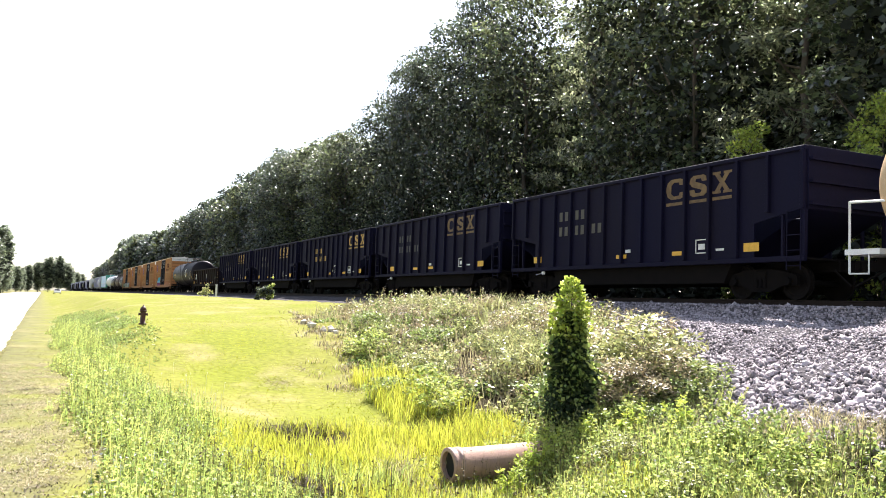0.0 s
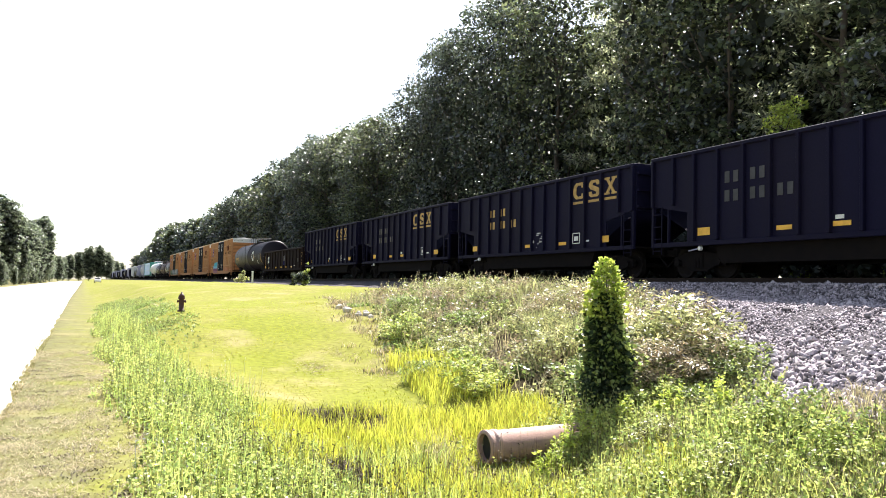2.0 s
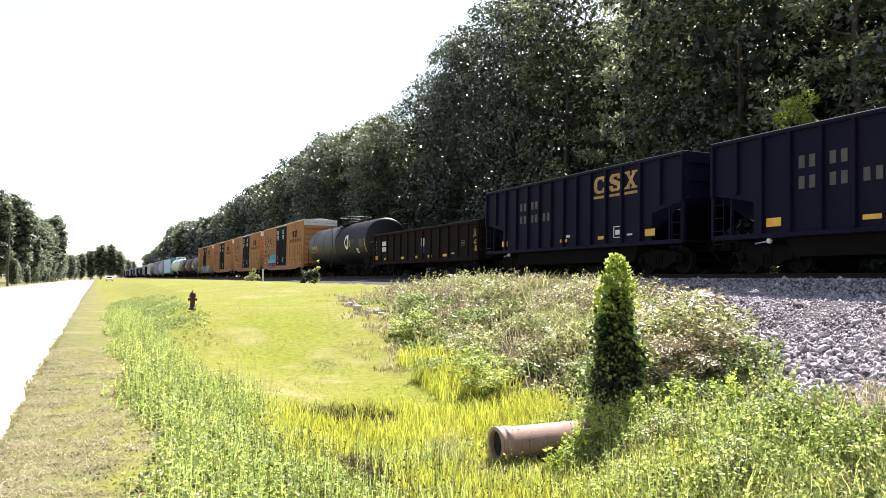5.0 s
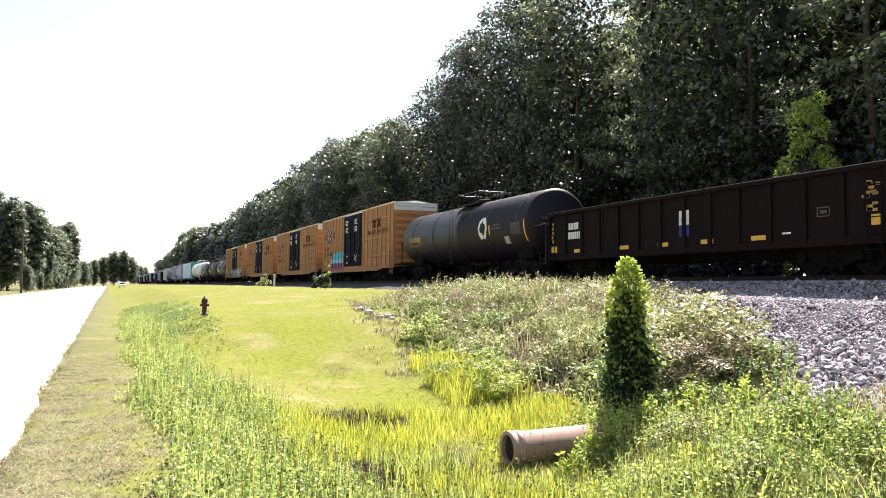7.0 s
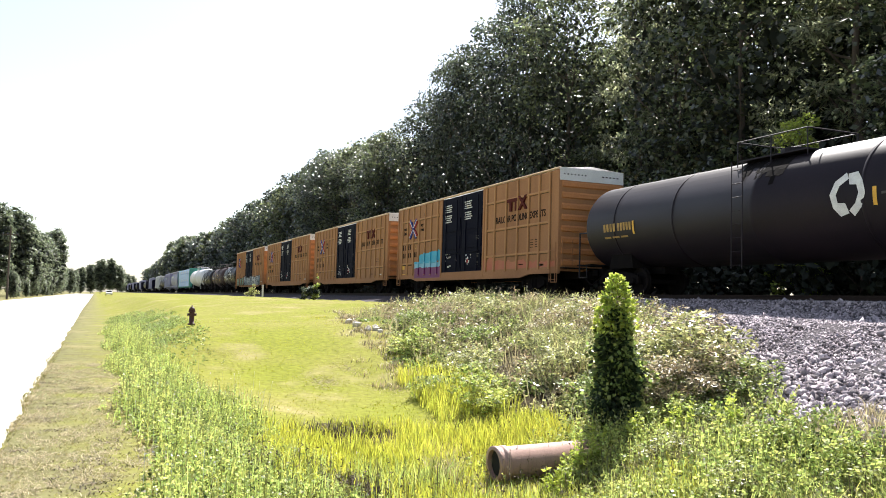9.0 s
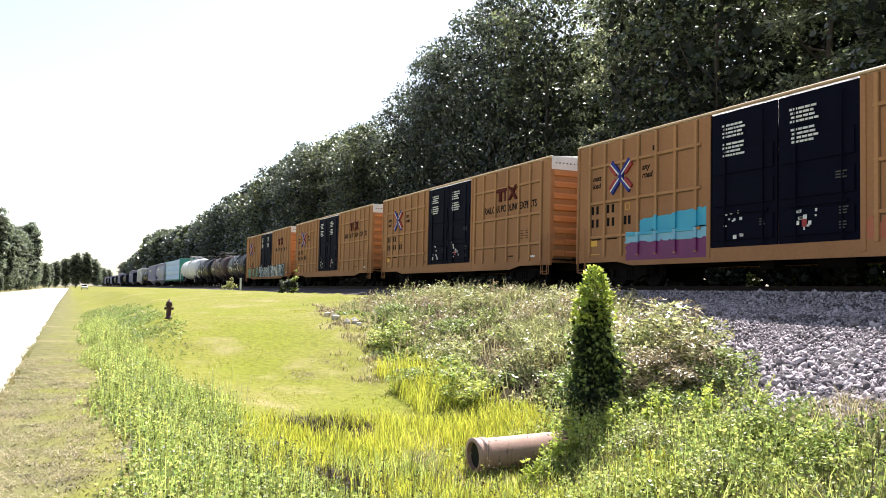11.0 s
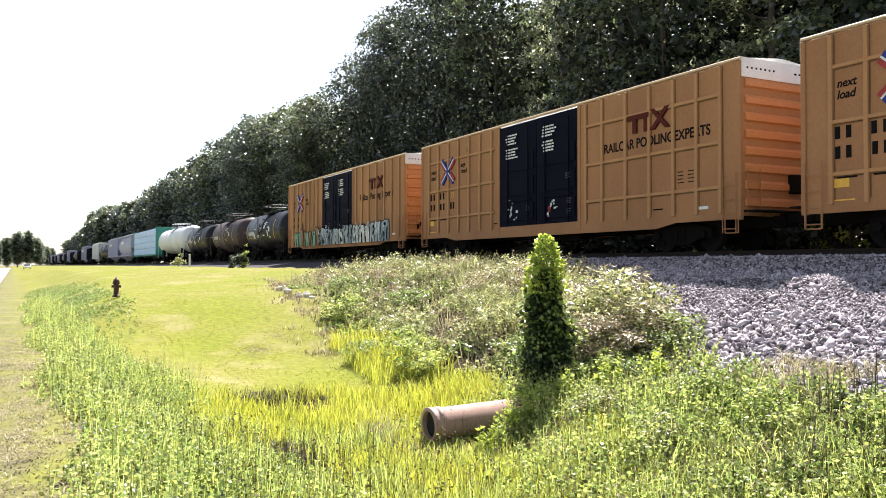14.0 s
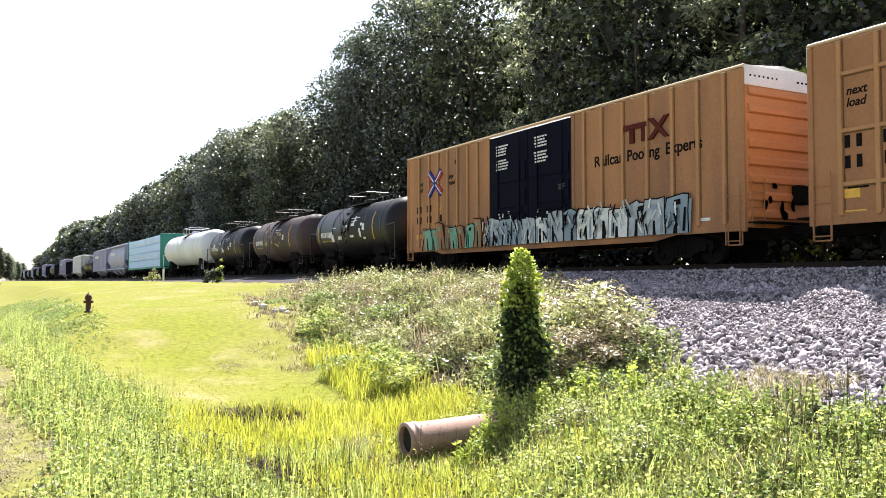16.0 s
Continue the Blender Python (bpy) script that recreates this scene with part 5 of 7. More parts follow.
def tree_model(seed, height, radius, low, leaves, size, material, pine=False, clumps=46, trunk=0.22, apart=False, slim=0.0):
    """One tree at the origin: trunk, limbs and a crown of many separate leaves in uneven clumps."""
    rng = np.random.default_rng(seed)
    rnd = random.Random(seed)
    root = new("tree")
    V, F = [], []

    def add(points, radii, seg=7):
        v, f = tube(points, radii, seg)
        o = len(V)
        V.extend(v)
        F.extend([tuple(i + o for i in q) for q in f])

    pts = [Vector((rnd.uniform(-0.02, 0.02) * height * k / 6, rnd.uniform(-0.02, 0.02) * height * k / 6, height * 0.93 * k / 6)) for k in range(7)]
    pts[0].z = -0.3
    add(pts, [trunk * (1 - 0.14 * k) for k in range(7)], 9)
    part_trunk = fast_mesh("trunk", V, F, M_BARK, root)
    V, F = [], []
    centres, sizes = [], []
    for k in range(clumps):
        f = low + (1 - low) * ((k + 0.5) / clumps)
        h = height * f
        g = (f - low) / (1 - low)
        spread = radius * (1.0 - 0.85 * g) * 0.9 if pine else radius * math.sqrt(max(0.02, 1 - (abs(g - 0.42) / 0.6) ** 2))
        a = k * 2.399 + rnd.uniform(-0.4, 0.4)
        d = spread * math.sqrt(rnd.uniform(0.15, 1.0))
        c = Vector((math.cos(a) * d, math.sin(a) * d, h + rnd.uniform(-0.3, 0.3)))
        centres.append(c)
        sizes.append(rnd.uniform(0.55, 1.05) * radius * (0.3 if pine else 0.36))
        if k % 2 == 0:
            s = Vector((pts[3].x, pts[3].y, max(height * low * 0.7, h - d * (0.25 if pine else 0.9) - 0.4)))
            mid = (s + c) / 2 + Vector((0, 0, -0.1 * d))
            add([s, mid, c], [0.07 * trunk / 0.22, 0.045 * trunk / 0.22, 0.015 if trunk > 0.05 else 0.004], 5)
            if apart:
                fast_mesh("limb", V, F, M_BARK, root)
                V, F = [], []
    if V:
        fast_mesh("limb", V, F, M_BARK, root)
    w = np.array(sizes) ** 2
    pick = rng.choice(len(centres), leaves, p=w / w.sum())
    C, S = np.array([tuple(c) for c in centres])[pick], np.array(sizes)[pick]
    dirs = unit(rng.normal(size=(leaves, 3)))
    dirs[:, 2] *= 0.35 if pine else 0.75
    base = C + dirs * (S * rng.uniform(0.25, 1.0, leaves) ** 0.6)[:, None]
    way = unit(dirs * 0.7 + rng.normal(size=(leaves, 3)) * 0.6 + np.array([0, 0, -0.15]))
    ln = size * rng.uniform(0.6, 1.3, leaves)
    fast_mesh("crown", leaf_quads(base, way, ln, ln * (slim or (0.16 if pine else 0.38)), rng, 1.3), quads(leaves), material, root)
    return root


def crown_tree(seed, height, radius, low, leaves, size, material, clumps=60, trunk=0.22, inner=900, inner_size=0.42):
    """A broadleaf tree: a crown of rounded leaf masses over dark leaves that paint its inner shade, on a trunk with
    limbs.
    """
    rng = np.random.default_rng(seed)
    rnd = random.Random(seed)
    root = new("tree")
    pts = [Vector((rnd.uniform(-0.02, 0.02) * height * k / 6, rnd.uniform(-0.02, 0.02) * height * k / 6, height * 0.85 * k / 6)) for k in range(7)]
    pts[0].z = -0.3
    v, f = tube(pts, [trunk * (1 - 0.14 * k) for k in range(7)], 9)
    fast_mesh("trunk", v, f, M_BARK, root)
    half, mid = height * (1 - low) / 2, height * (1 + low) / 2
    k = np.arange(clumps) + 0.5
    cz = 1 - 2 * k / clumps
    around = k * 2.39996 + rng.uniform(-0.3, 0.3, clumps)
    ring = np.sqrt(1 - cz * cz)
    sizes = radius * rng.uniform(0.2, 0.4, clumps)
    reach = 1 - 0.8 * sizes / radius - rng.uniform(0, 0.22, clumps)
    lobes = 1 + 0.16 * np.sin(around * 3 + seed) * ring
    C = np.stack([np.cos(around) * ring * radius * reach * lobes, np.sin(around) * ring * radius * reach * lobes,
                  mid + np.sign(cz) * np.abs(cz) ** 0.85 * (half - 0.75 * sizes) * (1 - rng.uniform(0, 0.1, clumps))], -1)
    V, F = [], []
    for q in range(0, clumps, 3):
        c = Vector(C[q])
        foot = Vector((pts[3].x, pts[3].y, max(height * low * 0.8, c.z - math.hypot(c.x, c.y) * 0.9 - 0.4)))
        v, f = tube([foot, (foot + c) / 2 + Vector((0, 0, -0.3)), c], [0.32 * trunk, 0.2 * trunk, 0.02], 5)
        F.extend([tuple(i + len(V) for i in g) for g in f])
        V.extend(v)
    fast_mesh("limb", V, F, M_BARK, root)
    w = sizes ** 2
    pick = rng.choice(clumps, leaves, p=w / w.sum())
    d = unit(rng.normal(size=(leaves, 3)))
    flip = (d[:, 2] < 0) & (rng.random(leaves) < 0.72)
    d[flip, 2] *= -1
    base = C[pick] + d * (sizes[pick] * rng.uniform(0.55, 1.08, leaves))[:, None] * np.array([1, 1, 0.75])
    n = unit(d * 0.45 + np.array([0, 0, 0.75]) + rng.normal(size=(leaves, 3)) * 0.6)
    way = unit(np.cross(n, rng.normal(size=(leaves, 3))))
    ln = size * rng.uniform(0.55, 1.35, leaves)
    side = np.cross(n, way) * (ln * 0.36)[:, None]
    m = base + way * (ln * 0.45)[:, None]
    outer = np.stack([base, m + side, base + way * ln[:, None], m - side], 1).reshape(-1, 3)
    # dark inner leaves stand for the shade inside the crown
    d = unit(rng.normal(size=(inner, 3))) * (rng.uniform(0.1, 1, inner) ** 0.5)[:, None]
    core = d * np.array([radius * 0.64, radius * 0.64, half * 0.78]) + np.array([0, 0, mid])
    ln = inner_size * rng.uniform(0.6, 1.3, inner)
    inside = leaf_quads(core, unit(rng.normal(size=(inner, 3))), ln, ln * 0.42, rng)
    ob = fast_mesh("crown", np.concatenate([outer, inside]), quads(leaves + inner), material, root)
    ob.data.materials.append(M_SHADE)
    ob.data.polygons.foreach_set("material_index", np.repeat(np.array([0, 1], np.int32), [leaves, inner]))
    return root


def skyline(x, y):
    """How high a tree at (x, y) may stand for the forest's outline as seen from the road."""
    along = np.interp(29.0 * y / x, (13, 45, 52, 60, 66, 73, 84, 90, 112, 120, 132, 145, 190, 200, 230, 280, 350, 380, 490),
                      (0.62, 0.44, 0.398, 0.358, 0.318, 0.266, 0.228, 0.2, 0.18, 0.17, 0.15, 0.13, 0.102, 0.086, 0.073, 0.07, 0.062, 0.045, 0.03))
    return 1.6 + 1.06 * along * math.hypot(x, y)


def plant_forest():
    rnd = random.Random(21)
    near = [crown_tree(1, 20, 5.0, 0.06, 16000, 0.24, M_LEAF, 64), crown_tree(2, 20, 4.6, 0.1, 15000, 0.24, M_LEAF2, 56), tree_model(3, 21, 3.6, 0.3, 12000, 0.3, M_NEEDLE, True, 64),
            crown_tree(10, 20, 4.4, 0.08, 14000, 0.24, M_LEAF, 48)]
    far = [crown_tree(4, 20, 5.2, 0.04, 7000, 0.45, M_LEAF, 54, inner=450, inner_size=0.7), crown_tree(5, 20, 4.8, 0.05, 7000, 0.45, M_LEAF2, 48, inner=450, inner_size=0.7)]
    distant = [crown_tree(8, 20, 5.2, 0.02, 6500, 0.62, M_LEAF, 46, inner=1500, inner_size=1.0), crown_tree(9, 20, 4.8, 0.02, 6500, 0.62, M_LEAF2, 40, inner=1500, inner_size=1.0)]
    # understorey shrubs take the leaf colour that has shade in it
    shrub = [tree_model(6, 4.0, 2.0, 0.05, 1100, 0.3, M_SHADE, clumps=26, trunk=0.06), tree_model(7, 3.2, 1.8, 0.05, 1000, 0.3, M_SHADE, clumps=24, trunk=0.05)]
    labels = ["dense dark green broadleaf tree at the forest edge", "mid-green sweetgum-like tree at the forest edge",
              "tall dark pine with a bare lower trunk", "dark green broadleaf tree in the far forest edge", "mid-green broadleaf tree in the far forest edge",
              "dark leafy shrub beneath the forest trees", "green leafy shrub beneath the forest trees"]
    used = set()

    def put(model, idx, x, y, s, wide=1.0):
        m = Matrix.Translation((x, y, float(ground_z(x, y)))) @ Euler((0, 0, rnd.uniform(0, 6.28))).to_matrix().to_4x4()
        if model not in used:
            used.add(model)
            ob = model
            ob.matrix_basis = m
        else:
            ob = copy_thing(model, m)
        ob.scale = (wide * rnd.uniform(0.9, 1.1), wide * rnd.uniform(0.9, 1.1), s)
        if idx > 4:
            ob.name = "shrub"
            tagged(ob, labels[idx], "shrub", "shrubs under the forest edge")
        else:
            tagged(ob, labels[idx], "tree", "trees of the forest edge")

    y = 13.0
    while y < 118:
        k = rnd.random()
        idx = 2 if (y < 46 and k < 0.45) else (1 if (y < 46 and k < 0.85) else (0 if k < 0.82 else 1))
        x = 29.0 + rnd.uniform(-1.6, 1.6)
        tall = min(1.3, (skyline(x, y) - 1.2) / 20)
        model = near[idx] if idx or rnd.random() < 0.5 else near[3]
        put(model, idx, x, y, tall * rnd.uniform(0.9, 1.0), rnd.uniform(0.9, 1.15))
        for x, off, part_of in ((36.5, 2.5, 0.96), (43.5, 0.0, 0.8)):
            idx = rnd.choice((3, 4))
            x += rnd.uniform(-1.5, 1.5)
            put(far[idx - 3], idx, x, y + off, min(1.2, (skyline(x, y + off) - 1.4) / 20) * part_of * rnd.uniform(0.92, 1.0), 1.05)
        y += rnd.uniform(4.6, 6.6)
    while y < 520:
        kinds = far if y < 200 else distant
        idx = rnd.choice((3, 4))
        x = 29.5 + rnd.uniform(-1.8, 1.8)
        put(kinds[idx - 3], idx, x, y, (skyline(x, y) - 1.2) / 20 * rnd.uniform(0.88, 1.0), rnd.uniform(0.9, 1.15))
        if rnd.random() < 0.5:
            idx = rnd.choice((3, 4))
            put(kinds[idx - 3], idx, 37 + rnd.uniform(-1.8, 1.8), y + 3, (skyline(37, y + 3) - 1.4) / 20 * rnd.uniform(0.9, 0.98))
        y += rnd.uniform(5.5, 8.5) if y < 250 else rnd.uniform(8, 12)
    y = 11.0
    while y < 130:
        k = rnd.choice((0, 1))
        put(shrub[k], 5 + k, 24.6 + rnd.uniform(-0.8, 0.8), y, rnd.uniform(0.75, 1.25), 1.1)
        put(shrub[1 - k], 6 - k, 27.0 + rnd.uniform(-0.8, 0.8), y + 1, rnd.uniform(1.2, 1.9), 1.3)
        y += rnd.uniform(2.0, 3.2) * (1 if y < 60 else 1.7)


plant_forest()


def left_trees():
    rnd = random.Random(4)
    models = [crown_tree(12, 20, 5.2, 0.0, 7500, 0.55, M_LEAF3, 58, inner=1500, inner_size=1.0), crown_tree(13, 20, 4.6, 0.0, 7000, 0.55, M_LEAF3, 44, inner=1500, inner_size=1.0)]
    fresh = set(models)
    rows = [(-16.5, 106, 0.68), (-19, 190, 0.95), (-23, 196, 1.05), (-16.5, 205, 0.98), (-15, 222, 0.85), (-27, 210, 1.0), (-15.5, 245, 0.75), (-15.5, 270, 0.8), (-14.5, 300, 0.72), (-14, 325, 1.0), (-14, 350, 0.7),
            (-15, 390, 0.66), (-15, 440, 0.6), (-13, 500, 0.6), (-12, 560, 0.62), (-33, 180, 0.8), (-36, 165, 0.78), (-9, 600, 0.75), (-3, 610, 0.85), (3, 600, 0.98), (9, 605, 0.98), (14, 612, 0.8),
            (19, 700, 0.7), (26, 800, 0.75), (32, 950, 0.8), (24, 900, 0.7), (38, 1000, 0.85)]
    rows += [(-18 - rnd.uniform(0, 22), 195 + rnd.uniform(0, 45), rnd.uniform(0.22, 0.4)) for k in range(16)]
    rows += [(-13.5 - rnd.uniform(0, 2), 165 + k * 11, rnd.uniform(0.16, 0.3)) for k in range(14)]
    rows += [(-24 - rnd.uniform(0, 34), 215 + rnd.uniform(0, 60), rnd.uniform(0.5, 0.75)) for k in range(18)]
    for x, y, s in rows:
        s *= 0.85 if y < 230 else 1.0
        at = Matrix.Translation((x, y, float(ground_z(x, y)))) @ Euler((0, 0, rnd.uniform(0, 6.28))).to_matrix().to_4x4()
        model = rnd.choice(models)
        if model in fresh:
            fresh.discard(model)
            ob = model
            ob.matrix_basis = at
        else:
            ob = copy_thing(model, at)
        ob.scale = (s * 1.2, s * 1.2, s * 1.2)
        tagged(ob, "leafy green tree beside the far road", "tree", "trees along the road")


left_trees()


def wave(x, y, s, k=0.0):
    """A soft patchiness between 0 and 1."""
    return 0.5 + 0.25 * (np.sin(x * s + 1.7 * np.sin(y * s * 0.8 + k)) + np.sin(y * s * 1.3 + 1.9 * np.sin(x * s * 0.7 + 2 * k + 1)))


def scatter(n, x0, x1, y0, y1, rng, keep=None):
    x, y = rng.uniform(x0, x1, n), rng.uniform(y0, y1, n)
    if keep is not None:
        k = keep(x, y)
        x, y = x[k], y[k]
    return x, y


def blades(name, x, y, h, w, lean, material, label, rng, category="grass"):
    """Grass blades, each a tapering bent strip of two pieces."""
    n = len(x)
    z = ground_z(x, y) - 0.03
    base = np.stack([x, y, z], -1)
    a = rng.uniform(0, 2 * np.pi, n)
    out = np.stack([np.cos(a), np.sin(a), np.zeros(n)], -1)
    b = rng.uniform(0, 2 * np.pi, n)
    side = np.stack([np.cos(b), np.sin(b), np.zeros(n)], -1) * w[:, None]
    mid = base + np.stack([np.zeros(n), np.zeros(n), h * 0.6], -1) + out * (h * lean * 0.3)[:, None]
    tip = base + np.stack([np.zeros(n), np.zeros(n), h * (1 - 0.25 * lean)], -1) + out * (h * lean)[:, None]
    v = np.stack([base - side, base + side, mid + side * 0.8, mid - side * 0.8, tip], 1).reshape(-1, 3)
    i = np.arange(n)[:, None] * 5
    f = np.concatenate([i + np.array([0, 1, 2]), i + np.array([0, 2, 3]), i + np.array([3, 2, 4])], 0)
    return tagged(fast_mesh(name, v, f, material), label, category, kind="stuff")


def weeds(name, x, y, h, leaves, size, material, label, rng, droop=0.2, stem=0.006, slim=0.3, low=0.15, out=None):
    """Leafy stalks: a thin stem with leaves all the way up."""
    n = len(x)
    z = ground_z(x, y) - 0.03
    a = rng.uniform(0, 2 * np.pi, n)
    tilt = rng.uniform(0, 0.28, n)
    axis = unit(np.stack([np.cos(a) * tilt, np.sin(a) * tilt, np.ones(n)], -1) + (0 if out is None else out))
    base = np.stack([x, y, z], -1)
    b = rng.uniform(0, 2 * np.pi, n)
    side = np.stack([np.cos(b), np.sin(b), np.zeros(n)], -1) * stem
    top = base + axis * h[:, None]
    sv = np.stack([base - side, base + side, top + side * 0.4, top - side * 0.4], 1).reshape(-1, 3)
    k = np.repeat(np.arange(n), leaves)
    f = low + (1 - low) * rng.uniform(0, 1, n * leaves)
    c = rng.uniform(0, 2 * np.pi, n * leaves)
    way = unit(np.stack([np.cos(c), np.sin(c), rng.uniform(-droop, 0.9, n * leaves)], -1))
    ln = size * rng.uniform(0.5, 1.3, n * leaves) * (1.15 - 0.5 * f)
    lv = leaf_quads(base[k] + axis[k] * (h[k] * f)[:, None], way, ln, ln * slim, rng)
    v = np.concatenate([sv, lv], 0)
    return tagged(fast_mesh(name, v, quads(len(v) // 4), material), label, "weeds", kind="stuff")


def tufts(n, stalks, spread, x0, x1, y0, y1, rng, keep):
    """Stalks gathered in n bushy tufts: their feet, the way they lean and a height for each tuft."""
    cx, cy = scatter(n, x0, x1, y0, y1, rng, keep)
    tall = 0.25 + 0.9 * rng.random(len(cx)) ** 1.5
    k = np.repeat(np.arange(len(cx)), stalks)
    a, d = rng.uniform(0, 2 * np.pi, len(k)), np.sqrt(rng.uniform(0, 1, len(k)))
    size = spread * (0.5 + tall[k])
    x, y = cx[k] + np.cos(a) * d * size, cy[k] + np.sin(a) * d * size
    out = np.stack([np.cos(a) * d * 0.6, np.sin(a) * d * 0.6, np.zeros(len(k))], -1)
    return x, y, out, tall[k] * (1 - 0.35 * d * d)


def by_pipe(x, y):
    """The trampled patch in front of the culvert pipe."""
    a, d = np.degrees(np.arctan2(x, y)), np.hypot(x, y)
    return (a > 24.0) & (a < 33.5) & (d > 9.6) & (d < 14.2)


def plant_verge():
    rng = np.random.default_rng(7)

    def strip(x, y):
        right = np.interp(y, (5, 9.5, 14.7, 16.3, 20, 24, 35), (3.4, 3.3, 3.2, 2.7, 2.0, 1.8, 1.7)) + 0.25 * np.sin(y * 1.7)
        edge = np.minimum(x - (0.3 + 0.18 * np.sin(y * 0.9)), right - x)
        return np.clip(edge / 0.45, 0, 1)

    # unmown strip along the road
    x, y = scatter(24000, 0.1, 3.8, 3.0, 36, rng)
    k = rng.random(len(x)) < strip(x, y) * (0.45 + 0.65 * wave(x, y, 1.9)) * np.clip(1.25 - y / 40, 0.4, 1)
    x, y = x[k], y[k]
    some = wave(x, y, 2.6, 8) + rng.uniform(-0.3, 0.3, len(x)) < 0.3
    weeds("verge_herbs", x[some], y[some], rng.uniform(0.15, 0.45, some.sum()) * (0.4 + 0.6 * strip(x[some], y[some])), 14, 0.05, M_BRIAR, "darker green leafy herbs along the road verge", rng)
    x, y = x[~some], y[~some]
    weeds("roadside_weeds", x, y, rng.uniform(0.15, 0.5, len(x)) * (0.4 + 0.6 * strip(x, y)) * (0.5 + 0.9 * wave(x, y, 1.3, 2)), 13, 0.05, M_WEED, "knee-high green leafy weeds along the road verge", rng)
    x, y = scatter(9000, 0.1, 3.8, 3.0, 36, rng)
    k = rng.random(len(x)) < strip(x, y) * 0.85
    x, y = x[k], y[k]
    blades("verge_grass", x, y, rng.uniform(0.15, 0.55, len(x)) * (0.4 + 0.6 * strip(x, y)), rng.uniform(0.004, 0.008, len(x)), rng.uniform(0.1, 0.6, len(x)), M_WEED, "long pale green grass on the road verge", rng)
    x, y = scatter(160, 0.4, 3.4, 3.0, 20, rng)
    weeds("verge_flowers", x, y, rng.uniform(0.25, 0.55, len(x)), 3, 0.035, M_LETTER, "tiny white wildflowers among the verge weeds", rng, stem=0.003, low=0.85)
    # yellow-green ditch
    def mud(x, y):
        return (np.minimum(np.hypot((x - 4.3) / 1.0, (y - 14.6) / 0.6), np.hypot((x - 3.0 - 0.25 * (y - 10)) / 0.6, (y - 10.4) / 1.2)) < 0.45 + 0.9 * wave(x, y, 4.0)) & (rng.random(len(x)) < 0.9)

    x, y = scatter(66000, 2.2, 8.0, 3.5, 16, rng, lambda x, y: (y < 15.5 - 0.3 * np.abs(x - 4.5)) & (x < 5.8 + 0.2 * y) & ~mud(x, y))
    k = rng.random(len(x)) < 0.25 + 0.9 * wave(x, y, 1.6, 3)
    x, y = x[k], y[k]
    blades("ditch_grass", x, y, rng.uniform(0.1, 0.45, len(x)) * (0.5 + 0.7 * wave(x, y, 1.1, 1)) * np.where(by_pipe(x, y), 0.8, 1.0), rng.uniform(0.004, 0.009, len(x)), rng.uniform(0.1, 0.5, len(x)), M_GRASS, "yellow-green grass in the wet ditch", rng)
    x, y = scatter(1500, 1.6, 8.2, 3.2, 11.5, rng)
    weeds("seed_stalks", x, y, rng.uniform(0.3, 0.65, len(x)), 3, 0.05, M_STALK, "thin dark seed stalks standing in the ditch", rng, stem=0.004)
    # leafy weeds at the ballast's foot
    x, y = scatter(12000, 4.6, 10.2, 2.5, 12.6, rng)
    k = rng.random(len(x)) < np.clip((10.0 - x) / 1.2, 0.1, 1) * np.clip(2.2 * wave(x, y, 1.7, 5) - 0.45, 0.05, 1) * np.clip((x - 4.4 - 0.1 * (y - 3)) / 1.2, 0, 1)
    x, y = x[k], y[k]
    weeds("leafy_weeds", x, y, rng.uniform(0.2, 0.65, len(x)) * np.clip((10.4 - x) / 2.2, 0.25, 1) * (0.4 + 1.0 * wave(x, y, 1.2, 7)) * np.where(by_pipe(x, y), 0.55, 1.0), 11, 0.07, M_WEED, "low bright leafy weeds at the foot of the ballast", rng, slim=0.36)
    x, y = scatter(22000, 3.5, 10.4, 2.5, 12, rng)
    k = rng.random(len(x)) < np.clip((10.4 - x) / 1.5, 0.1, 1) * np.clip(2.4 * wave(x, y, 2.1, 4) - 0.5, 0.08, 1)
    x, y = x[k], y[k]
    blades("rank_grass", x, y, rng.uniform(0.15, 0.6, len(x)) * np.clip((10.4 - x) / 2.2, 0.3, 1) * np.where(by_pipe(x, y), 0.55, 1.0), rng.uniform(0.004, 0.008, len(x)), rng.uniform(0.1, 0.7, len(x)), M_WEED, "rank green grass in the ditch", rng)
    x, y = scatter(30000, 5.0, 10.8, 2.5, 13, rng, lambda x, y: wave(x, y, 1.4, 9) > 0.5)
    blades("dead_grass", x, y, rng.uniform(0.15, 0.45, len(x)) * np.where(by_pipe(x, y), 0.4, 1.0), rng.uniform(0.004, 0.009, len(x)), rng.uniform(0.4, 1.3, len(x)), M_HAY, "matted dead grass among the ditch weeds", rng)

    # overgrown slope
    def slope(x, y):
        return (x > 6.4 + 0.16 * (y - 12)) & (y > 11.6 + 2.1 * np.maximum(x - 10.4, 0)) & (y < 34 - 0.5 * (x - 10))

    for name, n, mtl, kk, label, droop, size, top in (
            ("slope_weeds", 230, M_WEED2, 0, "tall bushy green weeds on the embankment slope", 0.2, 0.105, 0.7),
            ("green_tufts", 190, M_BRIAR, 1, "bright green leafy tufts on the embankment slope", 0.2, 0.105, 0.62),
            ("dry_weeds", 230, M_DRY, 2, "dry brown weeds and dead stalks on the slope", 0.8, 0.105, 0.75)):
        x, y, out, h = tufts(n, 26, 0.36, 6.2, 14.9, 11.2, 34, rng, lambda x, y: slope(x, y) & ((kk != 2) | (x > 8.2 + 0.12 * (y - 12))))
        h = h * np.clip((x - 6.0 - 0.16 * (y - 12)) / 1.8, 0.3, 1)
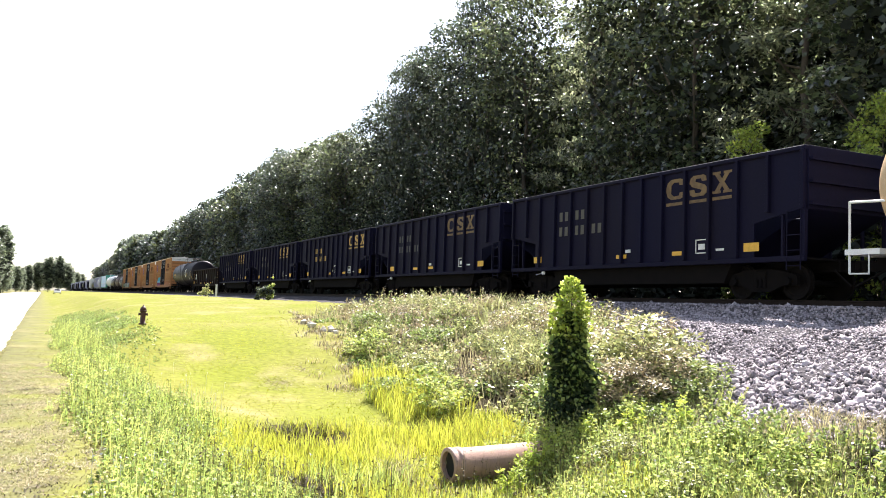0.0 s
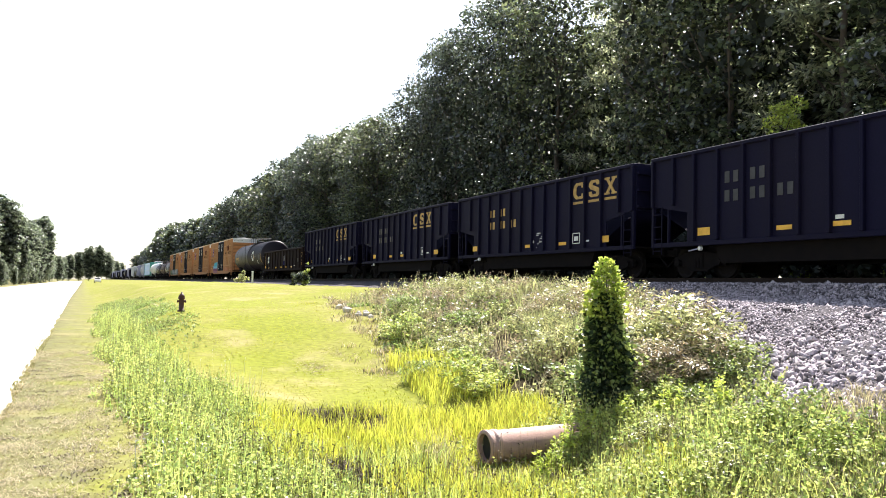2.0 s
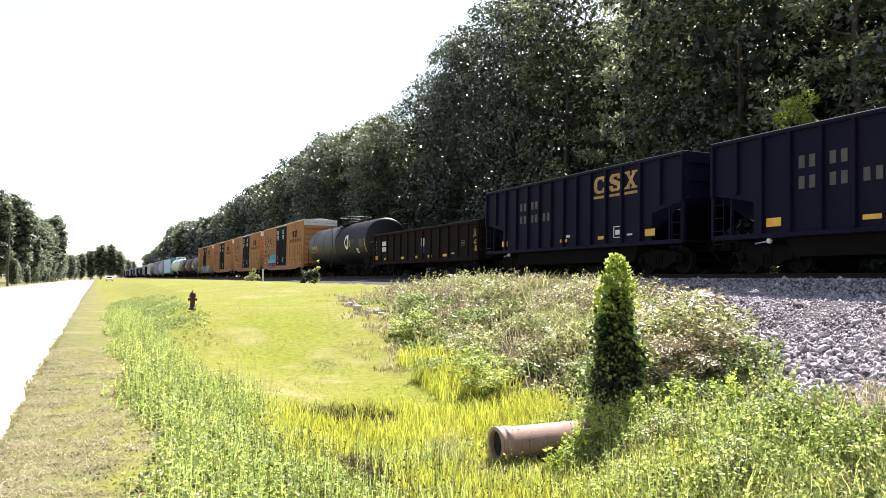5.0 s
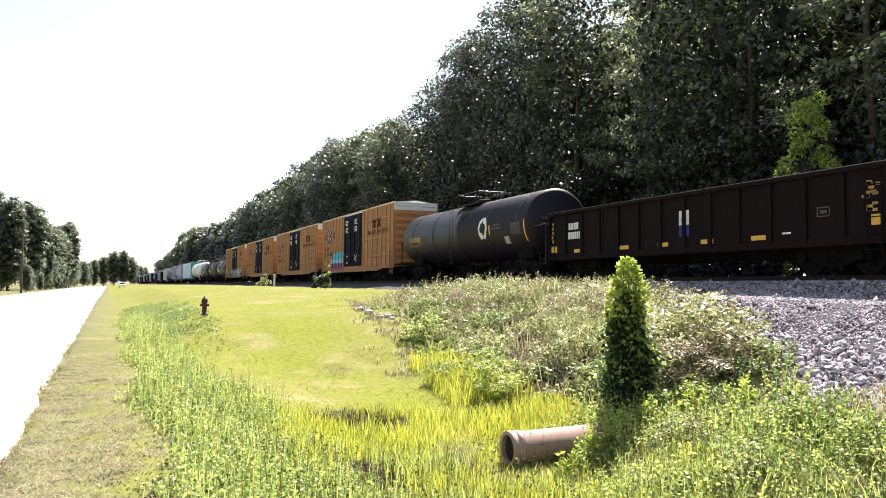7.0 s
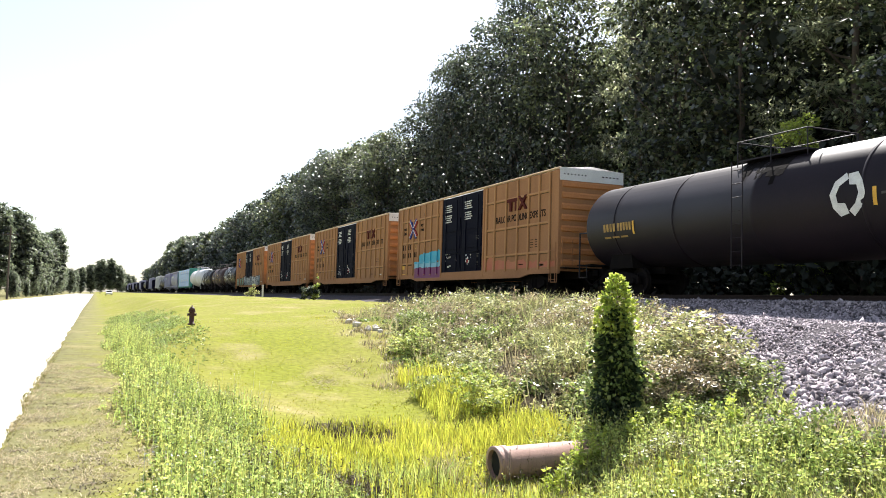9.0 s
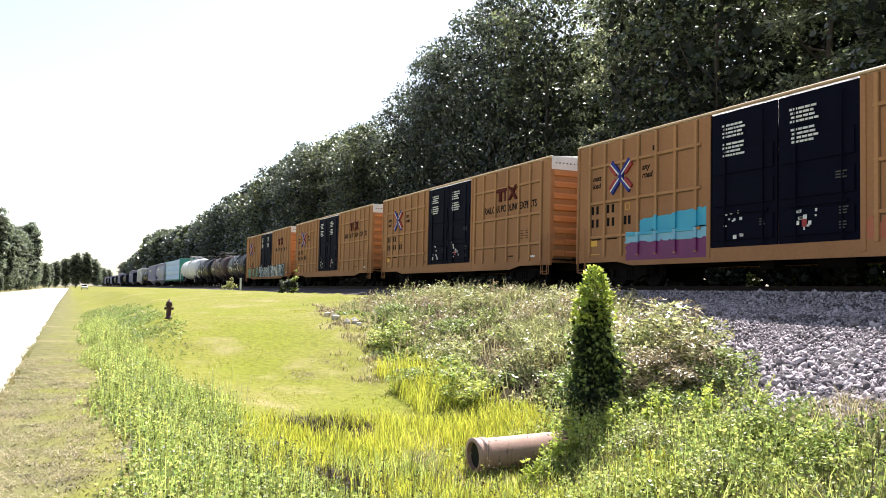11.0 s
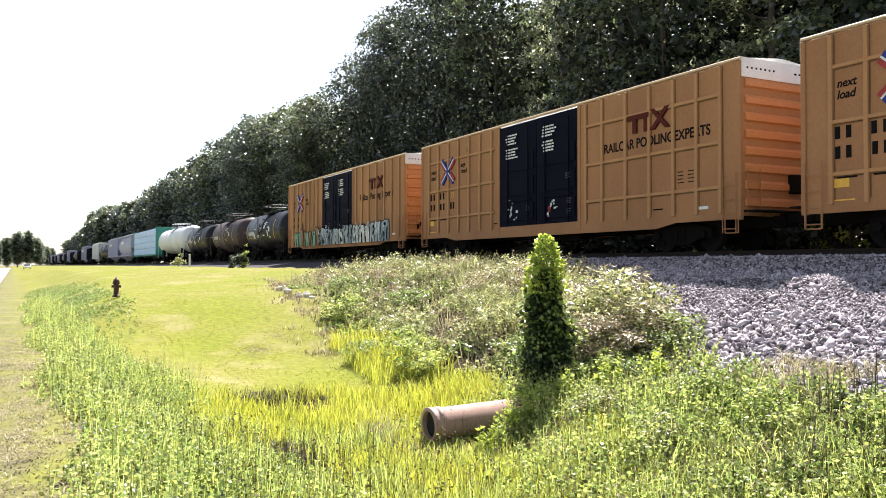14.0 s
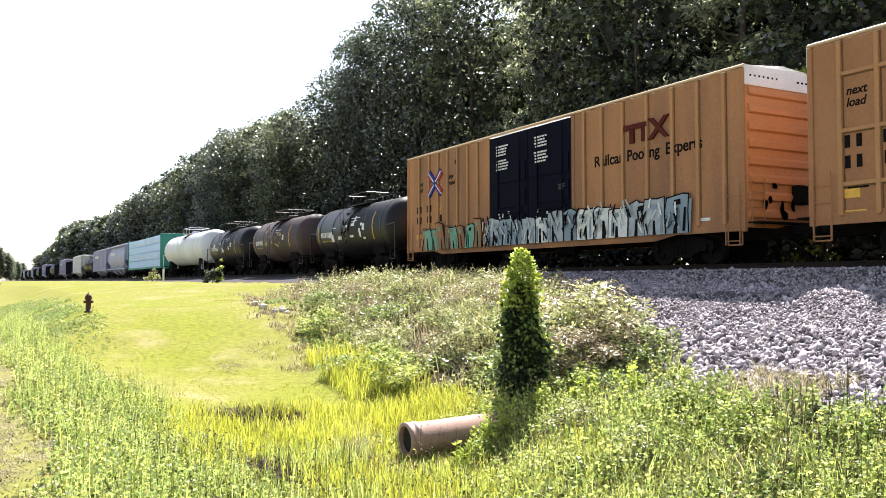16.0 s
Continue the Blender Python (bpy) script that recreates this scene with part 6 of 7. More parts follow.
        weeds(name, x, y, h * top * rng.uniform(0.7, 1.25, len(x)), 13, size, mtl, label, rng, droop=droop, out=out)
    x, y = scatter(5000, 8.0, 14.9, 11.8, 34, rng, slope)
    blades("slope_grass", x, y, rng.uniform(0.25, 0.7, len(x)), rng.uniform(0.005, 0.01, len(x)), rng.uniform(0.2, 0.9, len(x)), M_HAY, "long straw-coloured grass on the embankment slope", rng)
    x, y = scatter(9000, 5.6, 9.0, 11.5, 20, rng, lambda x, y: (x > 5.9 + 0.14 * (y - 12)) & (x < 7.3 + 0.16 * (y - 12)) & (wave(x, y, 2.3, 6) > 0.35))
    blades("foot_grass", x, y, rng.uniform(0.2, 0.7, len(x)), rng.uniform(0.004, 0.009, len(x)), rng.uniform(0.1, 0.6, len(x)), M_GRASS, "tall yellow-green grass at the foot of the slope", rng)
    # arching long grass along the crest and beside the sapling
    cx, cy = rng.uniform(9.6, 13.4, 46), np.zeros(46)
    cy = 13.2 + 2.1 * (cx - 10.2) * (cx > 10.2) + rng.uniform(0, 5, 46)
    k = np.repeat(np.arange(46), 70)
    x, y = cx[k] + rng.normal(0, 0.14, len(k)), cy[k] + rng.normal(0, 0.14, len(k))
    blades("arching_grass", x, y, rng.uniform(0.5, 1.15, len(x)), rng.uniform(0.006, 0.011, len(x)), rng.uniform(0.3, 0.9, len(x)), M_WEED2, "long arching pale green grass on the embankment crest", rng)
    # leafy mounds between the pipe and the ballast
    x, y, out, h = tufts(130, 24, 0.3, 5.9, 10.2, 3.2, 12.2, rng, lambda x, y: (x > 5.6 + 0.12 * (12 - y)) & ~by_pipe(x, y) & (x < 10.4 - 0.05 * (12 - y)))
    weeds("leafy_mounds", x, y, h * rng.uniform(0.45, 0.75, len(x)), 11, 0.075, M_WEED, "bright green leafy mounds at the foot of the ballast", rng, out=out, slim=0.42)
    x, y, out, h = tufts(90, 24, 0.26, 6.4, 10.4, 3.2, 12.4, rng, lambda x, y: ~by_pipe(x, y))
    weeds("dark_mounds", x, y, h * rng.uniform(0.45, 0.7, len(x)), 11, 0.075, M_BRIAR, "darker green leafy clumps at the foot of the ballast", rng, out=out, slim=0.4)
    # slim upright leafy stalks round the pipe and the sapling's foot
    cx, cy = np.array([6.9, 7.25, 7.5, 8.0, 8.6, 6.2, 9.2]), np.array([11.15, 11.3, 11.5, 11.2, 11.0, 10.6, 10.4])
    k = np.repeat(np.arange(7), 9)
    x, y = cx[k] + rng.normal(0, 0.12, len(k)), cy[k] + rng.normal(0, 0.1, len(k))
    weeds("upright_weeds", x, y, rng.uniform(0.35, 0.72, len(x)), 34, 0.11, M_BRIGHT, "slim upright fresh green weeds beside the pipe", rng, stem=0.008, slim=0.2, low=0.3)
    # bare dead stalks at the near end of the bank
    x, y = np.concatenate([8.3 + rng.normal(0, 0.5, 60), 9.3 + rng.normal(0, 0.5, 40)]), np.concatenate([5.7 + rng.normal(0, 0.6, 60), 7.0 + rng.normal(0, 0.5, 40)])
    weeds("dead_stalks", x, y, rng.uniform(0.4, 0.85, len(x)), 5, 0.06, M_STALK, "bare dark dead stalks beside the ballast", rng, stem=0.008)
    # dry tufts along the lawn's edge
    y = rng.uniform(19, 36, 90)
    x = 6.9 + 0.17 * (y - 18.5) + rng.normal(0, 0.35, 90)
    k = np.repeat(np.arange(90), 26)
    x, y = x[k] + rng.normal(0, 0.12, len(k)), y[k] + rng.normal(0, 0.16, len(k))
    blades("dry_edge_tufts", x, y, rng.uniform(0.06, 0.26, len(x)), rng.uniform(0.006, 0.012, len(x)), rng.uniform(0.3, 1.1, len(x)), M_DRY, "dry brownish tufts along the lawn's edge", rng)
    # worn, pale patches on the lawn
    for px, py, r, m in ((6.2, 21.6, 0.3, M_STRAW), (5.5, 20.6, 0.28, M_STRAW), (3.1, 23.5, 0.4, M_TURF), (6.5, 19.2, 0.3, M_STRAW)):
        x, y = px + rng.normal(0, r, 1500), py + rng.normal(0, r * 2.2, 1500)
        blades("worn_patch", x, y, rng.uniform(0.03, 0.06, 1500), rng.uniform(0.008, 0.016, 1500), rng.uniform(0.6, 2.0, 1500), m, "worn pale patch of dead grass on the lawn", rng)
    # dead, muddy clumps in the ditch
    for cx, cy, r in ((3.3, 11.3, 0.4), (4.4, 15.1, 0.5), (3.2, 10.7, 0.35)):
        x, y = cx + rng.normal(0, r, 500), cy + rng.normal(0, r * 0.5, 500)
        blades("dead_clump", x, y, rng.uniform(0.1, 0.3, 500), rng.uniform(0.005, 0.01, 500), rng.uniform(0.5, 1.4, 500), M_STALK, "brown dead grass clump in the muddy ditch", rng)
    # thin dark weeds that also tint the ground for a shaded dip
    x, y = scatter(26000, 0.4, 3.8, 22, 64, rng, lambda x, y: rng.random(len(x)) < np.clip(1.2 - np.hypot((x - 1.9) / 1.5, (y - 36) / 17), 0, 1) * wave(x, y, 1.1) * 1.3)
    weeds("far_verge_weeds", x, y, rng.uniform(0.03, 0.14, len(x)), 4, 0.07, M_BRIAR, "low darker green weeds tinting a shaded dip beside the road", rng)
    # mown lawn
    x, y = scatter(50000, 0.4, 11.5, 12.5, 36, rng, lambda x, y: (x < 6.3 + 0.16 * (y - 12)) & (x > 0.9) & (rng.random(len(x)) < (38 - y) / 18))
    blades("lawn", x, y, rng.uniform(0.02, 0.07, len(x)), rng.uniform(0.006, 0.014, len(x)), rng.uniform(0.3, 1.0, len(x)), M_LAWN, "short mown yellow-green lawn", rng)
    x, y = scatter(40000, -0.98, 1.0, 3.0, 30, rng, lambda x, y: rng.random(len(x)) < (30 - y) / 20)
    blades("shoulder_grass", x, y, rng.uniform(0.02, 0.07, len(x)), rng.uniform(0.004, 0.01, len(x)), rng.uniform(0.5, 1.3, len(x)), M_TURF, "short dry olive grass on the road shoulder", rng)


plant_verge()


def cut_grass():
    """Loose clumps of dry mowings on the road shoulder."""
    rng = np.random.default_rng(19)
    cx, cy = rng.uniform(-0.85, 0.9, 380), 3.2 + 17 * rng.uniform(0, 1, 380) ** 1.3
    k = np.repeat(np.arange(380), 80)
    r = rng.uniform(0.05, 0.22, 380)[k]
    x, y = cx[k] + rng.normal(0, 1, len(k)) * r * 0.55, cy[k] + rng.normal(0, 1, len(k)) * r
    ok = x > -0.95
    x, y = x[ok], y[ok]
    blades("dry_mowings", x, y, rng.uniform(0.03, 0.09, len(x)), rng.uniform(0.003, 0.006, len(x)), rng.uniform(0.8, 2.2, len(x)), M_STRAW, "loose clumps of dry mowings on the road shoulder", rng)
    cx, cy = rng.uniform(-0.8, 0.8, 70), 3.4 + 14 * rng.uniform(0, 1, 70) ** 1.3
    k = np.repeat(np.arange(70), 60)
    x, y = cx[k] + rng.normal(0, 0.09, len(k)), cy[k] + rng.normal(0, 0.06, len(k))
    ok = x > -0.92
    blades("brown_mowings", x[ok], y[ok], rng.uniform(0.03, 0.08, ok.sum()), rng.uniform(0.004, 0.008, ok.sum()), rng.uniform(0.8, 2.2, ok.sum()), M_STALK, "matted brown clumps of old mowings on the road shoulder", rng)


cut_grass()


def sapling():
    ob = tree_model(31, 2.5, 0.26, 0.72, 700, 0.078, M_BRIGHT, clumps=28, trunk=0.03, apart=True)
    rng = np.random.default_rng(32)
    n = 9500
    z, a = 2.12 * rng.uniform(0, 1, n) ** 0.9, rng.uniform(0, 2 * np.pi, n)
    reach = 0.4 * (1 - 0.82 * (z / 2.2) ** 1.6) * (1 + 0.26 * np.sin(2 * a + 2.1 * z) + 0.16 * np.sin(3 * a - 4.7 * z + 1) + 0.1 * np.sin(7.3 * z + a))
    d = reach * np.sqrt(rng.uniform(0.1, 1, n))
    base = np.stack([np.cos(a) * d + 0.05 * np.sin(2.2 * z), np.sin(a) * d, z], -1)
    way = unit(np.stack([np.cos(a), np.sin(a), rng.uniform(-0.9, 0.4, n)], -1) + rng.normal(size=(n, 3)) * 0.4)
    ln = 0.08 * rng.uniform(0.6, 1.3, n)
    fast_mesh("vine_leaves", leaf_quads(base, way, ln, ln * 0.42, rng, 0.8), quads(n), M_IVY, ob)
    # paler leaves on the vines' outside: the lit edges put in as colour
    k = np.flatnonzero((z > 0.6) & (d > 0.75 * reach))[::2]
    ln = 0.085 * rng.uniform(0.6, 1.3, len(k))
    fast_mesh("lit_side_leaves", leaf_quads(base[k] * np.stack([rng.uniform(1.0, 1.6, len(k))] * 2 + [np.ones(len(k))], -1), way[k], ln, ln * 0.4, rng, 0.8), quads(len(k)), M_BRIAR, ob)
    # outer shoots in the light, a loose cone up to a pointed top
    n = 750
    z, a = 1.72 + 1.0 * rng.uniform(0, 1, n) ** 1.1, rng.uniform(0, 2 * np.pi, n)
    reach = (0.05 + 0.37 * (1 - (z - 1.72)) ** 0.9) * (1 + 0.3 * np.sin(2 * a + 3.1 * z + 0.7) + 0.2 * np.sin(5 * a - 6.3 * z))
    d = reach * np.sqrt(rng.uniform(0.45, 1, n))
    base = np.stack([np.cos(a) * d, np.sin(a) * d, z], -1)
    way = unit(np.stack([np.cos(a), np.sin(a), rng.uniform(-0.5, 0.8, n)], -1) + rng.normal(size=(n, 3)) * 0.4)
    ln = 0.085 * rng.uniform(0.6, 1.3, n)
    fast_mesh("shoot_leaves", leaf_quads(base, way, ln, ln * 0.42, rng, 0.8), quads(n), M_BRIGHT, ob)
    ob.name = "sapling"
    ob.matrix_basis = Matrix.Translation((8.3, 12.2, float(ground_z(8.3, 12.2))))
    tagged(ob, "slim sapling with bright top leaves and dark vines below", "sapling")


sapling()


def brambles():
    """Bushy mounds of weeds and briars on the slope."""
    rnd = random.Random(14)
    kinds = [tree_model(41, 1.2, 0.8, 0.02, 2900, 0.11, M_WEED2, clumps=34, trunk=0.015, slim=0.18), tree_model(42, 1.25, 0.75, 0.02, 3000, 0.1, M_DRY, clumps=32, trunk=0.015, slim=0.16),
             tree_model(43, 1.0, 0.8, 0.02, 2600, 0.1, M_BRIAR, clumps=34, trunk=0.015, slim=0.22), tree_model(44, 0.8, 0.6, 0.02, 1900, 0.07, M_WEED, clumps=22, trunk=0.012)]
    labels = ["pale green bramble bush on the embankment slope", "dry brown bramble bush on the embankment slope", "dark green briar bush on the embankment slope", "bright green weed bush at the foot of the slope"]
    spots = [(9.3, 12.6, 1, 1.0), (9.9, 13.2, 0, 0.9), (10.4, 14.4, 1, 0.95), (9.0, 13.8, 2, 0.9), (11.2, 16.2, 1, 0.9), (12.0, 18.5, 1, 1.0), (12.6, 20.5, 0, 1.0), (11.6, 20.0, 1, 0.95), (10.6, 18.0, 0, 0.8),
             (12.9, 23.5, 1, 0.9), (12.0, 24.0, 0, 0.9), (10.2, 22.0, 2, 0.8), (8.6, 19.0, 0, 0.8), (8.0, 17.0, 3, 1.2), (7.4, 15.5, 3, 1.2), (7.2, 17.8, 2, 0.7), (8.4, 22.5, 3, 1.1), (11.0, 26.0, 1, 0.8), (12.4, 28.0, 0, 0.8),
             (10.2, 12.3, 1, 1.25), (10.7, 12.9, 0, 1.4), (10.9, 13.6, 0, 1.3), (11.3, 14.2, 1, 1.2), (9.7, 12.0, 1, 1.1), (10.9, 12.3, 2, 1.1), (10.1, 13.4, 0, 1.4), (10.4, 11.7, 2, 0.9), (9.8, 12.8, 2, 1.2),
             (10.0, 26.5, 2, 0.8), (9.5, 15.8, 0, 0.9), (8.9, 11.6, 3, 1.0), (9.4, 11.0, 2, 0.6), (9.0, 9.3, 3, 0.9), (8.7, 7.6, 3, 0.8), (9.2, 6.4, 3, 0.9), (7.6, 8.4, 0, 0.5), (7.9, 10.2, 0, 0.5)]
    used = set()
    for x, y, k, s in spots:
        at = Matrix.Translation((x, y, float(ground_z(x, y)) - 0.03)) @ Euler((0, 0, rnd.uniform(0, 6.28))).to_matrix().to_4x4()
        if k in used:
            ob = copy_thing(kinds[k], at)
        else:
            ob = kinds[k]
            ob.matrix_basis = at
            used.add(k)
        ob.name = "bush"
        s *= rnd.uniform(0.85, 1.1)
        ob.scale = (s, s, s * 0.68)
        tagged(ob, labels[k], "bush", "bushes on the slope")


brambles()


def young_tree(x, y, z, h, r, n):
    ob = tree_model(int(h * 10), h, r, 0.15, n * 3, 0.13, M_BRIGHT, clumps=46, trunk=0.08)
    ob.name = "young_tree"
    ob.matrix_basis = Matrix.Translation((x, y, z))
    tagged(ob, "sunlit yellow-green young tree behind the track", "tree")


young_tree(24, 23.7, 1.0, 7.6, 1.15, 1900)
young_tree(24.3, 18.2, 1.0, 7.9, 1.2, 1700)


# ---- small things ----
def hydrant():
    ob = tagged(new("fire_hydrant"), "dark red cast-iron fire hydrant standing in the mown grass", "fire hydrant")
    ob.location = (3.07, 29.6, float(ground_z(3.07, 29.6)) + 0.02)
    ob.scale = (0.84, 0.84, 0.84)
    smooth(part("barrel", lathe(bmesh.new(), [(0, 0.15), (0.06, 0.15), (0.07, 0.1), (0.5, 0.1), (0.52, 0.14), (0.57, 0.14)], 16, "Z"), M_HYDRANT, ob))
    smooth(part("bonnet", lathe(bmesh.new(), [(0.57, 0.13), (0.66, 0.11), (0.72, 0.06), (0.73, 0.03), (0.79, 0.03)], 16, "Z"), M_HYDRANT, ob))
    for a, r in ((0, 0.05), (180, 0.05), (90, 0.07)):
        bm = bmesh.new()
        d = Vector((math.cos(radians(a)), -math.sin(radians(a)), 0))
        rod(bm, d * 0.08 + Vector((0, 0, 0.42)), d * 0.15 + Vector((0, 0, 0.42)), r, seg=10)
        rod(bm, d * 0.15 + Vector((0, 0, 0.42)), d * 0.175 + Vector((0, 0, 0.42)), r * 1.25, seg=8)
        part("outlet", bm, M_HYDRANT, ob)


def pipe():
    ob = tagged(new("culvert_pipe"), "weathered pinkish culvert pipe lying half hidden in the ditch weeds", "culvert pipe")
    bm = bmesh.new()
    seg = 28
    prof = [(0, 0.21), (0, 0.265), (0.06, 0.265), (0.07, 0.25), (0.12, 0.25), (0.13, 0.265), (0.2, 0.265), (0.22, 0.245), (4.2, 0.245), (4.2, 0.21), (0, 0.21)]
    rings = []
    for a, r in prof:
        rings.append([bm.verts.new((r * math.cos(2 * math.pi * k / seg), a, r * math.sin(2 * math.pi * k / seg))) for k in range(seg)])
    for p, q in zip(rings, rings[1:]):
        for k in range(seg):
            bm.faces.new((p[k], p[(k + 1) % seg], q[(k + 1) % seg], q[k]))
    bmesh.ops.recalc_face_normals(bm, faces=bm.faces)
    smooth(part("tube", bm, M_PIPE, ob))
    # dark disc just inside the mouth, painting the shade of the hollow
    part("mouth_shade", lathe(bmesh.new(), [(0.07, 0.208), (0.2, 0.208)], 20, "Y"), M_DARK, ob)
    ob.matrix_basis = look((5.72, 11.6, -0.84), (8.2, 11.62, -0.76)) @ pose(0, 0, 0, -90, 0, 0)


hydrant()
pipe()


def trackside():
    x, y = 13.2, 72.0
    post = tagged(new("marker_post"), "short white trackside marker post in the grass", "post")
    post.location = (x, y, float(ground_z(x, y)) - 0.05)
    part("shaft", boxed(-0.07, 0.07, -0.07, 0.07, 0, 1.05, bevel=0.015), M_WHITE, post)
    part("cap", boxed(-0.09, 0.09, -0.09, 0.09, 1.05, 1.12, bevel=0.02), M_WHITE, post)
    for x, y, h, r, n, m, label in ((12.4, 72.5, 0.8, 0.5, 500, M_WEED2, "small pale bush beside the marker post"), (12.6, 52.6, 1.0, 0.55, 900, M_LEAF, "small dark bush at the edge of the lawn"),
                                    (21.5, 25.2, 0.8, 0.25, 300, M_WEED2, "pale bush glimpsed behind the track"), (21.7, 22.6, 0.7, 0.2, 200, M_WEED2, "pale bush glimpsed behind the track"),
                                    (12.95, 52.4, 1.25, 0.22, 300, M_WEED, "thin upright green bush at the edge of the lawn")):
        b = tree_model(int(y * 10), h, r, 0.05, n, 0.14, m, clumps=14, trunk=0.02)
        b.name = "bush"
        b.matrix_basis = Matrix.Translation((x, y, float(ground_z(x, y))))
        tagged(b, label, "bush")
    pole = tagged(new("utility_pole"), "weathered wooden utility pole with a crossarm", "utility pole")
    pole.location = (-12.95, 150, 0)
    part("shaft", rod(bmesh.new(), (0, 0, -0.3), (0, 0, 11.4), 0.17, 0.11, 10), M_BARK, pole)
    part("crossarm", boxed(-1.2, 1.2, -0.06, 0.06, 10.3, 10.45), M_BARK, pole)
    for q in (-1.05, -0.4, 0.4, 1.05):
        part("insulator", rod(bmesh.new(), (q, 0, 10.45), (q, 0, 10.62), 0.04, 0.03, 8), M_GREY, pole)


trackside()


def far_car():
    ob = tagged(new("car"), "small white car parked far down the verge", "car")
    ob.location = (3.7, 260, float(ground_z(3.7, 260)))
    bm = bmesh.new()
    plate(bm, [(-2.2, 0.3), (-2.2, 0.75), (-1.3, 0.95), (-0.6, 1.45), (1.1, 1.45), (1.8, 0.98), (2.2, 0.9), (2.2, 0.3)], -0.85, 0.85)
    bmesh.ops.bevel(bm, geom=bm.edges[:], offset=0.06, segments=2, affect="EDGES")
    part("body", bm, M_CARPAINT, ob)
    part("windscreen", boxed(-0.7, 0.7, -1.25, -0.7, 0.98, 1.36), M_GLASS, ob)
    for sx in (-0.8, 0.8):
        for yy in (-1.35, 1.35):
            part("wheel", rod(bmesh.new(), (sx - 0.1, yy, 0.31), (sx + 0.1, yy, 0.31), 0.31, seg=14), M_INK, ob)


far_car()


def rubble():
    rng = random.Random(9)
    for k in range(9):
        x, y = 8.55 + rng.uniform(-0.3, 0.3), 27.4 + rng.uniform(-1.5, 1.5)
        bm = bmesh.new()
        s = rng.uniform(0.08, 0.2)
        bmesh.ops.create_icosphere(bm, subdivisions=1, radius=s)
        for v in bm.verts:
            v.co *= rng.uniform(0.7, 1.15)
            v.co.z *= 0.85
        ob = part("rubble_stone", bm, M_CONCRETE)
        ob.location = (x, y, float(ground_z(x, y)) + s * 0.2)
        tagged(ob, "pale broken rubble stone in the grass", "stone", "rubble by the slope")


rubble()


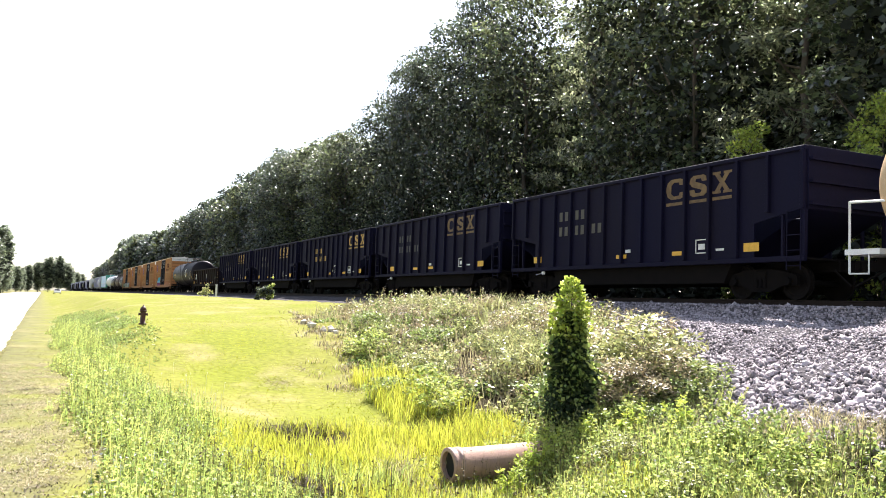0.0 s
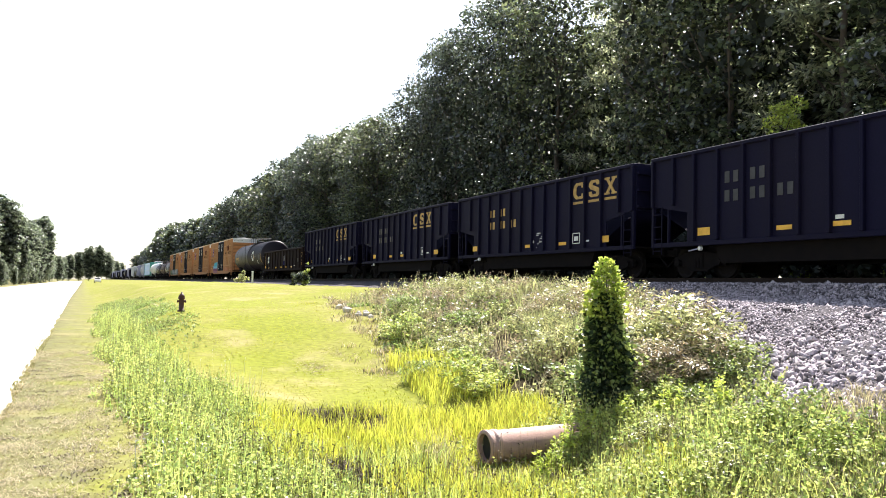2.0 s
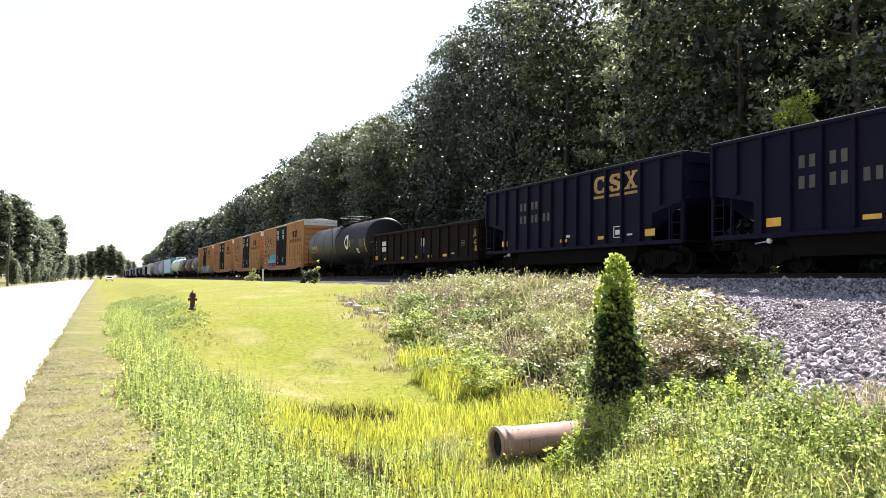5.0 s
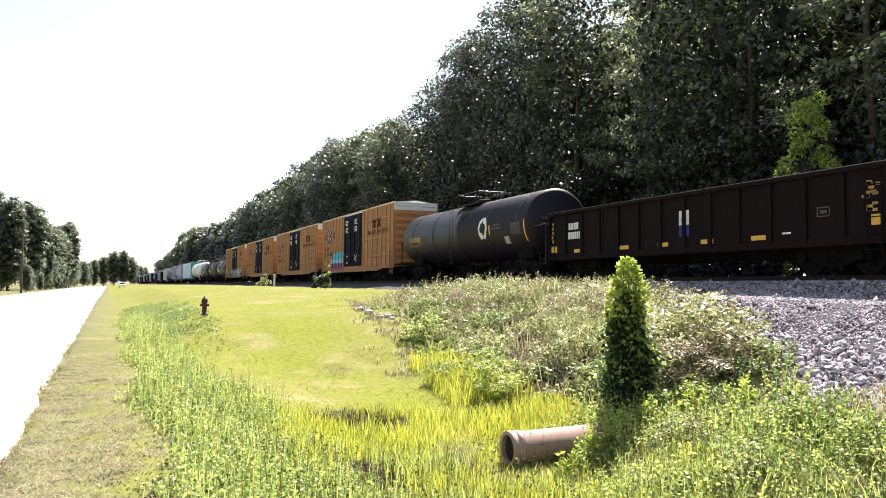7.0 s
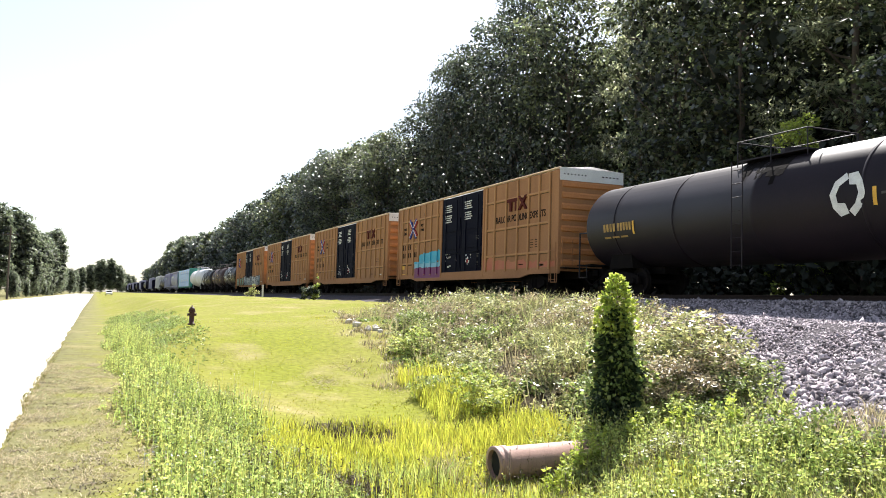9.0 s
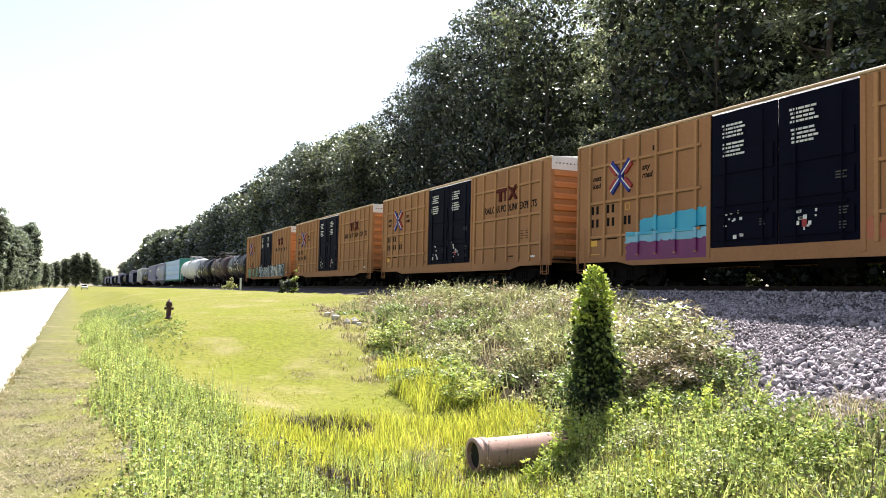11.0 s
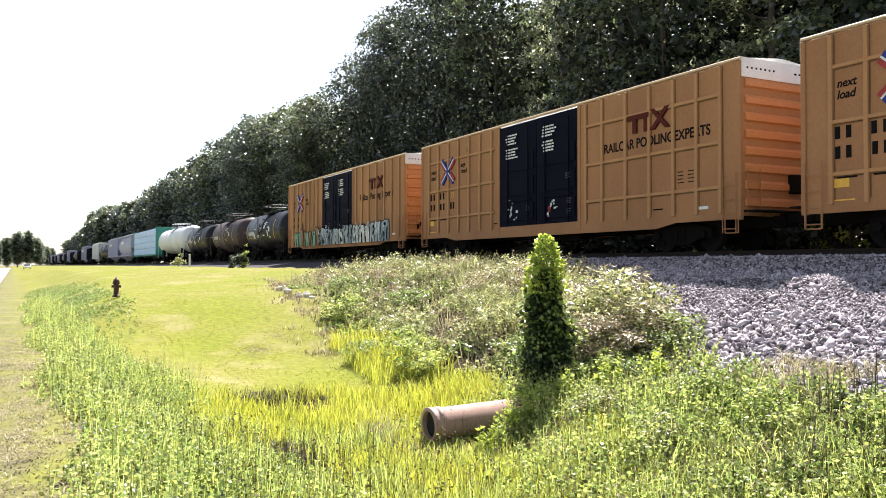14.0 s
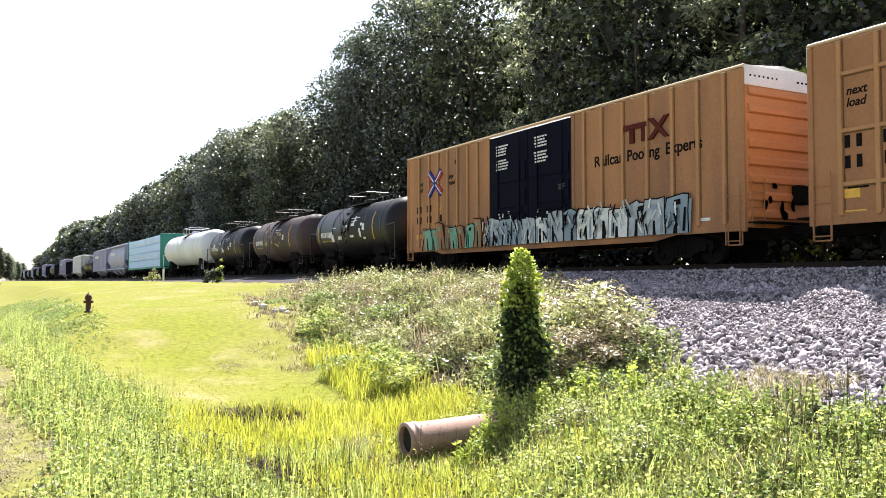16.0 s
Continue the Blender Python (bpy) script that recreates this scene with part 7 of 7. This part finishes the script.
def stones():
    rng = np.random.default_rng(11)
    v0 = np.array([(1, 0, 0), (-1, 0, 0), (0, 1, 0), (0, -1, 0), (0, 0, 1), (0, 0, -1)], float)
    f0 = np.array([(0, 2, 4), (2, 1, 4), (1, 3, 4), (3, 0, 4), (2, 0, 5), (1, 2, 5), (3, 1, 5), (0, 3, 5)])
    n = 96000
    x, y = rng.uniform(9.0, 16.9, n), rng.uniform(3.0, 26.0, n)
    keep = (y < 12.8 + 2.1 * np.maximum(x - 10.2, 0)) & (x > 9.6 + 0.3 * np.sin(y) + rng.uniform(-0.5, 0.3, n))
    x, y = x[keep], y[keep]
    n = len(x)
    z = np.maximum(ground_z(x, y), np.interp(x, (15.5, 15.55, 16.35, 16.7), (-9, BED - 0.42, BED, BED + 0.01)))
    r = rng.uniform(0.017, 0.043, n) * (1 + 1.2 * (rng.random(n) < np.clip((12.8 - x) / 9, 0.01, 0.22)))
    shape = (v0[None] * (1 + rng.uniform(-0.45, 0.4, (n, len(v0), 1))) + rng.uniform(-0.35, 0.35, (n, len(v0), 3))) * rng.uniform(0.6, 1.25, (n, 1, 3)) * r[:, None, None]
    a = rng.uniform(0, 6.28, n)
    b = rng.uniform(-0.8, 0.8, n)
    c, s = np.cos(b)[:, None], np.sin(b)[:, None]
    shape = np.stack([shape[..., 0], shape[..., 1] * c - shape[..., 2] * s, shape[..., 1] * s + shape[..., 2] * c], -1)
    c, s = np.cos(a)[:, None], np.sin(a)[:, None]
    shape = np.stack([shape[..., 0] * c - shape[..., 1] * s, shape[..., 0] * s + shape[..., 1] * c, shape[..., 2]], -1)
    V = shape + np.stack([x, y, z + r * 0.35], -1)[:, None, :]
    F = f0[None] + (np.arange(n) * len(v0))[:, None, None]
    tagged(fast_mesh("ballast_stones", V.reshape(-1, 3), F.reshape(-1, 3), M_STONE), "pale grey crushed ballast stones on the bank", "ballast", kind="stuff")


stones()


def litter():
    """A scrap of white paper lying in the ditch."""
    rng = random.Random(2)
    bm = bmesh.new()
    bmesh.ops.create_icosphere(bm, subdivisions=2, radius=0.07)
    for v in bm.verts:
        v.co *= rng.uniform(0.6, 1.25)
        v.co.z *= 0.6
    ob = part("paper_scrap", bm, M_WHITE)
    ob.location = (2.52, 9.3, float(ground_z(2.52, 9.3)) + 0.05)
    tagged(ob, "crumpled white paper scrap caught in the ditch grass", "litter")


litter()


def loose_stones():
    """The nearest, largest stones of the bank, one by one."""
    rng = random.Random(3)
    meshes = []
    for k in range(6):
        bm = bmesh.new()
        bmesh.ops.create_icosphere(bm, subdivisions=1, radius=0.06)
        for v in bm.verts:
            v.co *= rng.uniform(0.45, 1.5)
            v.co.z *= 0.7
        me = bpy.data.meshes.new("stone")
        bm.to_mesh(me)
        bm.free()
        me.materials.append(M_STONE)
        meshes.append(me)
    bed = bpy.data.objects["track_bed"]
    for k in range(290):
        x, y = rng.uniform(9.9, 12.6), rng.uniform(4.5, 12.2)
        ob = new("stone", meshes[k % 6])
        ob.parent = bed
        ob.location = (x, y, float(ground_z(x, y)) + 0.04)
        ob.rotation_euler = (rng.uniform(-0.5, 0.5), rng.uniform(-0.5, 0.5), rng.uniform(0, 6.28))
        q = rng.uniform(0.6, 1.4)
        ob.scale = (q, q * rng.uniform(0.8, 1.2), q)


loose_stones()


# ---- movement ----
def motions():
    times = [k * 0.5 for k in range(33)]
    for car, y in TRAIN:
        walk(car, [(t, pose(TRACK, y - SPEED * t, RAIL)) for t in times])
    step = 1 / FPS
    turn = math.degrees(SPEED * step / 0.46)
    for w, y in TURNING:
        if w.parent.location.y > -260:
            walk(w, [(k * step, pose(0, y, 0.46, k * turn, 0, 0)) for k in range(16 * FPS + 1)])


motions()
